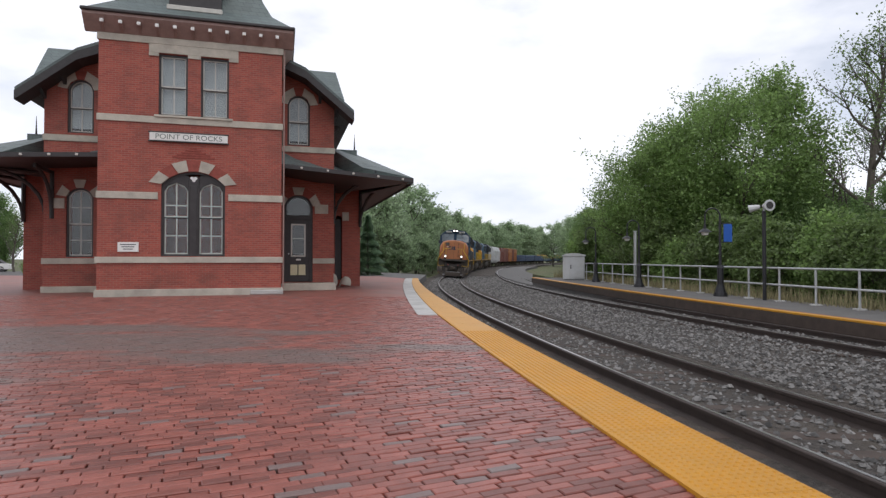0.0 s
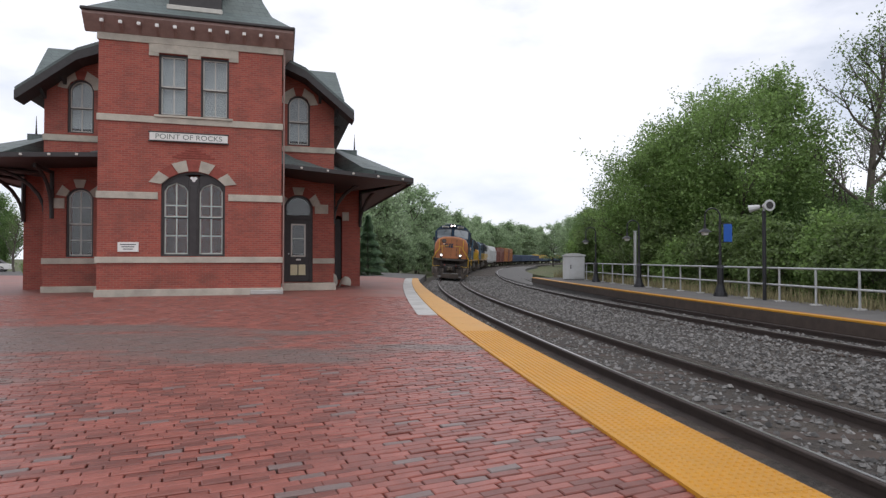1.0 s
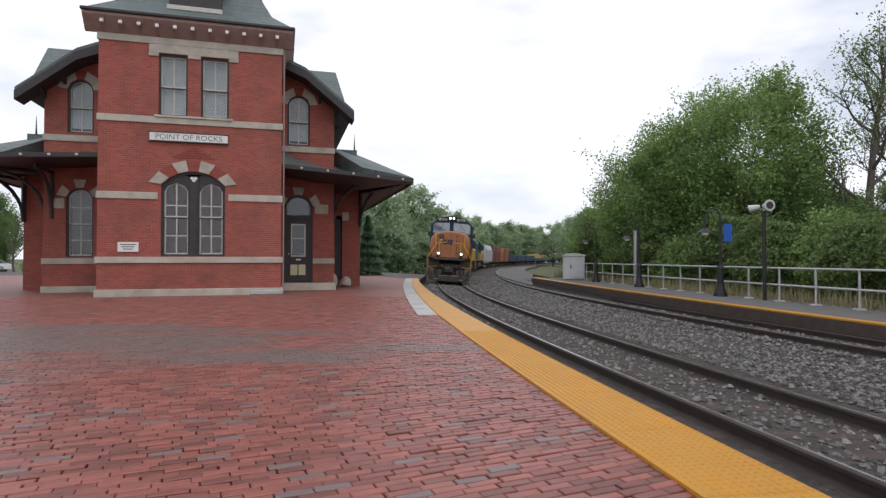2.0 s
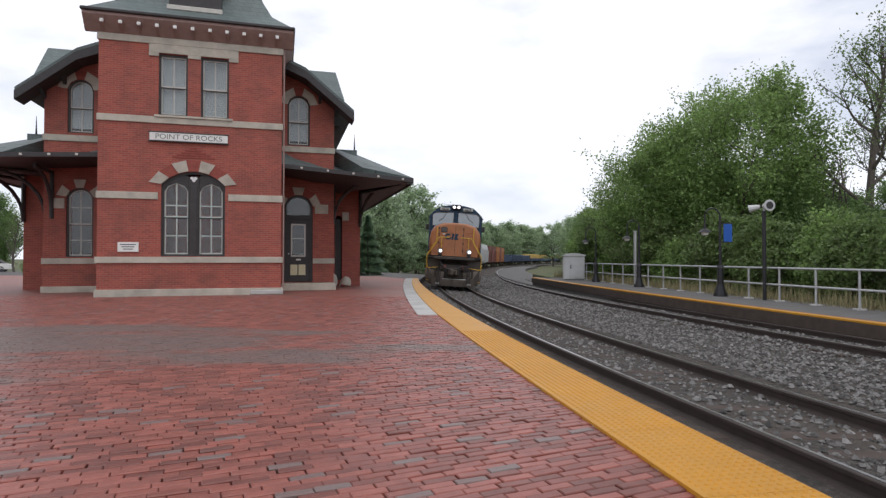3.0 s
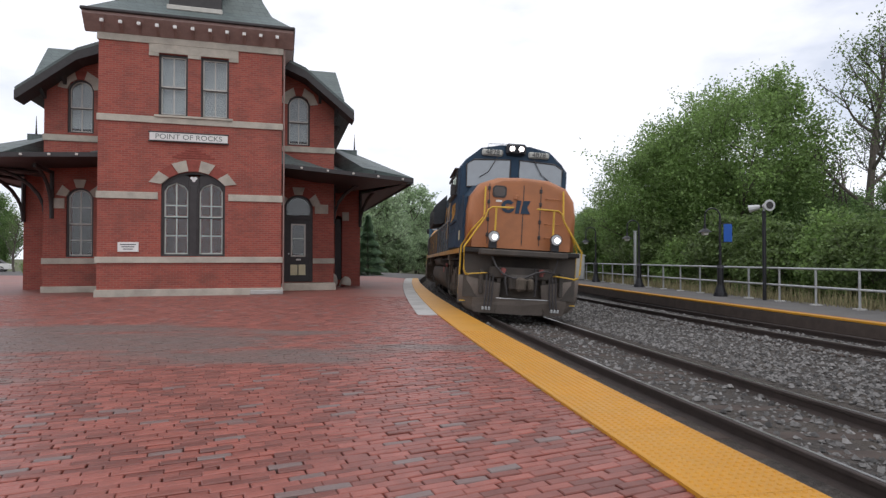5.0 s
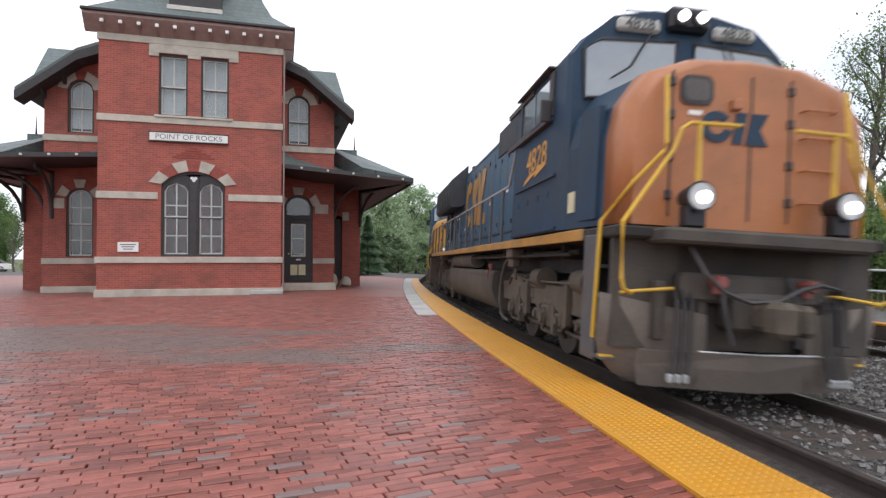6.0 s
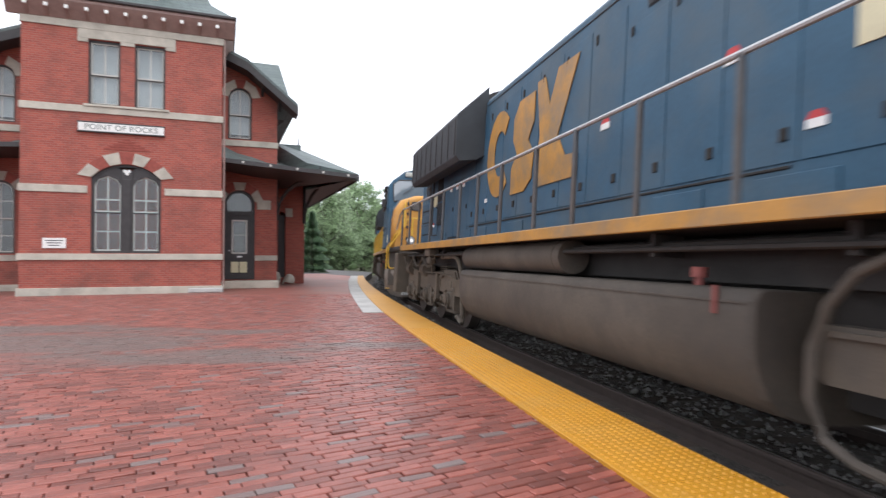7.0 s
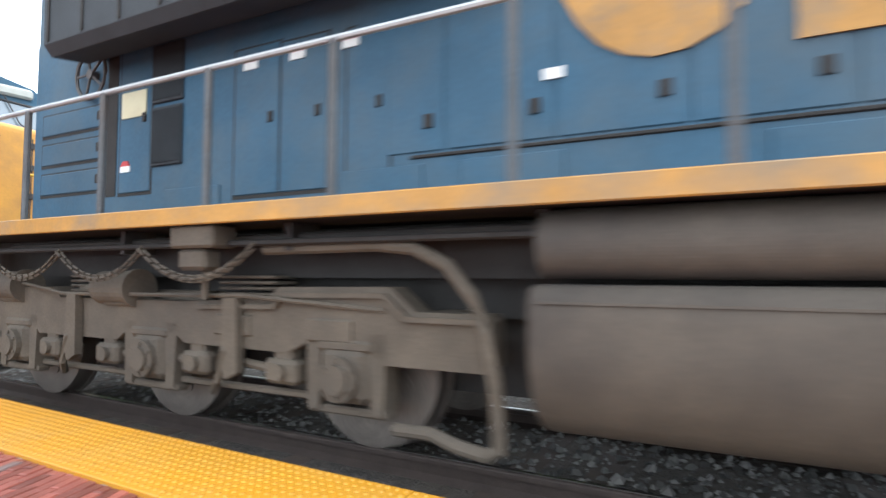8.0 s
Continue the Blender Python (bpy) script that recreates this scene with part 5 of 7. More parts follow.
    for s in (-1, 1):
        part("windshield", loft(bmesh.new(), [[(s * 0.13, y, 3.56), (s * 1.34, y, 3.5), (s * 1.37, y, 4.14), (s * 1.15, y, 4.28), (s * 0.13, y, 4.33)] for y in (2.325, 2.36)]), PANE_CAB, cab, "windscreen with dark gasket reflecting the sky")
        part("gasket", tube(bmesh.new(), [(s * 0.13, 2.33, 3.62), (s * 1.34, 2.33, 3.5), (s * 1.37, 2.33, 4.14), (s * 1.15, 2.33, 4.28), (s * 0.13, 2.33, 4.33), (s * 0.13, 2.33, 3.62)], 0.026, 6), TRIM, cab)
        part("wiper", tube(bmesh.new(), [(s * 0.5, 2.27, 4.4), (s * 0.75, 2.27, 3.95), (s * 1.0, 2.28, 3.78)], 0.013, 5), TRIM, cab)
        part("number_board", brush(bmesh.new(), (s * 0.36, 2.27, 4.41), (s * 0.96, 2.37, 4.59), 0.04), BOARD, cab, "pale number board with black digits")
        if number:
            lettering("board_digits", number, 0.2, INK, cab, pose(s * 0.66, 2.263, 4.5, 90, 0, 0))
        part("side_window", brush(bmesh.new(), (s * 1.535, 3.15, 3.46), (s * 1.55, 3.9, 4.0), 0.03), PANE_CAB, cab)
        part("side_window", brush(bmesh.new(), (s * 1.535, 4., 3.46), (s * 1.55, 4.7, 4.0), 0.03), PANE_CAB, cab)
        bm = bmesh.new()
        for y in (4.05, 3.95, 5.7):
            brush(bm, (s * 1.53, y - 0.99, 3.41), (s * 1.575, y - 0.91, 4.04))
        for z in (3.41, 4.04):
            brush(bm, (s * 1.53, 4.01, z - 0.04), (s * 1.575, 5.74, z + 0.04))
        brush(bm, (s * 1.5, 3., 4.08), (s * 1.64, 4.85, 4.12), 0.01)
        brush(bm, (s * 1.52, 3., 3.32), (s * 1.62, 4.85, 3.37), 0.01)
        part("window_frame", bm, TRIM, cab)
        part("mirror", brush(bmesh.new(), (s * 1.58, 2.95, 3.3), (s * 1.74, 2.99, 3.62), 0.02), TRIM, cab)
        bm = bmesh.new()
        brush(bm, (s * 1.535, 2.75, 2.53), (s * 1.575, 4.98, 2.57))
        brush(bm, (s * 1.535, 2.65, DECK + 0.02), (s * 1.57, 5.15, DECK + 0.06))
        for y in (4.0, 4.5, 5.1, 5.7):
            brush(bm, (s * 1.53, y - 0.95, 2.26), (s * 1.555, y - 0.88, 2.36), 0.01)
        part("cab_moulding", bm, cabside, cab)
        if number:
            lettering("cab_number", number, 0.52, GOLDNUM, cab, pose(s * 1.545, 3.78, 2.93, 90, 0, 90 if s > 0 else -90), squeeze=1.08)
            bm = prism(bmesh.new(), [(3.2, 2.78), (3.85, 2.66), (3.82, 2.73), (4.5, 2.60), (4.45, 2.66), (3.98, 2.80), (4.0, 2.74), (3.5, 2.80)], s * 1.538, s * 1.548, "x")
            part("lightning_flash", bm, GOLDNUM, cab, "gold painted flash")
        part("sticker", brush(bmesh.new(), (s * 1.46, 2.1, 1.98), (s * 1.496, 2.32, 2.24)), CREAM, cab, "cream notice sticker")
    bm = rod(rod(bmesh.new(), (-0.13, 2.16, 4.62), (-0.13, 2.34, 4.62), 0.11, 16), (0.13, 2.16, 4.62), (0.13, 2.34, 4.62), 0.11, 16)
    brush(bm, (-0.28, 2.2, 4.46), (0.28, 2.4, 4.78), 0.05)
    hl = part("headlight", bm, BLACKIRON, e, "twin headlamps over the windscreens")
    for x in (-0.13, 0.13):
        part("lens", rod(bmesh.new(), (x, 2.14, 4.62), (x, 2.155, 4.62), 0.07, 16), LAMPLIT if number else LAMPDIM, hl)
    part("roof_rail", tube(bmesh.new(), [(-0.75, 2.55, 4.66), (-0.75, 2.55, 4.80), (-0.2, 2.55, 4.82), (-0.2, 2.55, 4.74)], 0.014, 6), GALV, e)
    # hood
    def hring(y, w, zt):
        return [(-w, y, DECK), (-w, y, zt - 0.22), (-w + 0.2, y, zt), (w - 0.2, y, zt), (w, y, zt - 0.22), (w, y, DECK)]
    part("hood", loft(bmesh.new(), [hring(5.15, 0.98, 4.72), hring(9.5, 0.98, 4.72), hring(9.55, 0.98, 4.66), hring(20.3, 0.98, 4.6)]), hood, e, "long blue engine hood")
    part("rear_hood", brush(bmesh.new(), (-0.8, 20.3, DECK), (0.8, 20.8, 4.0), 0.12), hood, e)
    # solid black slab standing in for the shade of the recess behind the cab
    part("cab_rear_shade", brush(bmesh.new(), (-1.5, 5.15, DECK), (1.5, 5.4, 3.9), 0.03), UNDER, e)
    for s in (-1, 1):
        part("filter_grille", brush(bmesh.new(), (s * 0.96, 7.45, 4.0), (s * 1.0, 9.45, 4.66), 0.02), RADIATOR, e, "black intake screen")
        part("blower_duct", brush(bmesh.new(), (s * 0.96, 5.55, DECK), (s * 1.22, 6.5, 3.35), 0.04), hood, e)
        bm = bmesh.new()
        for k in range(8):
            brush(bm, (s * 1.2, 5.65, 2.1 + k * 0.13), (s * 1.235, 6.1, 2.17 + k * 0.13))
        part("louvre", bm, UNDER, e)
        # radiator wings
        bm = prism(bmesh.new(), [(s * 0.95, 3.42), (s * 1.15, 3.3), (s * 1.48, 3.25), (s * 1.55, 3.34), (s * 1.56, 4.1), (s * 1.5, 4.2), (s * 0.95, 4.74)], 14.75, 19.1)
        part("radiator", bm, RADIATOR, e, "flared black radiator wing")
        for k in range(9):
            part("radiator_rib", brush(bmesh.new(), (s * 1.54, 14.85 + k * 0.52, 3.36), (s * 1.566, 14.88 + k * 0.52, 4.08)), UNDER, e)
        # engine room doors, latches and seams
        for k in range(12):
            y = 6.75 + k * 0.77
            d = part("hood_door", brush(bmesh.new(), (s * 0.975, y + 0.015, DECK + 0.32), (s * 0.992, y + 0.76, 4.2 if y > 9.3 else 3.92), 0.008), hood, e)
            part("latch", brush(bmesh.new(), (s * 0.985, y + 0.1, DECK + 0.48), (s * 1.012, y + 0.17, DECK + 0.58), 0.006), UNDER, d)
            part("hinge", brush(bmesh.new(), (s * 0.985, y + 0.62, 3.98 if y > 9.3 else 3.8), (s * 1.012, y + 0.655, 4.1 if y > 9.3 else 3.9), 0.006), UNDER, d)
        for y0, y1, z0, z1 in ((15.68, 16.06, 1.9, 3.1), (16.25, 16.72, 1.9, 3.12), (16.74, 17.24, 1.9, 3.14), (18.34, 18.8, 2.02, 3.42), (19.05, 20.15, 2.4, 2.62), (19.05, 20.15, 2.72, 2.94), (19.05, 20.15, 2.08, 2.3)):
            part("door_gap", brush(bmesh.new(), (s * 0.972, y0 - 0.02, z0 - 0.03), (s * 0.984, y1 + 0.02, z1 + 0.015)), UNDER, e)
            d = part("hood_door", brush(bmesh.new(), (s * 0.975, y0, z0), (s * 0.995, y1, z1), 0.008), hood, e)
            part("latch", brush(bmesh.new(), (s * 0.985, y0 + 0.06, (z0 + z1) / 2 - 0.04), (s * 1.012, y0 + 0.11, (z0 + z1) / 2 + 0.05), 0.006), UNDER, d)
        for y in (7.2, 8.5, 12.6, 14.4, 15.4, 17.4):
            part("floor_hatch", brush(bmesh.new(), (s * 0.975, y, DECK + 0.05), (s * 1.0, y + 0.7, DECK + 0.24), 0.008), hood, e)
        for y, z, k in ((15.95, 2.95, 1.5), (16.47, 2.95, 1.5), (16.98, 2.95, 1.5), (17.64, 3.44, 1.5), (18.62, 2.22, 1.4), (12.9, 2.75, 1.2), (10.1, 2.9, 1.8), (8.1, 3.0, 1.8), (7.3, 2.3, 1.6), (6.9, 3.2, 1.8)):
            stk = part("sticker", brush(bmesh.new(), (s * 0.99, y, z), (s * 1.006, y + 0.1 * k, z + 0.04 * k)), WHITE, e, "small white and red warning sticker")
            part("sticker_top", prism(bmesh.new(), [(y + 0.0 * k, z + 0.04 * k), (y + 0.1 * k, z + 0.04 * k), (y + 0.075 * k, z + 0.075 * k), (y + 0.025 * k, z + 0.075 * k)], s * 0.99, s * 1.006, "x"), DECALRED, stk)
        part("sticker", brush(bmesh.new(), (s * 0.99, 14.4, 2.46), (s * 1.006, 14.53, 2.53)), WHITE, e)
        part("notice", brush(bmesh.new(), (s * 0.99, 18.40, 2.74), (s * 1.006, 18.76, 2.99)), CREAM, e, "cream notice plate")
        part("notice", brush(bmesh.new(), (s * 0.99, 6.75, 2.75), (s * 1.006, 7.1, 3.05)), CREAM, e, "cream notice plate")
        for gz in (2.24, 2.83):
            bm = brush(bmesh.new(), (s * 0.97, 17.9, gz), (s * 1.008, 18.32, gz + 0.55), 0.008)
            for k in range(9):
                brush(bm, (s * 1.0, 17.92 + k * 0.043, gz + 0.03), (s * 1.025, 17.94 + k * 0.043, gz + 0.52))
            part("side_grille", bm, RADIATOR, e, "dark louvred grille")
        # flat black strip on the hood: a recess's shade as colour, nothing is cut in
        part("recess_shade", brush(bmesh.new(), (s * 0.97, 18.86, 2.0), (s * 0.986, 19.02, 3.45)), UNDER, e)
        part("brake_wheel", tube(bmesh.new(), [(s * 1.04, 19.23 + 0.24 * math.cos(a), 3.25 + 0.25 * math.sin(a)) for a in [k * 0.4488 for k in range(15)]], 0.02, 6), STANCHION, e)
        bm = bmesh.new()
        for k in range(5):
            a = k * 1.2566
            rod(bm, (s * 1.04, 19.23, 3.25), (s * 1.04, 19.23 + 0.24 * math.cos(a), 3.25 + 0.25 * math.sin(a)), 0.013, 6)
        rod(bm, (s * 0.97, 19.23, 3.25), (s * 1.06, 19.23, 3.25), 0.05, 10)
        part("brake_wheel_spokes", bm, STANCHION, e)
        part("seam_strip", rod(bmesh.new(), (s * 0.985, 7.6, DECK + 0.29), (s * 0.985, 15.5, DECK + 0.29), 0.014, 6), UNDER, e)
        part("roof_seam", rod(bmesh.new(), (s * 0.98, 9.6, 4.36), (s * 0.98, 14.7, 4.34), 0.012, 6), UNDER, e)
        if mark:  # big painted emblem on the hood as plain shapes
            X0, X1 = s * 0.998, s * 1.012
            bow = [3.95 + k * 0.275 for k in range(18)]
            ring_out = [(13.83 + 0.62 * math.cos(a), 3.25 + 0.76 * math.sin(a)) for a in bow]
            ring_in = [(13.78 + 0.3 * math.cos(a), 3.25 + 0.4 * math.sin(a)) for a in bow[::-1]]
            for shape in (ring_out + ring_in, [(13.17, 2.46), (12.6, 2.46), (12.32, 2.62), (12.27, 3.0), (12.5, 3.25), (12.3, 3.5), (12.3, 3.95), (12.9, 3.95), (13.14, 3.7), (13.14, 3.35), (12.95, 3.1), (13.17, 2.9)],
                          [(12.22, 2.46), (10.84, 2.46), (10.84, 2.76), (11.2, 2.78), (11.45, 3.1), (10.9, 4.05), (11.5, 4.05), (11.75, 3.6), (11.95, 4.05), (12.22, 4.05), (12.05, 3.2)]):
                part("emblem", prism(bmesh.new(), shape, X0, X1, "x"), GOLDWORN, e, "large faded gold emblem on the hood")
        # walkway handrail
        bm = tube(bmesh.new(), [(s * 1.47, 5.1, 3.45), (s * 1.47, 5.45, 3.4), (s * 1.47, 5.85, DECK + 1.04), (s * 1.47, 6.0, DECK + 1.02), (s * 1.47, 20.6, DECK + 1.02), (s * 1.47, 21.1, DECK + 0.9), (s * 1.47, 21.6, DECK + 0.5)], 0.024, 8)
        part("handrail", bm, GALV if number else RAILYELLOW, e, "steel walkway hand rail")
        for y in (6.36, 7.54, 8.74, 9.96, 11.02, 12.3, 13.46, 14.55, 15.8, 16.98, 18.28, 19.46, 20.6):
            part("stanchion", brush(bmesh.new(), (s * 1.45, y - 0.03, DECK - 0.12), (s * 1.50, y + 0.03, DECK + 1.02), 0.012), STANCHION if number else RAILYELLOW, e)
        # tank and reservoirs
        part("air_reservoir", rod(rod(bmesh.new(), (s * 1.2, 10.42, 1.42), (s * 1.2, 14.45, 1.42), 0.2, 64), (s * 1.2, 10.6, 1.42), (s * 1.2, 10.66, 1.42), 0.206, 64), TANKGRIME, e, "long grimy air reservoir", smooth=False)
        bm = tube(bmesh.new(), [(s * 1.24, 16.6, 1.43), (s * 1.25, 15.6, 1.44), (s * 1.26, 15.3, 1.41), (s * 1.27, 15.06, 1.3), (s * 1.27, 14.9, 1.12), (s * 1.27, 14.8, 0.9), (s * 1.27, 14.74, 0.6), (s * 1.26, 14.72, 0.34), (s * 1.25, 14.72, 0.22), (s * 1.24, 14.8, 0.17), (s * 1.22, 15.0, 0.19), (s * 1.2, 15.2, 0.24), (s * 1.15, 15.5, 0.22)], 0.046, 10)
        part("sand_pipe", bm, GRIME, e)
        bm = tube(bmesh.new(), [(s * 1.24, 5.8, 1.45), (s * 1.25, 6.3, 1.46), (s * 1.26, 6.6, 1.42), (s * 1.27, 6.82, 1.32), (s * 1.27, 7.0, 1.12), (s * 1.27, 7.1, 0.85), (s * 1.27, 7.1, 0.55), (s * 1.26, 7.0, 0.33), (s * 1.23, 6.82, 0.24), (s * 1.18, 6.6, 0.2)], 0.034, 10)
        part("sand_pipe", bm, PILOT, e)
        bm = bmesh.new()
        for y0, y1 in ((16.55, 17.8), (17.8, 18.97), (18.97, 20.2)):
            line = [Vector((s * 1.42, y0 + (y1 - y0) * f / 24, 1.44 - 0.235 * (1 - (f / 12 - 1) ** 2))) for f in range(25)]
            for f in range(24):
                d = (line[f + 1] - line[f]) * 0.2
                w = Vector((0.022, 0, 0)) if f % 2 else Vector((0, 0.022 if abs(d.z) > abs(d.y) else 0, 0.022 if abs(d.z) <= abs(d.y) else 0))
                for g in (-1, 1):
                    rod(bm, line[f] - d + w * g, line[f + 1] + d + w * g, 0.011, 5)
        part("safety_chain", bm, GRIME, e, "sagging steel safety chain")
    half = [(1.33, 1.19), (1.39, 1.17), (1.42, 1.11), (1.425, 1.0), (1.425, 0.86), (1.41, 0.72), (1.36, 0.58), (1.28, 0.45), (1.15, 0.35), (0.95, 0.29), (0.6, 0.27)]
    shape = half + [(-a, b) for a, b in half[::-1]]
    bm = loft(bmesh.new(), [[(a * k, y, 0.75 + (b - 0.75) * k) for a, b in shape] for y, k in ((7.42, 0.975), (7.46, 1.0), (14.46, 1.0), (14.5, 0.975))])
    tank = part("fuel_tank", bm, TANKGRIME, e, "long dusty fuel tank slung under the frame")
    for p in tank.data.polygons:
        p.use_smooth = abs(p.normal.y) < 0.5 and abs(p.normal.z) < 0.97
    part("tank_seam", brush(bmesh.new(), (-1.432, 7.48, 1.085), (-1.41, 14.44, 1.1)), TANKGRIME, tank)
    part("fuel_filler", rod(rod(bmesh.new(), (-1.3, 8.1, 1.15), (-1.3, 8.1, 1.28), 0.035, 10), (-1.3, 8.1, 1.25), (-1.3, 8.1, 1.33), 0.06, 12), RUSTRED, tank, "small dull red filler cap")
    part("sight_glass", rod(bmesh.new(), (-1.44, 7.75, 1.0), (-1.44, 7.75, 1.2), 0.02, 8), RUSTRED, tank)
    # trucks
    for c, way in TRUCKS:
        truck = part("truck", brush(bmesh.new(), (-0.95, c - 0.4, 0.7), (0.95, c + 0.4, 1.1)), GRIME, e, "dusty three-axle truck with cast side frames")
        for a in (-2.45, 2.75):
            a *= way
            part("end_beam", brush(bmesh.new(), (-1.1, c + a - 0.1, 0.78), (1.1, c + a + 0.1, 1.0), 0.02), GRIME, truck)
        for s in (-1, 1):
            side_frame(truck, s, c, way)
    for s in (-1, 1):
        part("rear_steps", brush(bmesh.new(), (s * 1.5, 21.0, 0.4), (s * 1.02, 21.5, 1.55), 0.02), GRIME, e)
    part("rear_coupler", brush(brush(bmesh.new(), (-0.14, 21.6, 0.76), (0.14, 22.4, 1.02), 0.04), (-0.2, 22.2, 0.72), (0.2, 22.55, 1.06), 0.05), GRIME, e)
    part("exhaust", brush(bmesh.new(), (-0.35, 11.5, 4.45), (0.35, 12.3, 4.66), 0.04), UNDER, e)
    part("horn", rod(bmesh.new(), (0.3, 9.4, 4.62), (0.3, 9.9, 4.66), 0.1, 10, 0.04), TRIM, e)
    for f in (15.6, 17.4, 19.0):
        part("radiator_fan", rod(bmesh.new(), (0, f, 4.5), (0, f, 4.84), 0.7, 20), UNDER, e)
    return e


GOLDWORN = material("worn_gold", (0.43, 0.215, 0.042), 0.5, vary=0.2, scale=2, fine=30, bump=0.03, dirt=(0.14, 0.14, 0.12), dirt_amount=0.7, dirt_scale=2.2)
STANCHION = material("stanchion_paint", (0.075, 0.08, 0.085), 0.6, vary=0.3, scale=5, fine=40, dirt=(0.10, 0.07, 0.05), dirt_amount=0.6)
PANE_CAB = material("cab_glass", (0.16, 0.19, 0.21), 0.06, vary=0.1, bump=0, coat=0.6)
PANE_CAB.node_tree.nodes["Principled BSDF"].inputs["IOR"].default_value = 2.1
PILOT = material("pilot_grime", (0.06, 0.052, 0.045), 0.85, vary=0.35, scale=2.5, fine=40, bump=0.3, dirt=(0.1, 0.08, 0.06), dirt_amount=0.6)
PLOWDUST = material("plow_dust", (0.15, 0.125, 0.105), 0.8, vary=0.25, scale=2.5, fine=30, bump=0.15, dirt=(0.09, 0.072, 0.06), dirt_amount=0.6)
GOLDNUM = material("number_gold", (0.58, 0.29, 0.05), 0.5, vary=0.15, scale=3, fine=30, bump=0.03, dirt=(0.3, 0.18, 0.06), dirt_amount=0.4)
BOARD = material("number_board", (0.42, 0.42, 0.38), 0.5, vary=0.12, scale=5, fine=40)
LENGTH = 22.6


def NOSE(t):
    """How far up the line the leading coupler is."""
    return 56.33 - 8.1756 * t - 0.055 * t * t


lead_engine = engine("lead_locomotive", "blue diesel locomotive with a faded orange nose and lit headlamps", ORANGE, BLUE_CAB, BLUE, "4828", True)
lead_wheels = [wheelset(lead_engine, y) for y in AXLES]
second_engine = engine("trailing_locomotive", "dark blue diesel locomotive with a yellow nose, coupled behind", GOLD, BLUE, BLUE_CAB, "", False)
second_wheels = [wheelset(second_engine, y) for y in AXLES]
third_engine = copy_thing(second_engine, Matrix())


def wagon(name, label, length, body, kind, height=4.2, stripe=None):
    """A freight car; y from its front coupler backwards."""
    w = thing(name, label, "freight car", "freight cars of the train")
    bm = bmesh.new()
    y0, y1 = 0.55, length - 0.55
    if kind == "hopper":
        loft(bm, [[(-1.0, y, 0.9), (-1.5, y, 1.5), (-1.55, y, 3.6), (-1.2, y, height), (1.2, y, height), (1.55, y, 3.6), (1.5, y, 1.5), (1.0, y, 0.9)] for y in (y0 + 1.2, y1 - 1.2)])
    elif kind == "gondola":
        brush(bm, (-1.52, y0, 1.1), (1.52, y1, height))
    else:
        brush(bm, (-1.52, y0, 1.1), (1.52, y1, height - 0.15), 0.03)
        prism(bm, [(-1.52, height - 0.15), (0, height), (1.52, height - 0.15)], y0, y1)
    part("body", bm, body, w)
    n = 14
    for s in (-1, 1):
        bm = bmesh.new()
        for k in range(n + 1):
            y = y0 + 0.1 + (y1 - y0 - 0.2) * k / n
            brush(bm, (s * 1.5, y - 0.05, 1.2), (s * 1.58, y + 0.05, min(height, 3.6) - 0.1))
        part("side_posts", bm, body, w)
        if kind == "box":
            part("sliding_door", brush(bmesh.new(), (s * 1.52, length / 2 - 1.5, 1.2), (s * 1.6, length / 2 + 1.5, height - 0.3), 0.02), stripe or body, w)
        elif stripe:
            part("load", brush(bmesh.new(), (s * 0.1, y0 + 0.4, height), (s * 1.3, y1 - 0.4, height + 1.3), 0.05), stripe, w)
    part("end_sill", brush(brush(bmesh.new(), (-1.4, 0.3, 0.95), (1.4, 0.8, 1.2)), (-1.4, length - 0.8, 0.95), (1.4, length - 0.3, 1.2)), UNDER, w)
    part("coupler", brush(bmesh.new(), (-0.14, 0.0, 0.76), (0.14, length, 1.0)), UNDER, w)
    for c in (2.2, length - 2.2):
        bm = bmesh.new()
        for s in (-1, 1):
            prism(bm, [(c - 1.15, 0.5), (c - 0.9, 0.72), (c + 0.9, 0.72), (c + 1.15, 0.5), (c + 0.5, 0.3), (c - 0.5, 0.3)], s * 0.98, s * 1.12, "x")
            for a in (-0.88, 0.88):
                rod(bm, (s * 0.69, c + a, 0.42), (s * 0.83, c + a, 0.42), 0.42, 20)
        brush(bm, (-1.0, c - 0.2, 0.55), (1.0, c + 0.2, 0.95))
        part("truck", bm, GRIME, w)
    return w


CARWHITE = material("hopper_white", (0.52, 0.53, 0.53), 0.6, vary=0.12, scale=1, fine=20, dirt=(0.3, 0.28, 0.25), dirt_amount=0.6)
CARRED = material("boxcar_oxide", (0.20, 0.07, 0.055), 0.7, vary=0.2, scale=1, fine=20, dirt=(0.12, 0.06, 0.05), dirt_amount=0.6)
CARORANGE = material("boxcar_orange", (0.42, 0.17, 0.06), 0.7, vary=0.2, scale=1, fine=20, dirt=(0.2, 0.1, 0.06), dirt_amount=0.6)
CARBLUE = material("gondola_blue", (0.06, 0.10, 0.18), 0.7, vary=0.2, scale=1, fine=20, dirt=(0.1, 0.09, 0.09), dirt_amount=0.6)
CARYELLOW = material("container_yellow", (0.62, 0.40, 0.08), 0.6, vary=0.12, scale=1, fine=20, dirt=(0.35, 0.25, 0.1), dirt_amount=0.5)
hopper = wagon("covered_hopper", "pale grey covered hopper car", 17.5, CARWHITE, "hopper", 4.5)
box_a = wagon("boxcar", "oxide red boxcar with pale roof", 16.5, CARRED, "box", 4.6)
box_b = wagon("boxcar", "orange-brown boxcar with dark doors", 16.5, CARORANGE, "box", 4.7, CARRED)
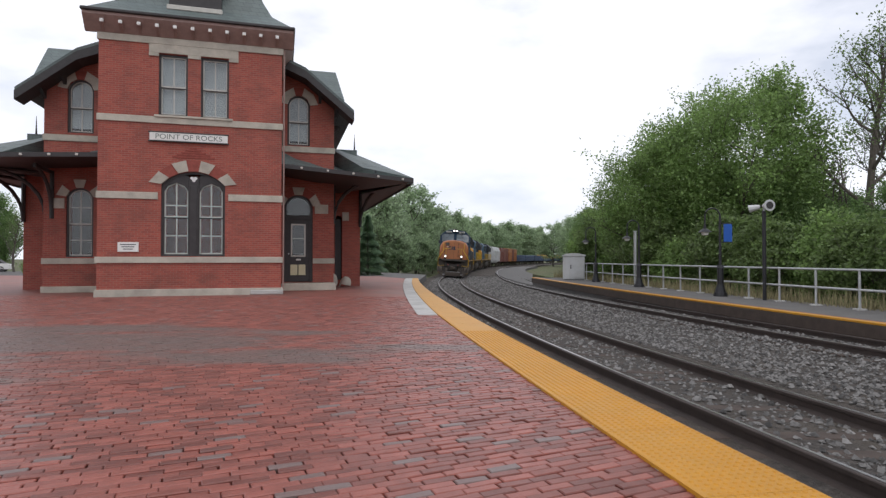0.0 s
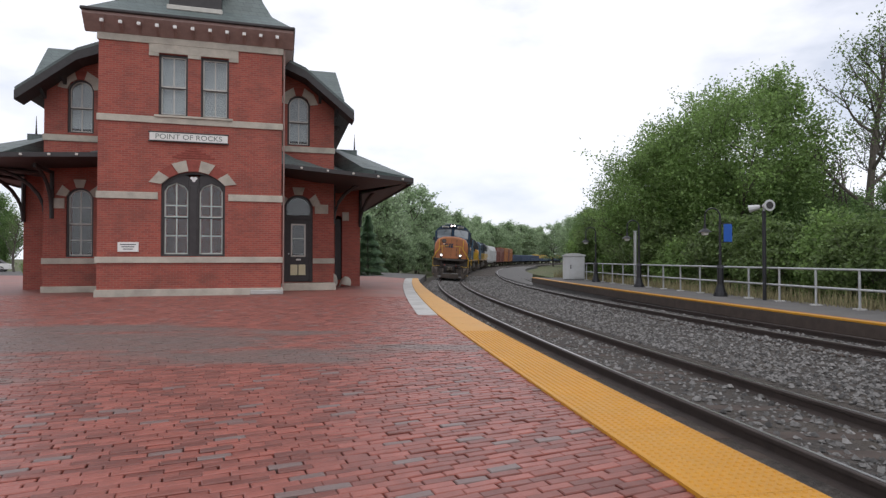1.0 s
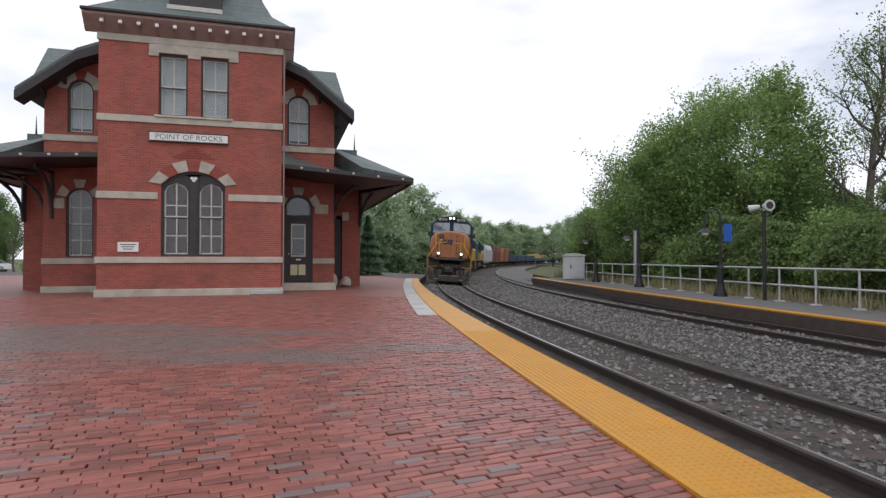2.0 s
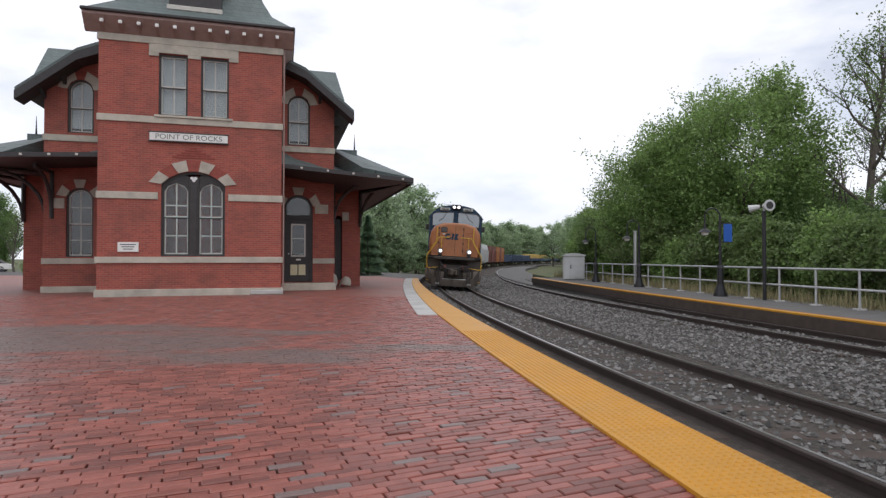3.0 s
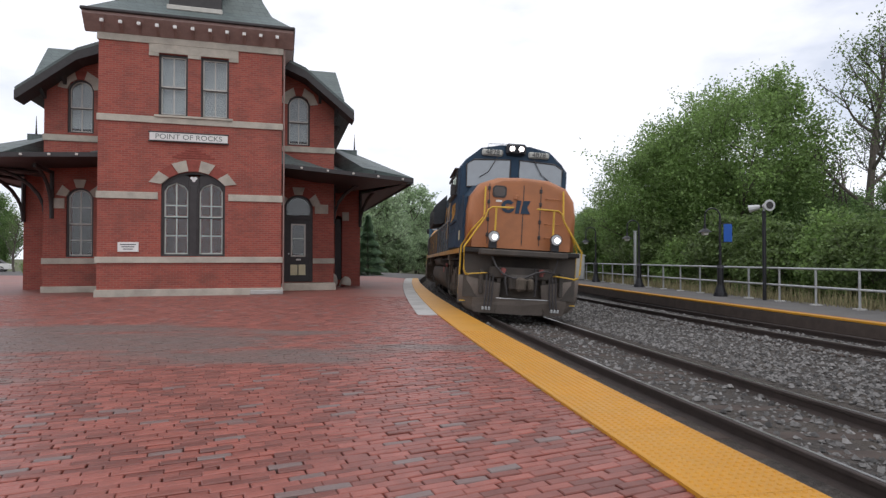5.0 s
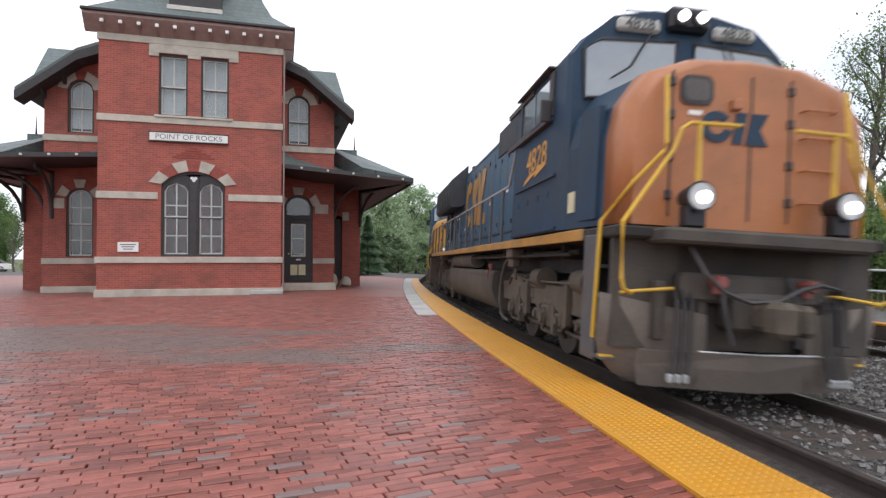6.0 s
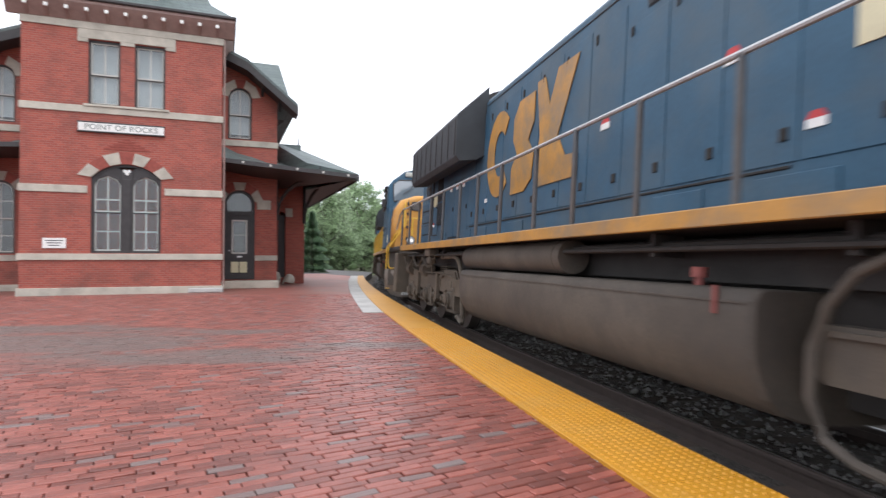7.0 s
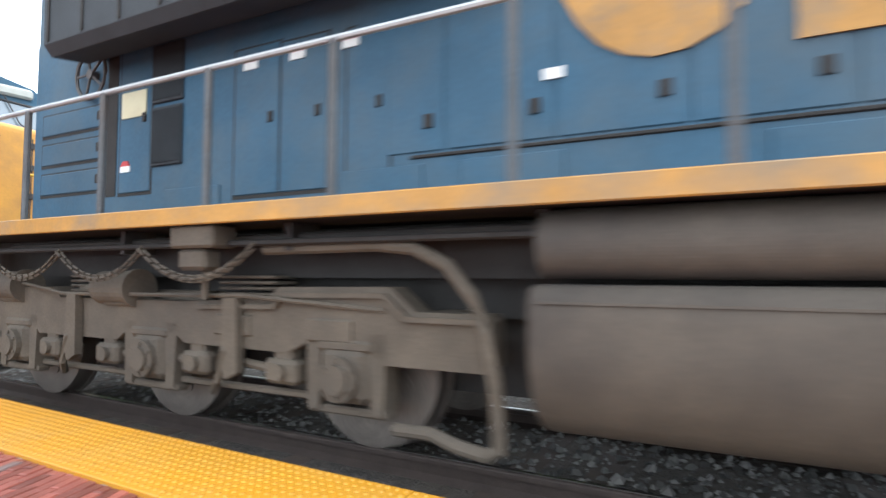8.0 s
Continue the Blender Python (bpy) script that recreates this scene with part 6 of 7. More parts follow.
gon = wagon("gondola_car", "low dark blue gondola car", 17.0, CARBLUE, "gondola", 2.9)
flat = wagon("container_car", "low blue well car carrying yellow containers", 19.0, CARBLUE, "gondola", 2.0, CARYELLOW)
TRAIN = [(lead_engine, 22.6, 4.3), (second_engine, 22.6, 4.3), (third_engine, 22.6, 4.3), (hopper, 17.5, 2.2), (box_a, 16.5, 2.2), (box_b, 16.5, 2.2)]
TRAIN += [(gon, 17.0, 2.2), (copy_thing(gon, Matrix()), 17.0, 2.2), (copy_thing(gon, Matrix()), 17.0, 2.2)]
TRAIN += [(flat, 19.0, 2.2)] + [(copy_thing(flat, Matrix()), 19.0, 2.2) for k in range(4)]


def motions():
    ahead = 0.0
    for car, length, truck in TRAIN:
        rows = []
        for k in range(33):
            t = k * 0.25
            s = NOSE(t) + ahead
            u, v = s + truck, s + length - truck
            a, b = Vector((*on_rail(u), fall(u))), Vector((*on_rail(v), fall(v)))
            d = (b - a).normalized()
            p = a - d * truck
            rows.append((t, pose(p.x, p.y, TRACKS[0][2] + 0.025 + p.z, math.degrees(math.asin(d.z)), CANT, math.degrees(math.atan2(-d.x, d.y)))))
        walk(car, rows)
        ahead += length
    for wheels in (lead_wheels, second_wheels):
        for w in wheels:
            y = w.location.y
            walk(w, [(k * 0.08, pose(0, y, WR) @ pose(0, 0, 0, math.degrees((NOSE(0) - NOSE(k * 0.08)) / WR))) for k in range(101)])

# ---- trees, weeds ----
def tree_meshes(name, seed, height, spread, leaf, count, leaf_size, crown_base=0.2, dome=0.0, lean=0.0):
    """A tapered trunk with limbs and a crown of many small leaves gathered along the twigs."""
    rnd = random.Random(seed)
    bm = bmesh.new()
    tips = []

    def limb(p, d, length, r, level):
        pts, q = [p.copy()], p.copy()
        n = 4
        for k in range(n):
            d = (d + Vector((rnd.uniform(-.2, .2), rnd.uniform(-.2, .2), rnd.uniform(-.02, .22 if level else 0.1)))).normalized()
            q = q + d * length / n
            pts.append(q.copy())
        rings, m = [], 6 if level < 2 else 4
        for i, c in enumerate(pts):
            rr = r * (1 - 0.75 * i / n)
            a = d.orthogonal().normalized()
            b = d.cross(a)
            rings.append([bm.verts.new(c + rr * (math.cos(6.2832 * k / m) * a + math.sin(6.2832 * k / m) * b)) for k in range(m)])
        for g, h in zip(rings, rings[1:]):
            for k in range(m):
                bm.faces.new((g[k], g[(k + 1) % m], h[(k + 1) % m], h[k]))
        if level >= 2:
            tips.extend((pts[i], d.copy()) for i in range(1, n + 1))
        if level < 3:
            kids = (11, 6, 4)[level]
            for k in range(kids):
                f = (crown_base + (1 - crown_base) * (k + rnd.random()) / kids) if level == 0 else (0.25 + 0.75 * (k + rnd.random()) / kids)
                i = min(n - 1, int(f * n))
                c = pts[i].lerp(pts[i + 1], f * n - i)
                yaw = rnd.uniform(0, 6.28)
                out = Vector((math.cos(yaw), math.sin(yaw), rnd.uniform(0.25, 0.9) if level == 0 else rnd.uniform(-0.1, 0.6)))
                dd = (out if level == 0 else out * 0.8 + d).normalized()
                ln = (spread * (1.08 - 0.62 * max(0, f - 0.3)) if level == 0 else length * 0.55) * rnd.uniform(0.7, 1.15)
                limb(c, dd, ln, r * (0.42 if level == 0 else 0.5) * (1.1 - 0.5 * f), level + 1)
            if level == 0:
                for k in range(3):
                    limb(pts[-1], Vector((rnd.uniform(-.5, .5), rnd.uniform(-.5, .5), 1)).normalized(), spread * 0.5, r * 0.25, 1)

    limb(Vector((0, 0, -0.3)), Vector((lean, 0, 1)).normalized(), height * 0.82, height * 0.022, 0)
    trunk = bpy.data.meshes.new("trunk")
    bm.to_mesh(trunk)
    bm.free()
    trunk.materials.append(BARK)
    clumps = []
    if dome:
        zc, hz = height * (0.5 + 0.5 * dome), height * 0.5 * (1.0 - 0.0) * (1 - dome * 0.9)
        for k in range(int(count / 110)):
            a, w = rnd.uniform(0, 6.2832), rnd.uniform(-1, 1)
            q = rnd.uniform(0.35, 1.0) ** 0.45
            lump = 1 + 0.24 * noise.noise(Vector((1.9 * math.cos(a) + seed, 1.9 * math.sin(a), 2.1 * w)))
            rr = math.sqrt(max(0.0, 1 - w * w)) if w > 0 else (1 - 0.45 * w * w)
            clumps.append(Vector((spread * q * lump * rr * math.cos(a), spread * q * lump * rr * math.sin(a), zc + hz * w * lump * q)))
    verts, faces = [], []
    for k in range(count):
        if dome and k % 4:
            c = clumps[rnd.randrange(len(clumps))]
            c = c + Vector((rnd.gauss(0, 1), rnd.gauss(0, 1), rnd.gauss(0, 0.75))) * 0.036 * height
        else:
            c, d = tips[rnd.randrange(len(tips))]
            c = c + Vector((rnd.gauss(0, 1), rnd.gauss(0, 1), rnd.gauss(0, 0.9))) * 0.26
        a = Vector((rnd.gauss(0, 1), rnd.gauss(0, 1), rnd.gauss(0.35, 0.7))).normalized()
        b = a.cross(Vector((rnd.gauss(0, 1), rnd.gauss(0, 1), rnd.gauss(0, 1)))).normalized()
        ls = leaf_size * rnd.uniform(0.6, 1.3)
        i = len(verts)
        verts += [c, c + a * ls * 0.5 + b * ls * 0.32, c + a * ls, c + a * ls * 0.5 - b * ls * 0.32]
        faces += [(i, i + 1, i + 2), (i, i + 2, i + 3)]
    crown = bpy.data.meshes.new("crown")
    crown.from_pydata([tuple(v) for v in verts], [], faces)
    crown.materials.append(leaf)
    return trunk, crown


def plant(meshes, x, y, scale, turn, label, name="tree", z=-0.75):
    t = thing(name, label, "tree", "woodland trees", m=Matrix.Translation((x, y, z)) @ pose(0, 0, 0, 0, 0, turn) @ Matrix.Diagonal((scale, scale, scale, 1)))
    for n, me in zip(("trunk", "crown"), meshes):
        o = new(n, me)
        o.parent = t
    return t


MAPLE = tree_meshes("tree", 3, 12.6, 5.7, LEAF, 72000, 0.18, 0.16, dome=0.16)
ASH = tree_meshes("tree", 8, 12.0, 4.2, LEAF_DARK, 24000, 0.25, 0.12, dome=0.12)
BIRCH = tree_meshes("tree", 21, 10.5, 3.7, LEAF_PALE, 22000, 0.24, 0.1, dome=0.1)
BARE = tree_meshes("tree", 14, 14.0, 4.2, LEAF_PALE, 4200, 0.15, 0.3)
# distance haze is put into this leaf colour: paler and greyer than real leaves
LEAF_HAZED = material("leaf_hazed", (0.35, 0.45, 0.27), 0.6, vary=0.3, scale=0.5, fine=6, bump=0, random_piece="island", through_light=0.6)
FARTREE = tree_meshes("tree", 51, 12.0, 5.0, LEAF_HAZED, 13000, 0.36, 0.15, dome=0.14)
SHRUB = tree_meshes("shrub", 31, 4.6, 2.5, LEAF_PALE, 16000, 0.19, 0.02, dome=0.04)
SHRUB2 = tree_meshes("shrub", 33, 4.2, 2.3, LEAF, 16000, 0.19, 0.02, dome=0.04)
GREEN = "broad green tree in full spring leaf"
plant(MAPLE, 17.3, 34.5, 0.95, 200, "tall maple with a rounded dense green crown")
plant(MAPLE, 13.6, 35.5, 0.72, 140, "maple with a rounded green crown beside a taller one")
plant(BARE, 21.6, 28.5, 0.98, 0, "thin half-bare tree with sparse young leaves")
plant(BARE, 25.5, 31.5, 0.9, 130, "thin half-bare tree with sparse young leaves")
rnd = random.Random(77)
# belt of woodland behind the far platform
for k in range(34):
    s = 6 + k * 3.6
    for row in range(2):
        off = -15.5 - row * 6.5 - rnd.uniform(0, 4) - max(0, (30 - s)) * 0.12
        x, y = on_track(s + rnd.uniform(-1.5, 1.5), off)
        if x < 0.25 * y:
            continue
        grow = 0.62 if s < 30 else 0.78
        if 28 < s < 46 and row == 0:
            grow = 0.6
        if x > 0.62 * y:
            grow = 0.46
        elif x < 0.36 * y and s < 75:
            grow = 0.55
        plant((ASH, BIRCH, ASH, ASH)[rnd.randrange(4)], x, y, grow * rnd.uniform(0.85, 1.1), rnd.uniform(0, 360), GREEN if row else "young tree at the edge of the wood")
for k in range(36):
    s = 3 + k * 2.4
    x, y = on_track(s, -11.6 - rnd.uniform(0, 2.2))
    if x < 0.25 * y:
        continue
    plant((SHRUB, SHRUB2)[k % 2], x, y, rnd.uniform(0.55, 1.0), rnd.uniform(0, 360), "leafy shrub behind the railing", "shrub")
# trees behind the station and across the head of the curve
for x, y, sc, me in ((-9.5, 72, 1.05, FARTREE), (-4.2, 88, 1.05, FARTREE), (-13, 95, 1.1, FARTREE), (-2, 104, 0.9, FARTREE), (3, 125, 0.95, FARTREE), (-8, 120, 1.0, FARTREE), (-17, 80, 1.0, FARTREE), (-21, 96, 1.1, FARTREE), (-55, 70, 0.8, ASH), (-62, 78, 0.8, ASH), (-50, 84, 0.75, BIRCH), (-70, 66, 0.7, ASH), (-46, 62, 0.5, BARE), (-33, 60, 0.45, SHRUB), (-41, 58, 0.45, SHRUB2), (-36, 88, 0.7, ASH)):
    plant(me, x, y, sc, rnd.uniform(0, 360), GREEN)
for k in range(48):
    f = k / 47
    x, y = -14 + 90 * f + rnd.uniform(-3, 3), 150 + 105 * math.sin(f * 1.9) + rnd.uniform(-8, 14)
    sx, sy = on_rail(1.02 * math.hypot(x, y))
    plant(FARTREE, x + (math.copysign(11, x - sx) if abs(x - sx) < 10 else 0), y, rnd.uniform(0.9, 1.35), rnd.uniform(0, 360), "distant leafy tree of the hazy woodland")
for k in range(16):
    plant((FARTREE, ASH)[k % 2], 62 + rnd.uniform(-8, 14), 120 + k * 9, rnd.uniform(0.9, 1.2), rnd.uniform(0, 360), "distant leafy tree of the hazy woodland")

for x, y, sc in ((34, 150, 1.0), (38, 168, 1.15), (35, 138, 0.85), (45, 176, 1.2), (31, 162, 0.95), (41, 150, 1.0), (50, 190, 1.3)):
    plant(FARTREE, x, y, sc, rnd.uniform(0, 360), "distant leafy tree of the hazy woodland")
# same haze-paled leaves for the far undergrowth
UNDERWOOD = tree_meshes("shrub", 61, 4.6, 2.7, LEAF_HAZED, 12000, 0.22, 0.02, dome=0.04)
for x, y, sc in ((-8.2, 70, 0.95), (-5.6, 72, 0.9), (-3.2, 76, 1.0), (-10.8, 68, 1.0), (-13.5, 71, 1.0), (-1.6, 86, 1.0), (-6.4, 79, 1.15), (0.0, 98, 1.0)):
    plant(UNDERWOOD, x, y, sc, rnd.uniform(0, 360), "leafy undergrowth with haze put into its pale leaf colour", "shrub")

# spruce at the corner of the station yard
def spruce(x, y, h):
    rn = random.Random(4)
    t = thing("spruce", "dark green spruce with drooping boughs", "tree", m=pose(x, y, -0.8))
    part("trunk", rod(bmesh.new(), (0, 0, -0.2), (0, 0, h), 0.16, 8, 0.02), BARK, t)
    verts, faces = [], []
    for k in range(15000):
        f = rn.random() ** 0.7
        z = h * (1 - f) + 0.3
        layer = 0.75 + 0.25 * math.sin(z * 9)
        r = 2.2 * f * layer * math.sqrt(rn.uniform(0.25, 1))
        a = rn.uniform(0, 6.2832)
        p = Vector((r * math.cos(a), r * math.sin(a), z - 0.28 * r))
        d = Vector((math.cos(a) + rn.uniform(-.5, .5), math.sin(a) + rn.uniform(-.5, .5), rn.uniform(-.6, .2))).normalized()
        b = d.orthogonal().normalized() * 0.03
        i = len(verts)
        verts += [p - b, p + b, p + d * 0.26]
        faces.append((i, i + 1, i + 2))
    me = bpy.data.meshes.new("crown")
    me.from_pydata([tuple(v) for v in verts], [], faces)
    me.materials.append(LEAF_FIR)
    o = new("crown", me)
    o.parent = t

spruce(-6.6, 50.5, 5.7)
spruce(-8.6, 52.5, 4.9)

# weeds along the railing and grass at the lane
verts, faces = [], []
for k in range(16000):
    if k < 12500:
        x, y = on_track(rnd.uniform(2, 46), -9.05 - abs(rnd.gauss(0, 0.9)))
        h, z = rnd.uniform(0.2, 0.75), -0.6
        z = -0.05 if rnd.random() < 0.2 else -0.35
    else:
        x, y = rnd.uniform(-9, -3), rnd.uniform(54, 66)
        h, z = rnd.uniform(0.1, 0.3), -0.62
    a = rnd.uniform(0, 6.28)
    dx, dy = 0.014 * math.cos(a), 0.014 * math.sin(a)
    i = len(verts)
    verts += [(x - dx, y - dy, z), (x + dx, y + dy, z), (x + rnd.uniform(-.15, .15), y + rnd.uniform(-.15, .15), z + h)]
    faces.append((i, i + 1, i + 2))
me = bpy.data.meshes.new("weeds")
me.from_pydata(verts, [], faces)
me.materials.append(WEED)
tagged(new("weeds", me), "dry grass and weeds along the railing", "weeds", kind="stuff")
bm = ribbon(bmesh.new(), -20, 60, [(-9.6, -1.0), (-9.6, -0.25), (-14, -0.35), (-40, -0.5), (-40, -1.0)], 4)
tagged(solid("verge", bm, GRASS), "weedy earth verge behind the far platform", "ground", kind="structure")


# ---- platform furniture beyond the tracks ----
rail = thing("platform_railing", "galvanised steel railing with two rails along the far platform", "railing")
FO = -8.9
for z, n in ((0.52, "middle_rail"), (1.05, "top_rail")):
    part(n, tube(bmesh.new(), [(*on_track(s, FO), z) for s in [3.0 + 0.75 * k for k in range(50)]], 0.032, 8), GALV, rail)
part("end_rail", tube(bmesh.new(), [(*on_track(39.75, FO), 0.52), (*on_track(39.75, FO), 1.05)], 0.03, 8), GALV, rail)
for k in range(24):
    x, y = on_track(3.4 + k * 1.55, FO)
    post = part("post", rod(bmesh.new(), (x, y, -0.02), (x, y, 1.05), 0.035, 10), GALV, rail)
    part("foot_plate", brush(bmesh.new(), (x - 0.12, y - 0.12, -0.02), (x + 0.12, y + 0.12, 0.03), 0.01), CONCRETE, post)


def platform_lamp(s, banner):
    x, y = on_track(s, -8.6)
    l = thing("platform_lamp", "black iron gooseneck platform lamp with fluted base", "street lamp", "platform lamps", m=pose(x, y, 0, 0, 0, turn_at(s)))
    bm = rod(bmesh.new(), (0, 0, -0.02), (0, 0, 0.12), 0.24, 12, 0.22)
    rod(bm, (0, 0, 0.12), (0, 0, 0.4), 0.19, 12, 0.12)
    rod(bm, (0, 0, 0.4), (0, 0, 1.0), 0.11, 12, 0.1)
    rod(bm, (0, 0, 1.0), (0, 0, 1.12), 0.14, 12, 0.1)
    part("base", bm, BLACKIRON, l)
    part("pole", rod(bmesh.new(), (0, 0, 1.1), (0, 0, 2.9), 0.05, 10, 0.04), BLACKIRON, l)
    pts = [(-0.29 + 0.29 * math.cos(a), 0, 2.88 + 0.29 * math.sin(a)) for a in [k * 0.2618 for k in range(13)]] + [(-0.58, 0, 2.55)]
    part("gooseneck", tube(bmesh.new(), pts, 0.03, 8), BLACKIRON, l)
    bm = rod(bmesh.new(), (-0.58, 0, 2.42), (-0.58, 0, 2.56), 0.05, 10)
    sh = part("shade", rod(bm, (-0.58, 0, 2.3), (-0.58, 0, 2.43), 0.24, 18, 0.08), BLACKIRON, l)
    part("globe", rod(bmesh.new(), (-0.58, 0, 2.2), (-0.58, 0, 2.31), 0.1, 12, 0.14), WHITE, sh, "pale lamp glass")
    if banner:
        bn = part("banner", brush(bmesh.new(), (0.14, -0.015, 1.96), (0.46, 0.015, 2.6), 0.006), SIGNBLUE, l, "small blue hanging banner")
        part("banner_arm", rod(rod(bmesh.new(), (0, 0, 2.62), (0.48, 0, 2.62), 0.015, 6), (0, 0, 1.94), (0.48, 0, 1.94), 0.015, 6), BLACKIRON, bn)


platform_lamp(20.1, True)
platform_lamp(27.0, False)
platform_lamp(33.2, False)
x, y = on_track(18.0, -8.85)
cm = thing("speaker_mast", "black pole with a pale horn loudspeaker on top", "pole", m=pose(x, y, 0))
part("pole", rod(bmesh.new(), (0, 0, -0.02), (0, 0, 2.90), 0.06, 10), BLACKIRON, cm)
bm = rod(bmesh.new(), (-0.1, 0.05, 3.05), (-0.38, 0.22, 2.99), 0.07, 10, 0.13)
rod(bm, (0.0, 0, 3.07), (0.02, -0.3, 3.07), 0.07, 12, 0.19)
part("horn", bm, SHEDGREY, cm, "pale grey horn loudspeaker")
part("bracket", rod(bmesh.new(), (0, 0, 2.85), (0, 0, 3.10), 0.035, 8), GALV, cm)
part("mouth", rod(bmesh.new(), (0.02, -0.29, 3.07), (0.021, -0.31, 3.07), 0.12, 12), TRIM, cm)
x, y = on_track(36.9, -8.35)
shed = thing("equipment_cabinet", "pale grey steel equipment cabinet with a rounded lid", "cabinet", m=pose(x, y, 0, 0, 0, turn_at(38) - 12))
part("body", brush(bmesh.new(), (-0.66, -0.5, 0.02), (0.66, 0.5, 1.5), 0.02), SHEDGREY, shed)
part("lid", prism(bmesh.new(), [(-0.72, 1.5), (0.72, 1.5), (0.72, 1.56), (0.4, 1.66), (0, 1.7), (-0.4, 1.66), (-0.72, 1.56)], -0.56, 0.56), SHEDGREY, shed)
d = part("door", brush(bmesh.new(), (-0.3, -0.525, 0.12), (0.6, -0.5, 1.42), 0.008), SHEDGREY, shed)
part("handle", brush(bmesh.new(), (-0.24, -0.56, 0.7), (-0.18, -0.52, 0.95), 0.008), TRIM, d)
part("skid", brush(bmesh.new(), (-0.6, -0.45, -0.02), (0.6, 0.45, 0.04)), UNDER, shed)
x, y = on_track(29.6, -9.5)
pp = thing("utility_post", "slim pale steel post behind the railing", "post", m=pose(x, y, 0))
part("shaft", rod(bmesh.new(), (0, 0, -0.4), (0, 0, 2.75), 0.08, 10), GALV, pp)
part("cap", rod(bmesh.new(), (0, 0, 2.75), (0, 0, 2.8), 0.1, 10), GALV, pp)

# parked car and low wall far off, seen under the canopy
car = thing("parked_car", "white saloon car parked far behind the station", "car", m=pose(-49, 62, -0.12, 0, 0, 25))
part("body", loft(bmesh.new(), [[(-2.2, y, 0.3), (-2.2, y, 0.75), (-1.2, y, 0.92), (1.4, y, 0.92), (2.2, y, 0.8), (2.2, y, 0.3)] for y in (-0.85, 0.85)]), WHITE, car)
part("cabin", loft(bmesh.new(), [[(-1.1, y, 0.92), (-0.6, y, 1.4), (0.9, y, 1.42), (1.6, y, 0.92)] for y in (-0.75, 0.75)]), TRIM, car)
for x in (-1.35, 1.35):
    for y in (-0.85, 0.7):
        part("wheel", rod(bmesh.new(), (x, y, 0.3), (x, y + 0.15, 0.3), 0.3, 16), TRIM, car)

# ---- paving bricks, each one a piece; the nearest are parts ----
LB, WB, GAP = 0.225, 0.078, 0.007
rp = random.Random(11)
ca, sa = math.cos(radians(24)), math.sin(radians(24))
inside = []
for j in range(-140, 320):
    slip = rp.uniform(-.18, .18)
    for i in range(-128, 88):
        u, v = (i + (0.5 if j % 2 else 0.0) + slip) * LB + rp.uniform(-.005, .005), 3.0 + j * WB + 0.02 * math.sin(i * LB * 0.55 + j * 0.013) + rp.uniform(-.002, .002)
        x, y = u * ca - v * sa, u * sa + v * ca
        if y < -7 or y > 20.5 or x < -20:
            continue
        r = math.hypot(x - CX, y - CY) - RAD
        s = (math.atan2(y - CY, CX - x) - A0) * RAD
        lim = edge_in(s) + (0.49 if s > 14.2 else 0.0)
        if r - lim < (-0.02 if s > 14.2 else -0.11):
            continue
        bx, by = x + 12.09, y - 20.11
        ub, vb = bx * 0.9633 + by * 0.2686, -bx * 0.2686 + by * 0.9633
        if (-0.15 < ub < 6.35 and vb > -0.15) or (-2.85 < ub < 8.5 and vb > 2.1):
            continue
        inside.append((x, y))


def brick_geometry(x, y, l, w, z, tx, ty):
    out = []
    for f, h in ((1.0, -0.03), (1.0, -0.006), (0.9, 0.0)):
        for a, b in ((-1, -1), (1, -1), (1, 1), (-1, 1)):
            lx = a * (l / 2 - (0.006 if f < 1 else 0))
            ly = b * (w / 2 - (0.006 if f < 1 else 0))
            out.append((x + lx * ca - ly * sa, y + lx * sa + ly * ca, z + h + tx * lx + ty * ly))
    return out


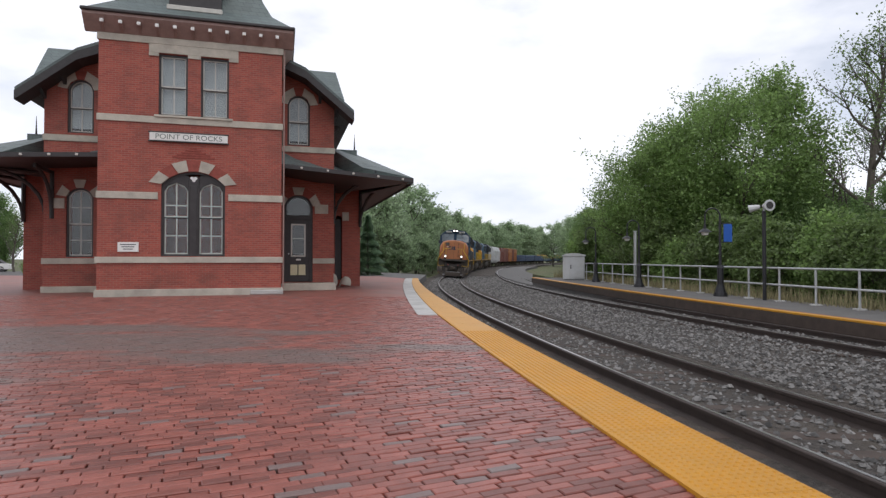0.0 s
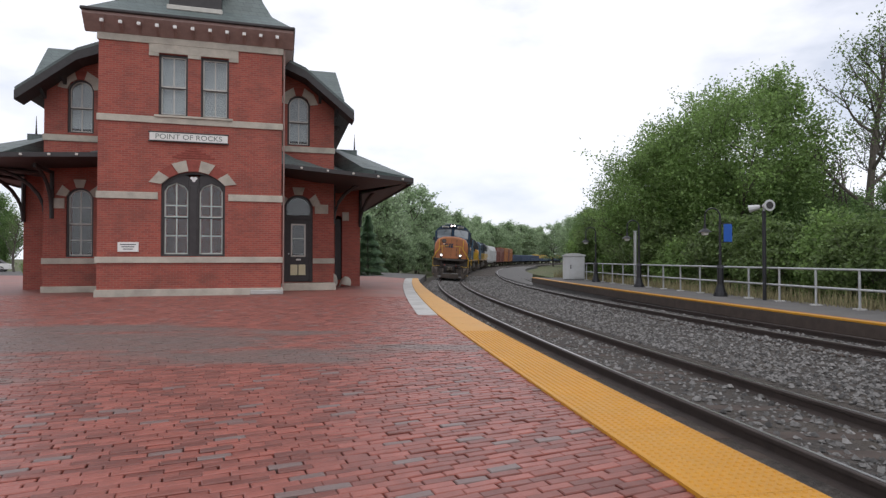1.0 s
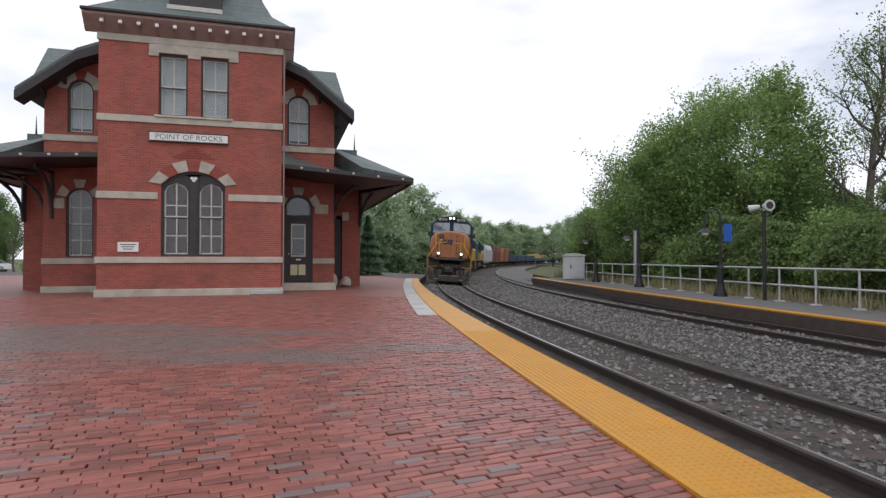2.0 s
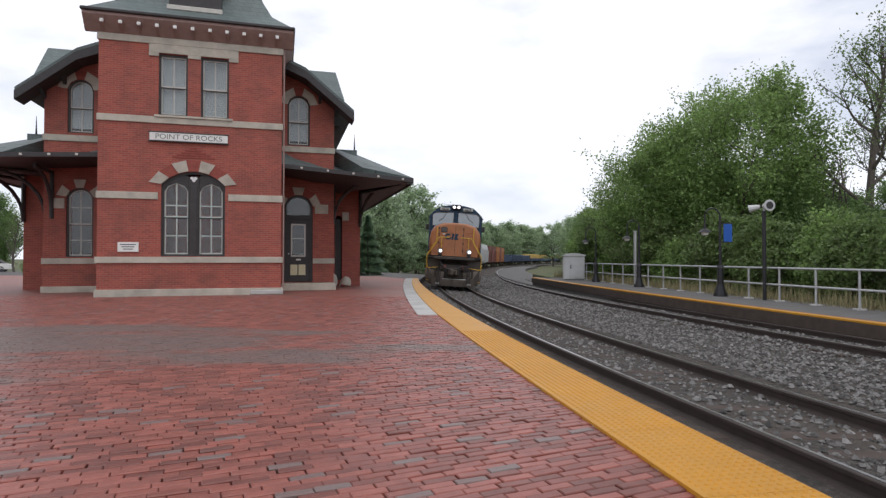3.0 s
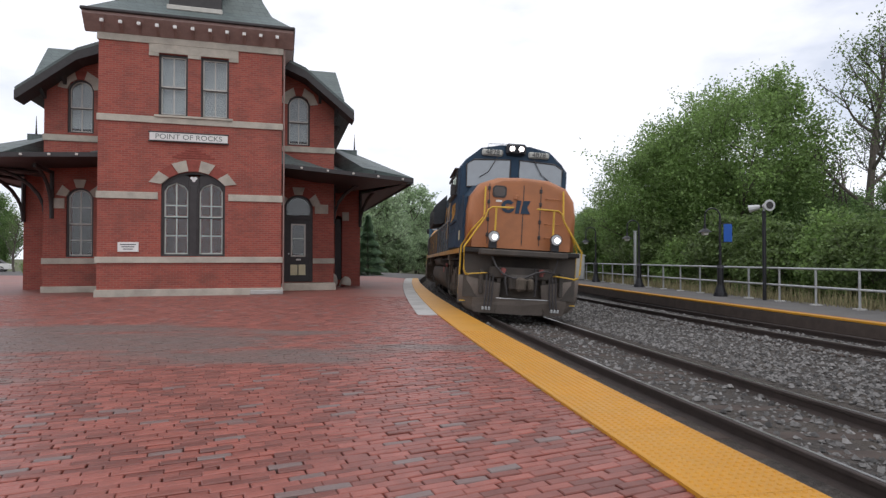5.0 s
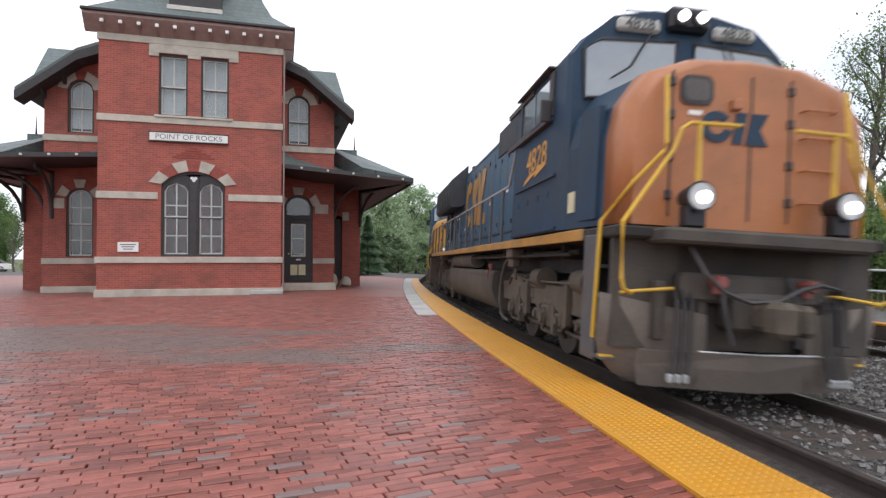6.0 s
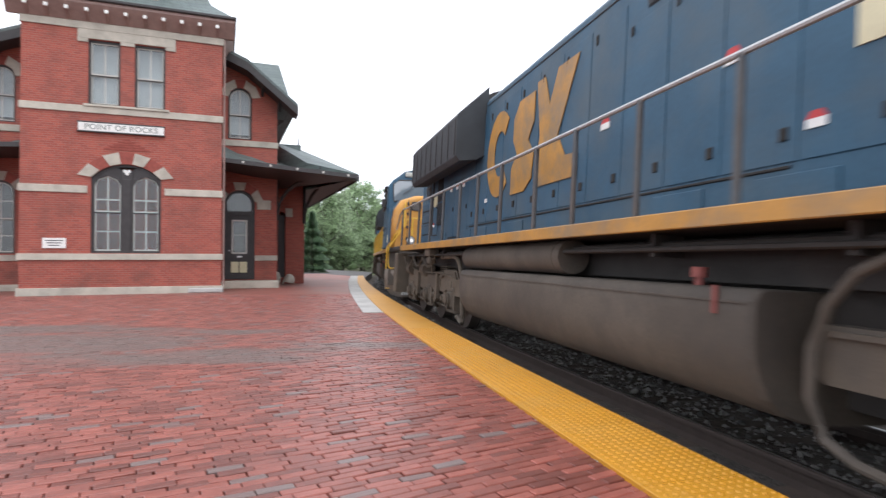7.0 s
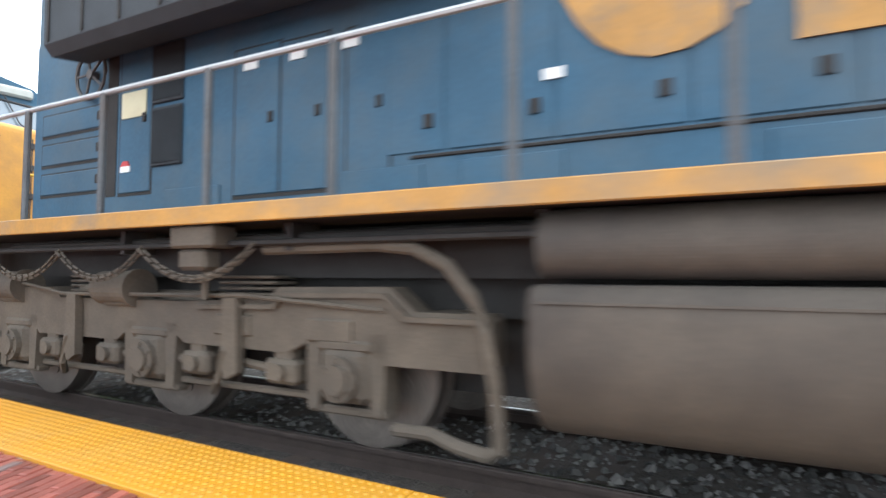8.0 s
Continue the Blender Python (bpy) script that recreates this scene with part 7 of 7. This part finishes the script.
SIDES = [(0, 1, 5, 4), (1, 2, 6, 5), (2, 3, 7, 6), (3, 0, 4, 7), (4, 5, 9, 8), (5, 6, 10, 9), (6, 7, 11, 10), (7, 4, 8, 11), (8, 9, 10, 11)]
near = sorted((p for p in inside if 1.4 < p[1] < 5.2 and -1.2 < p[0] < 2.2), key=lambda p: p[1])[:300]
chosen = set(near)
base_mesh = []
for k in range(6):
    me = bpy.data.meshes.new("paving_brick")
    me.from_pydata(brick_geometry(0, 0, LB - GAP, WB - GAP, 0, rp.uniform(-.025, .025), rp.uniform(-.05, .05)), [], SIDES)
    base_mesh.append(me)
PAVER_PIECE = PAVER.copy()
for n in list(PAVER_PIECE.node_tree.nodes):
    for o in n.outputs:
        if o.name == "Random Per Island" and o.is_linked:
            info = PAVER_PIECE.node_tree.nodes.new("ShaderNodeObjectInfo")
            for l in list(o.links):
                PAVER_PIECE.node_tree.links.new(info.outputs["Random"], l.to_socket)
for me in base_mesh:
    me.materials.append(PAVER_PIECE)
for x, y in near:
    o = new("paving_brick", base_mesh[rp.randrange(6)])
    o.parent = platform
    o.location = (x, y, rp.uniform(-.004, .003))
verts, faces = [], []
for x, y in inside:
    if (x, y) in chosen:
        continue
    k = len(verts)
    verts += brick_geometry(x, y, LB - GAP, WB - GAP, rp.uniform(-.006, .004), rp.uniform(-.025, .025), rp.uniform(-.05, .05))
    faces += [tuple(k + q for q in f) for f in SIDES]
me = bpy.data.meshes.new("brick_paving")
me.from_pydata(verts, [], faces)
me.materials.append(PAVER)
pv = tagged(new("brick_paving", me), "worn red paving bricks laid in running bond", kind="stuff")
pv.parent = platform
# paving too far off to pick apart
bm = bmesh.new()
prism(bm, [(-41, 20.4), (-1.4, 20.4), *[on_track(s, edge_in(s) + 0.49) for s in range(21, 40, 3)], (-4.9, 43.6), (-41, 45.5)], -0.03, -0.001, "z")
FARPAVE = material("far_paving", (0.25, 0.085, 0.065), 0.55, vary=0.25, scale=0.8, fine=6, bump=0.1, dirt=(0.16, 0.11, 0.09), dirt_amount=0.6, dirt_scale=0.3)
part("far_paving", bm, FARPAVE, platform, "red brick paving towards the lane")

motions()
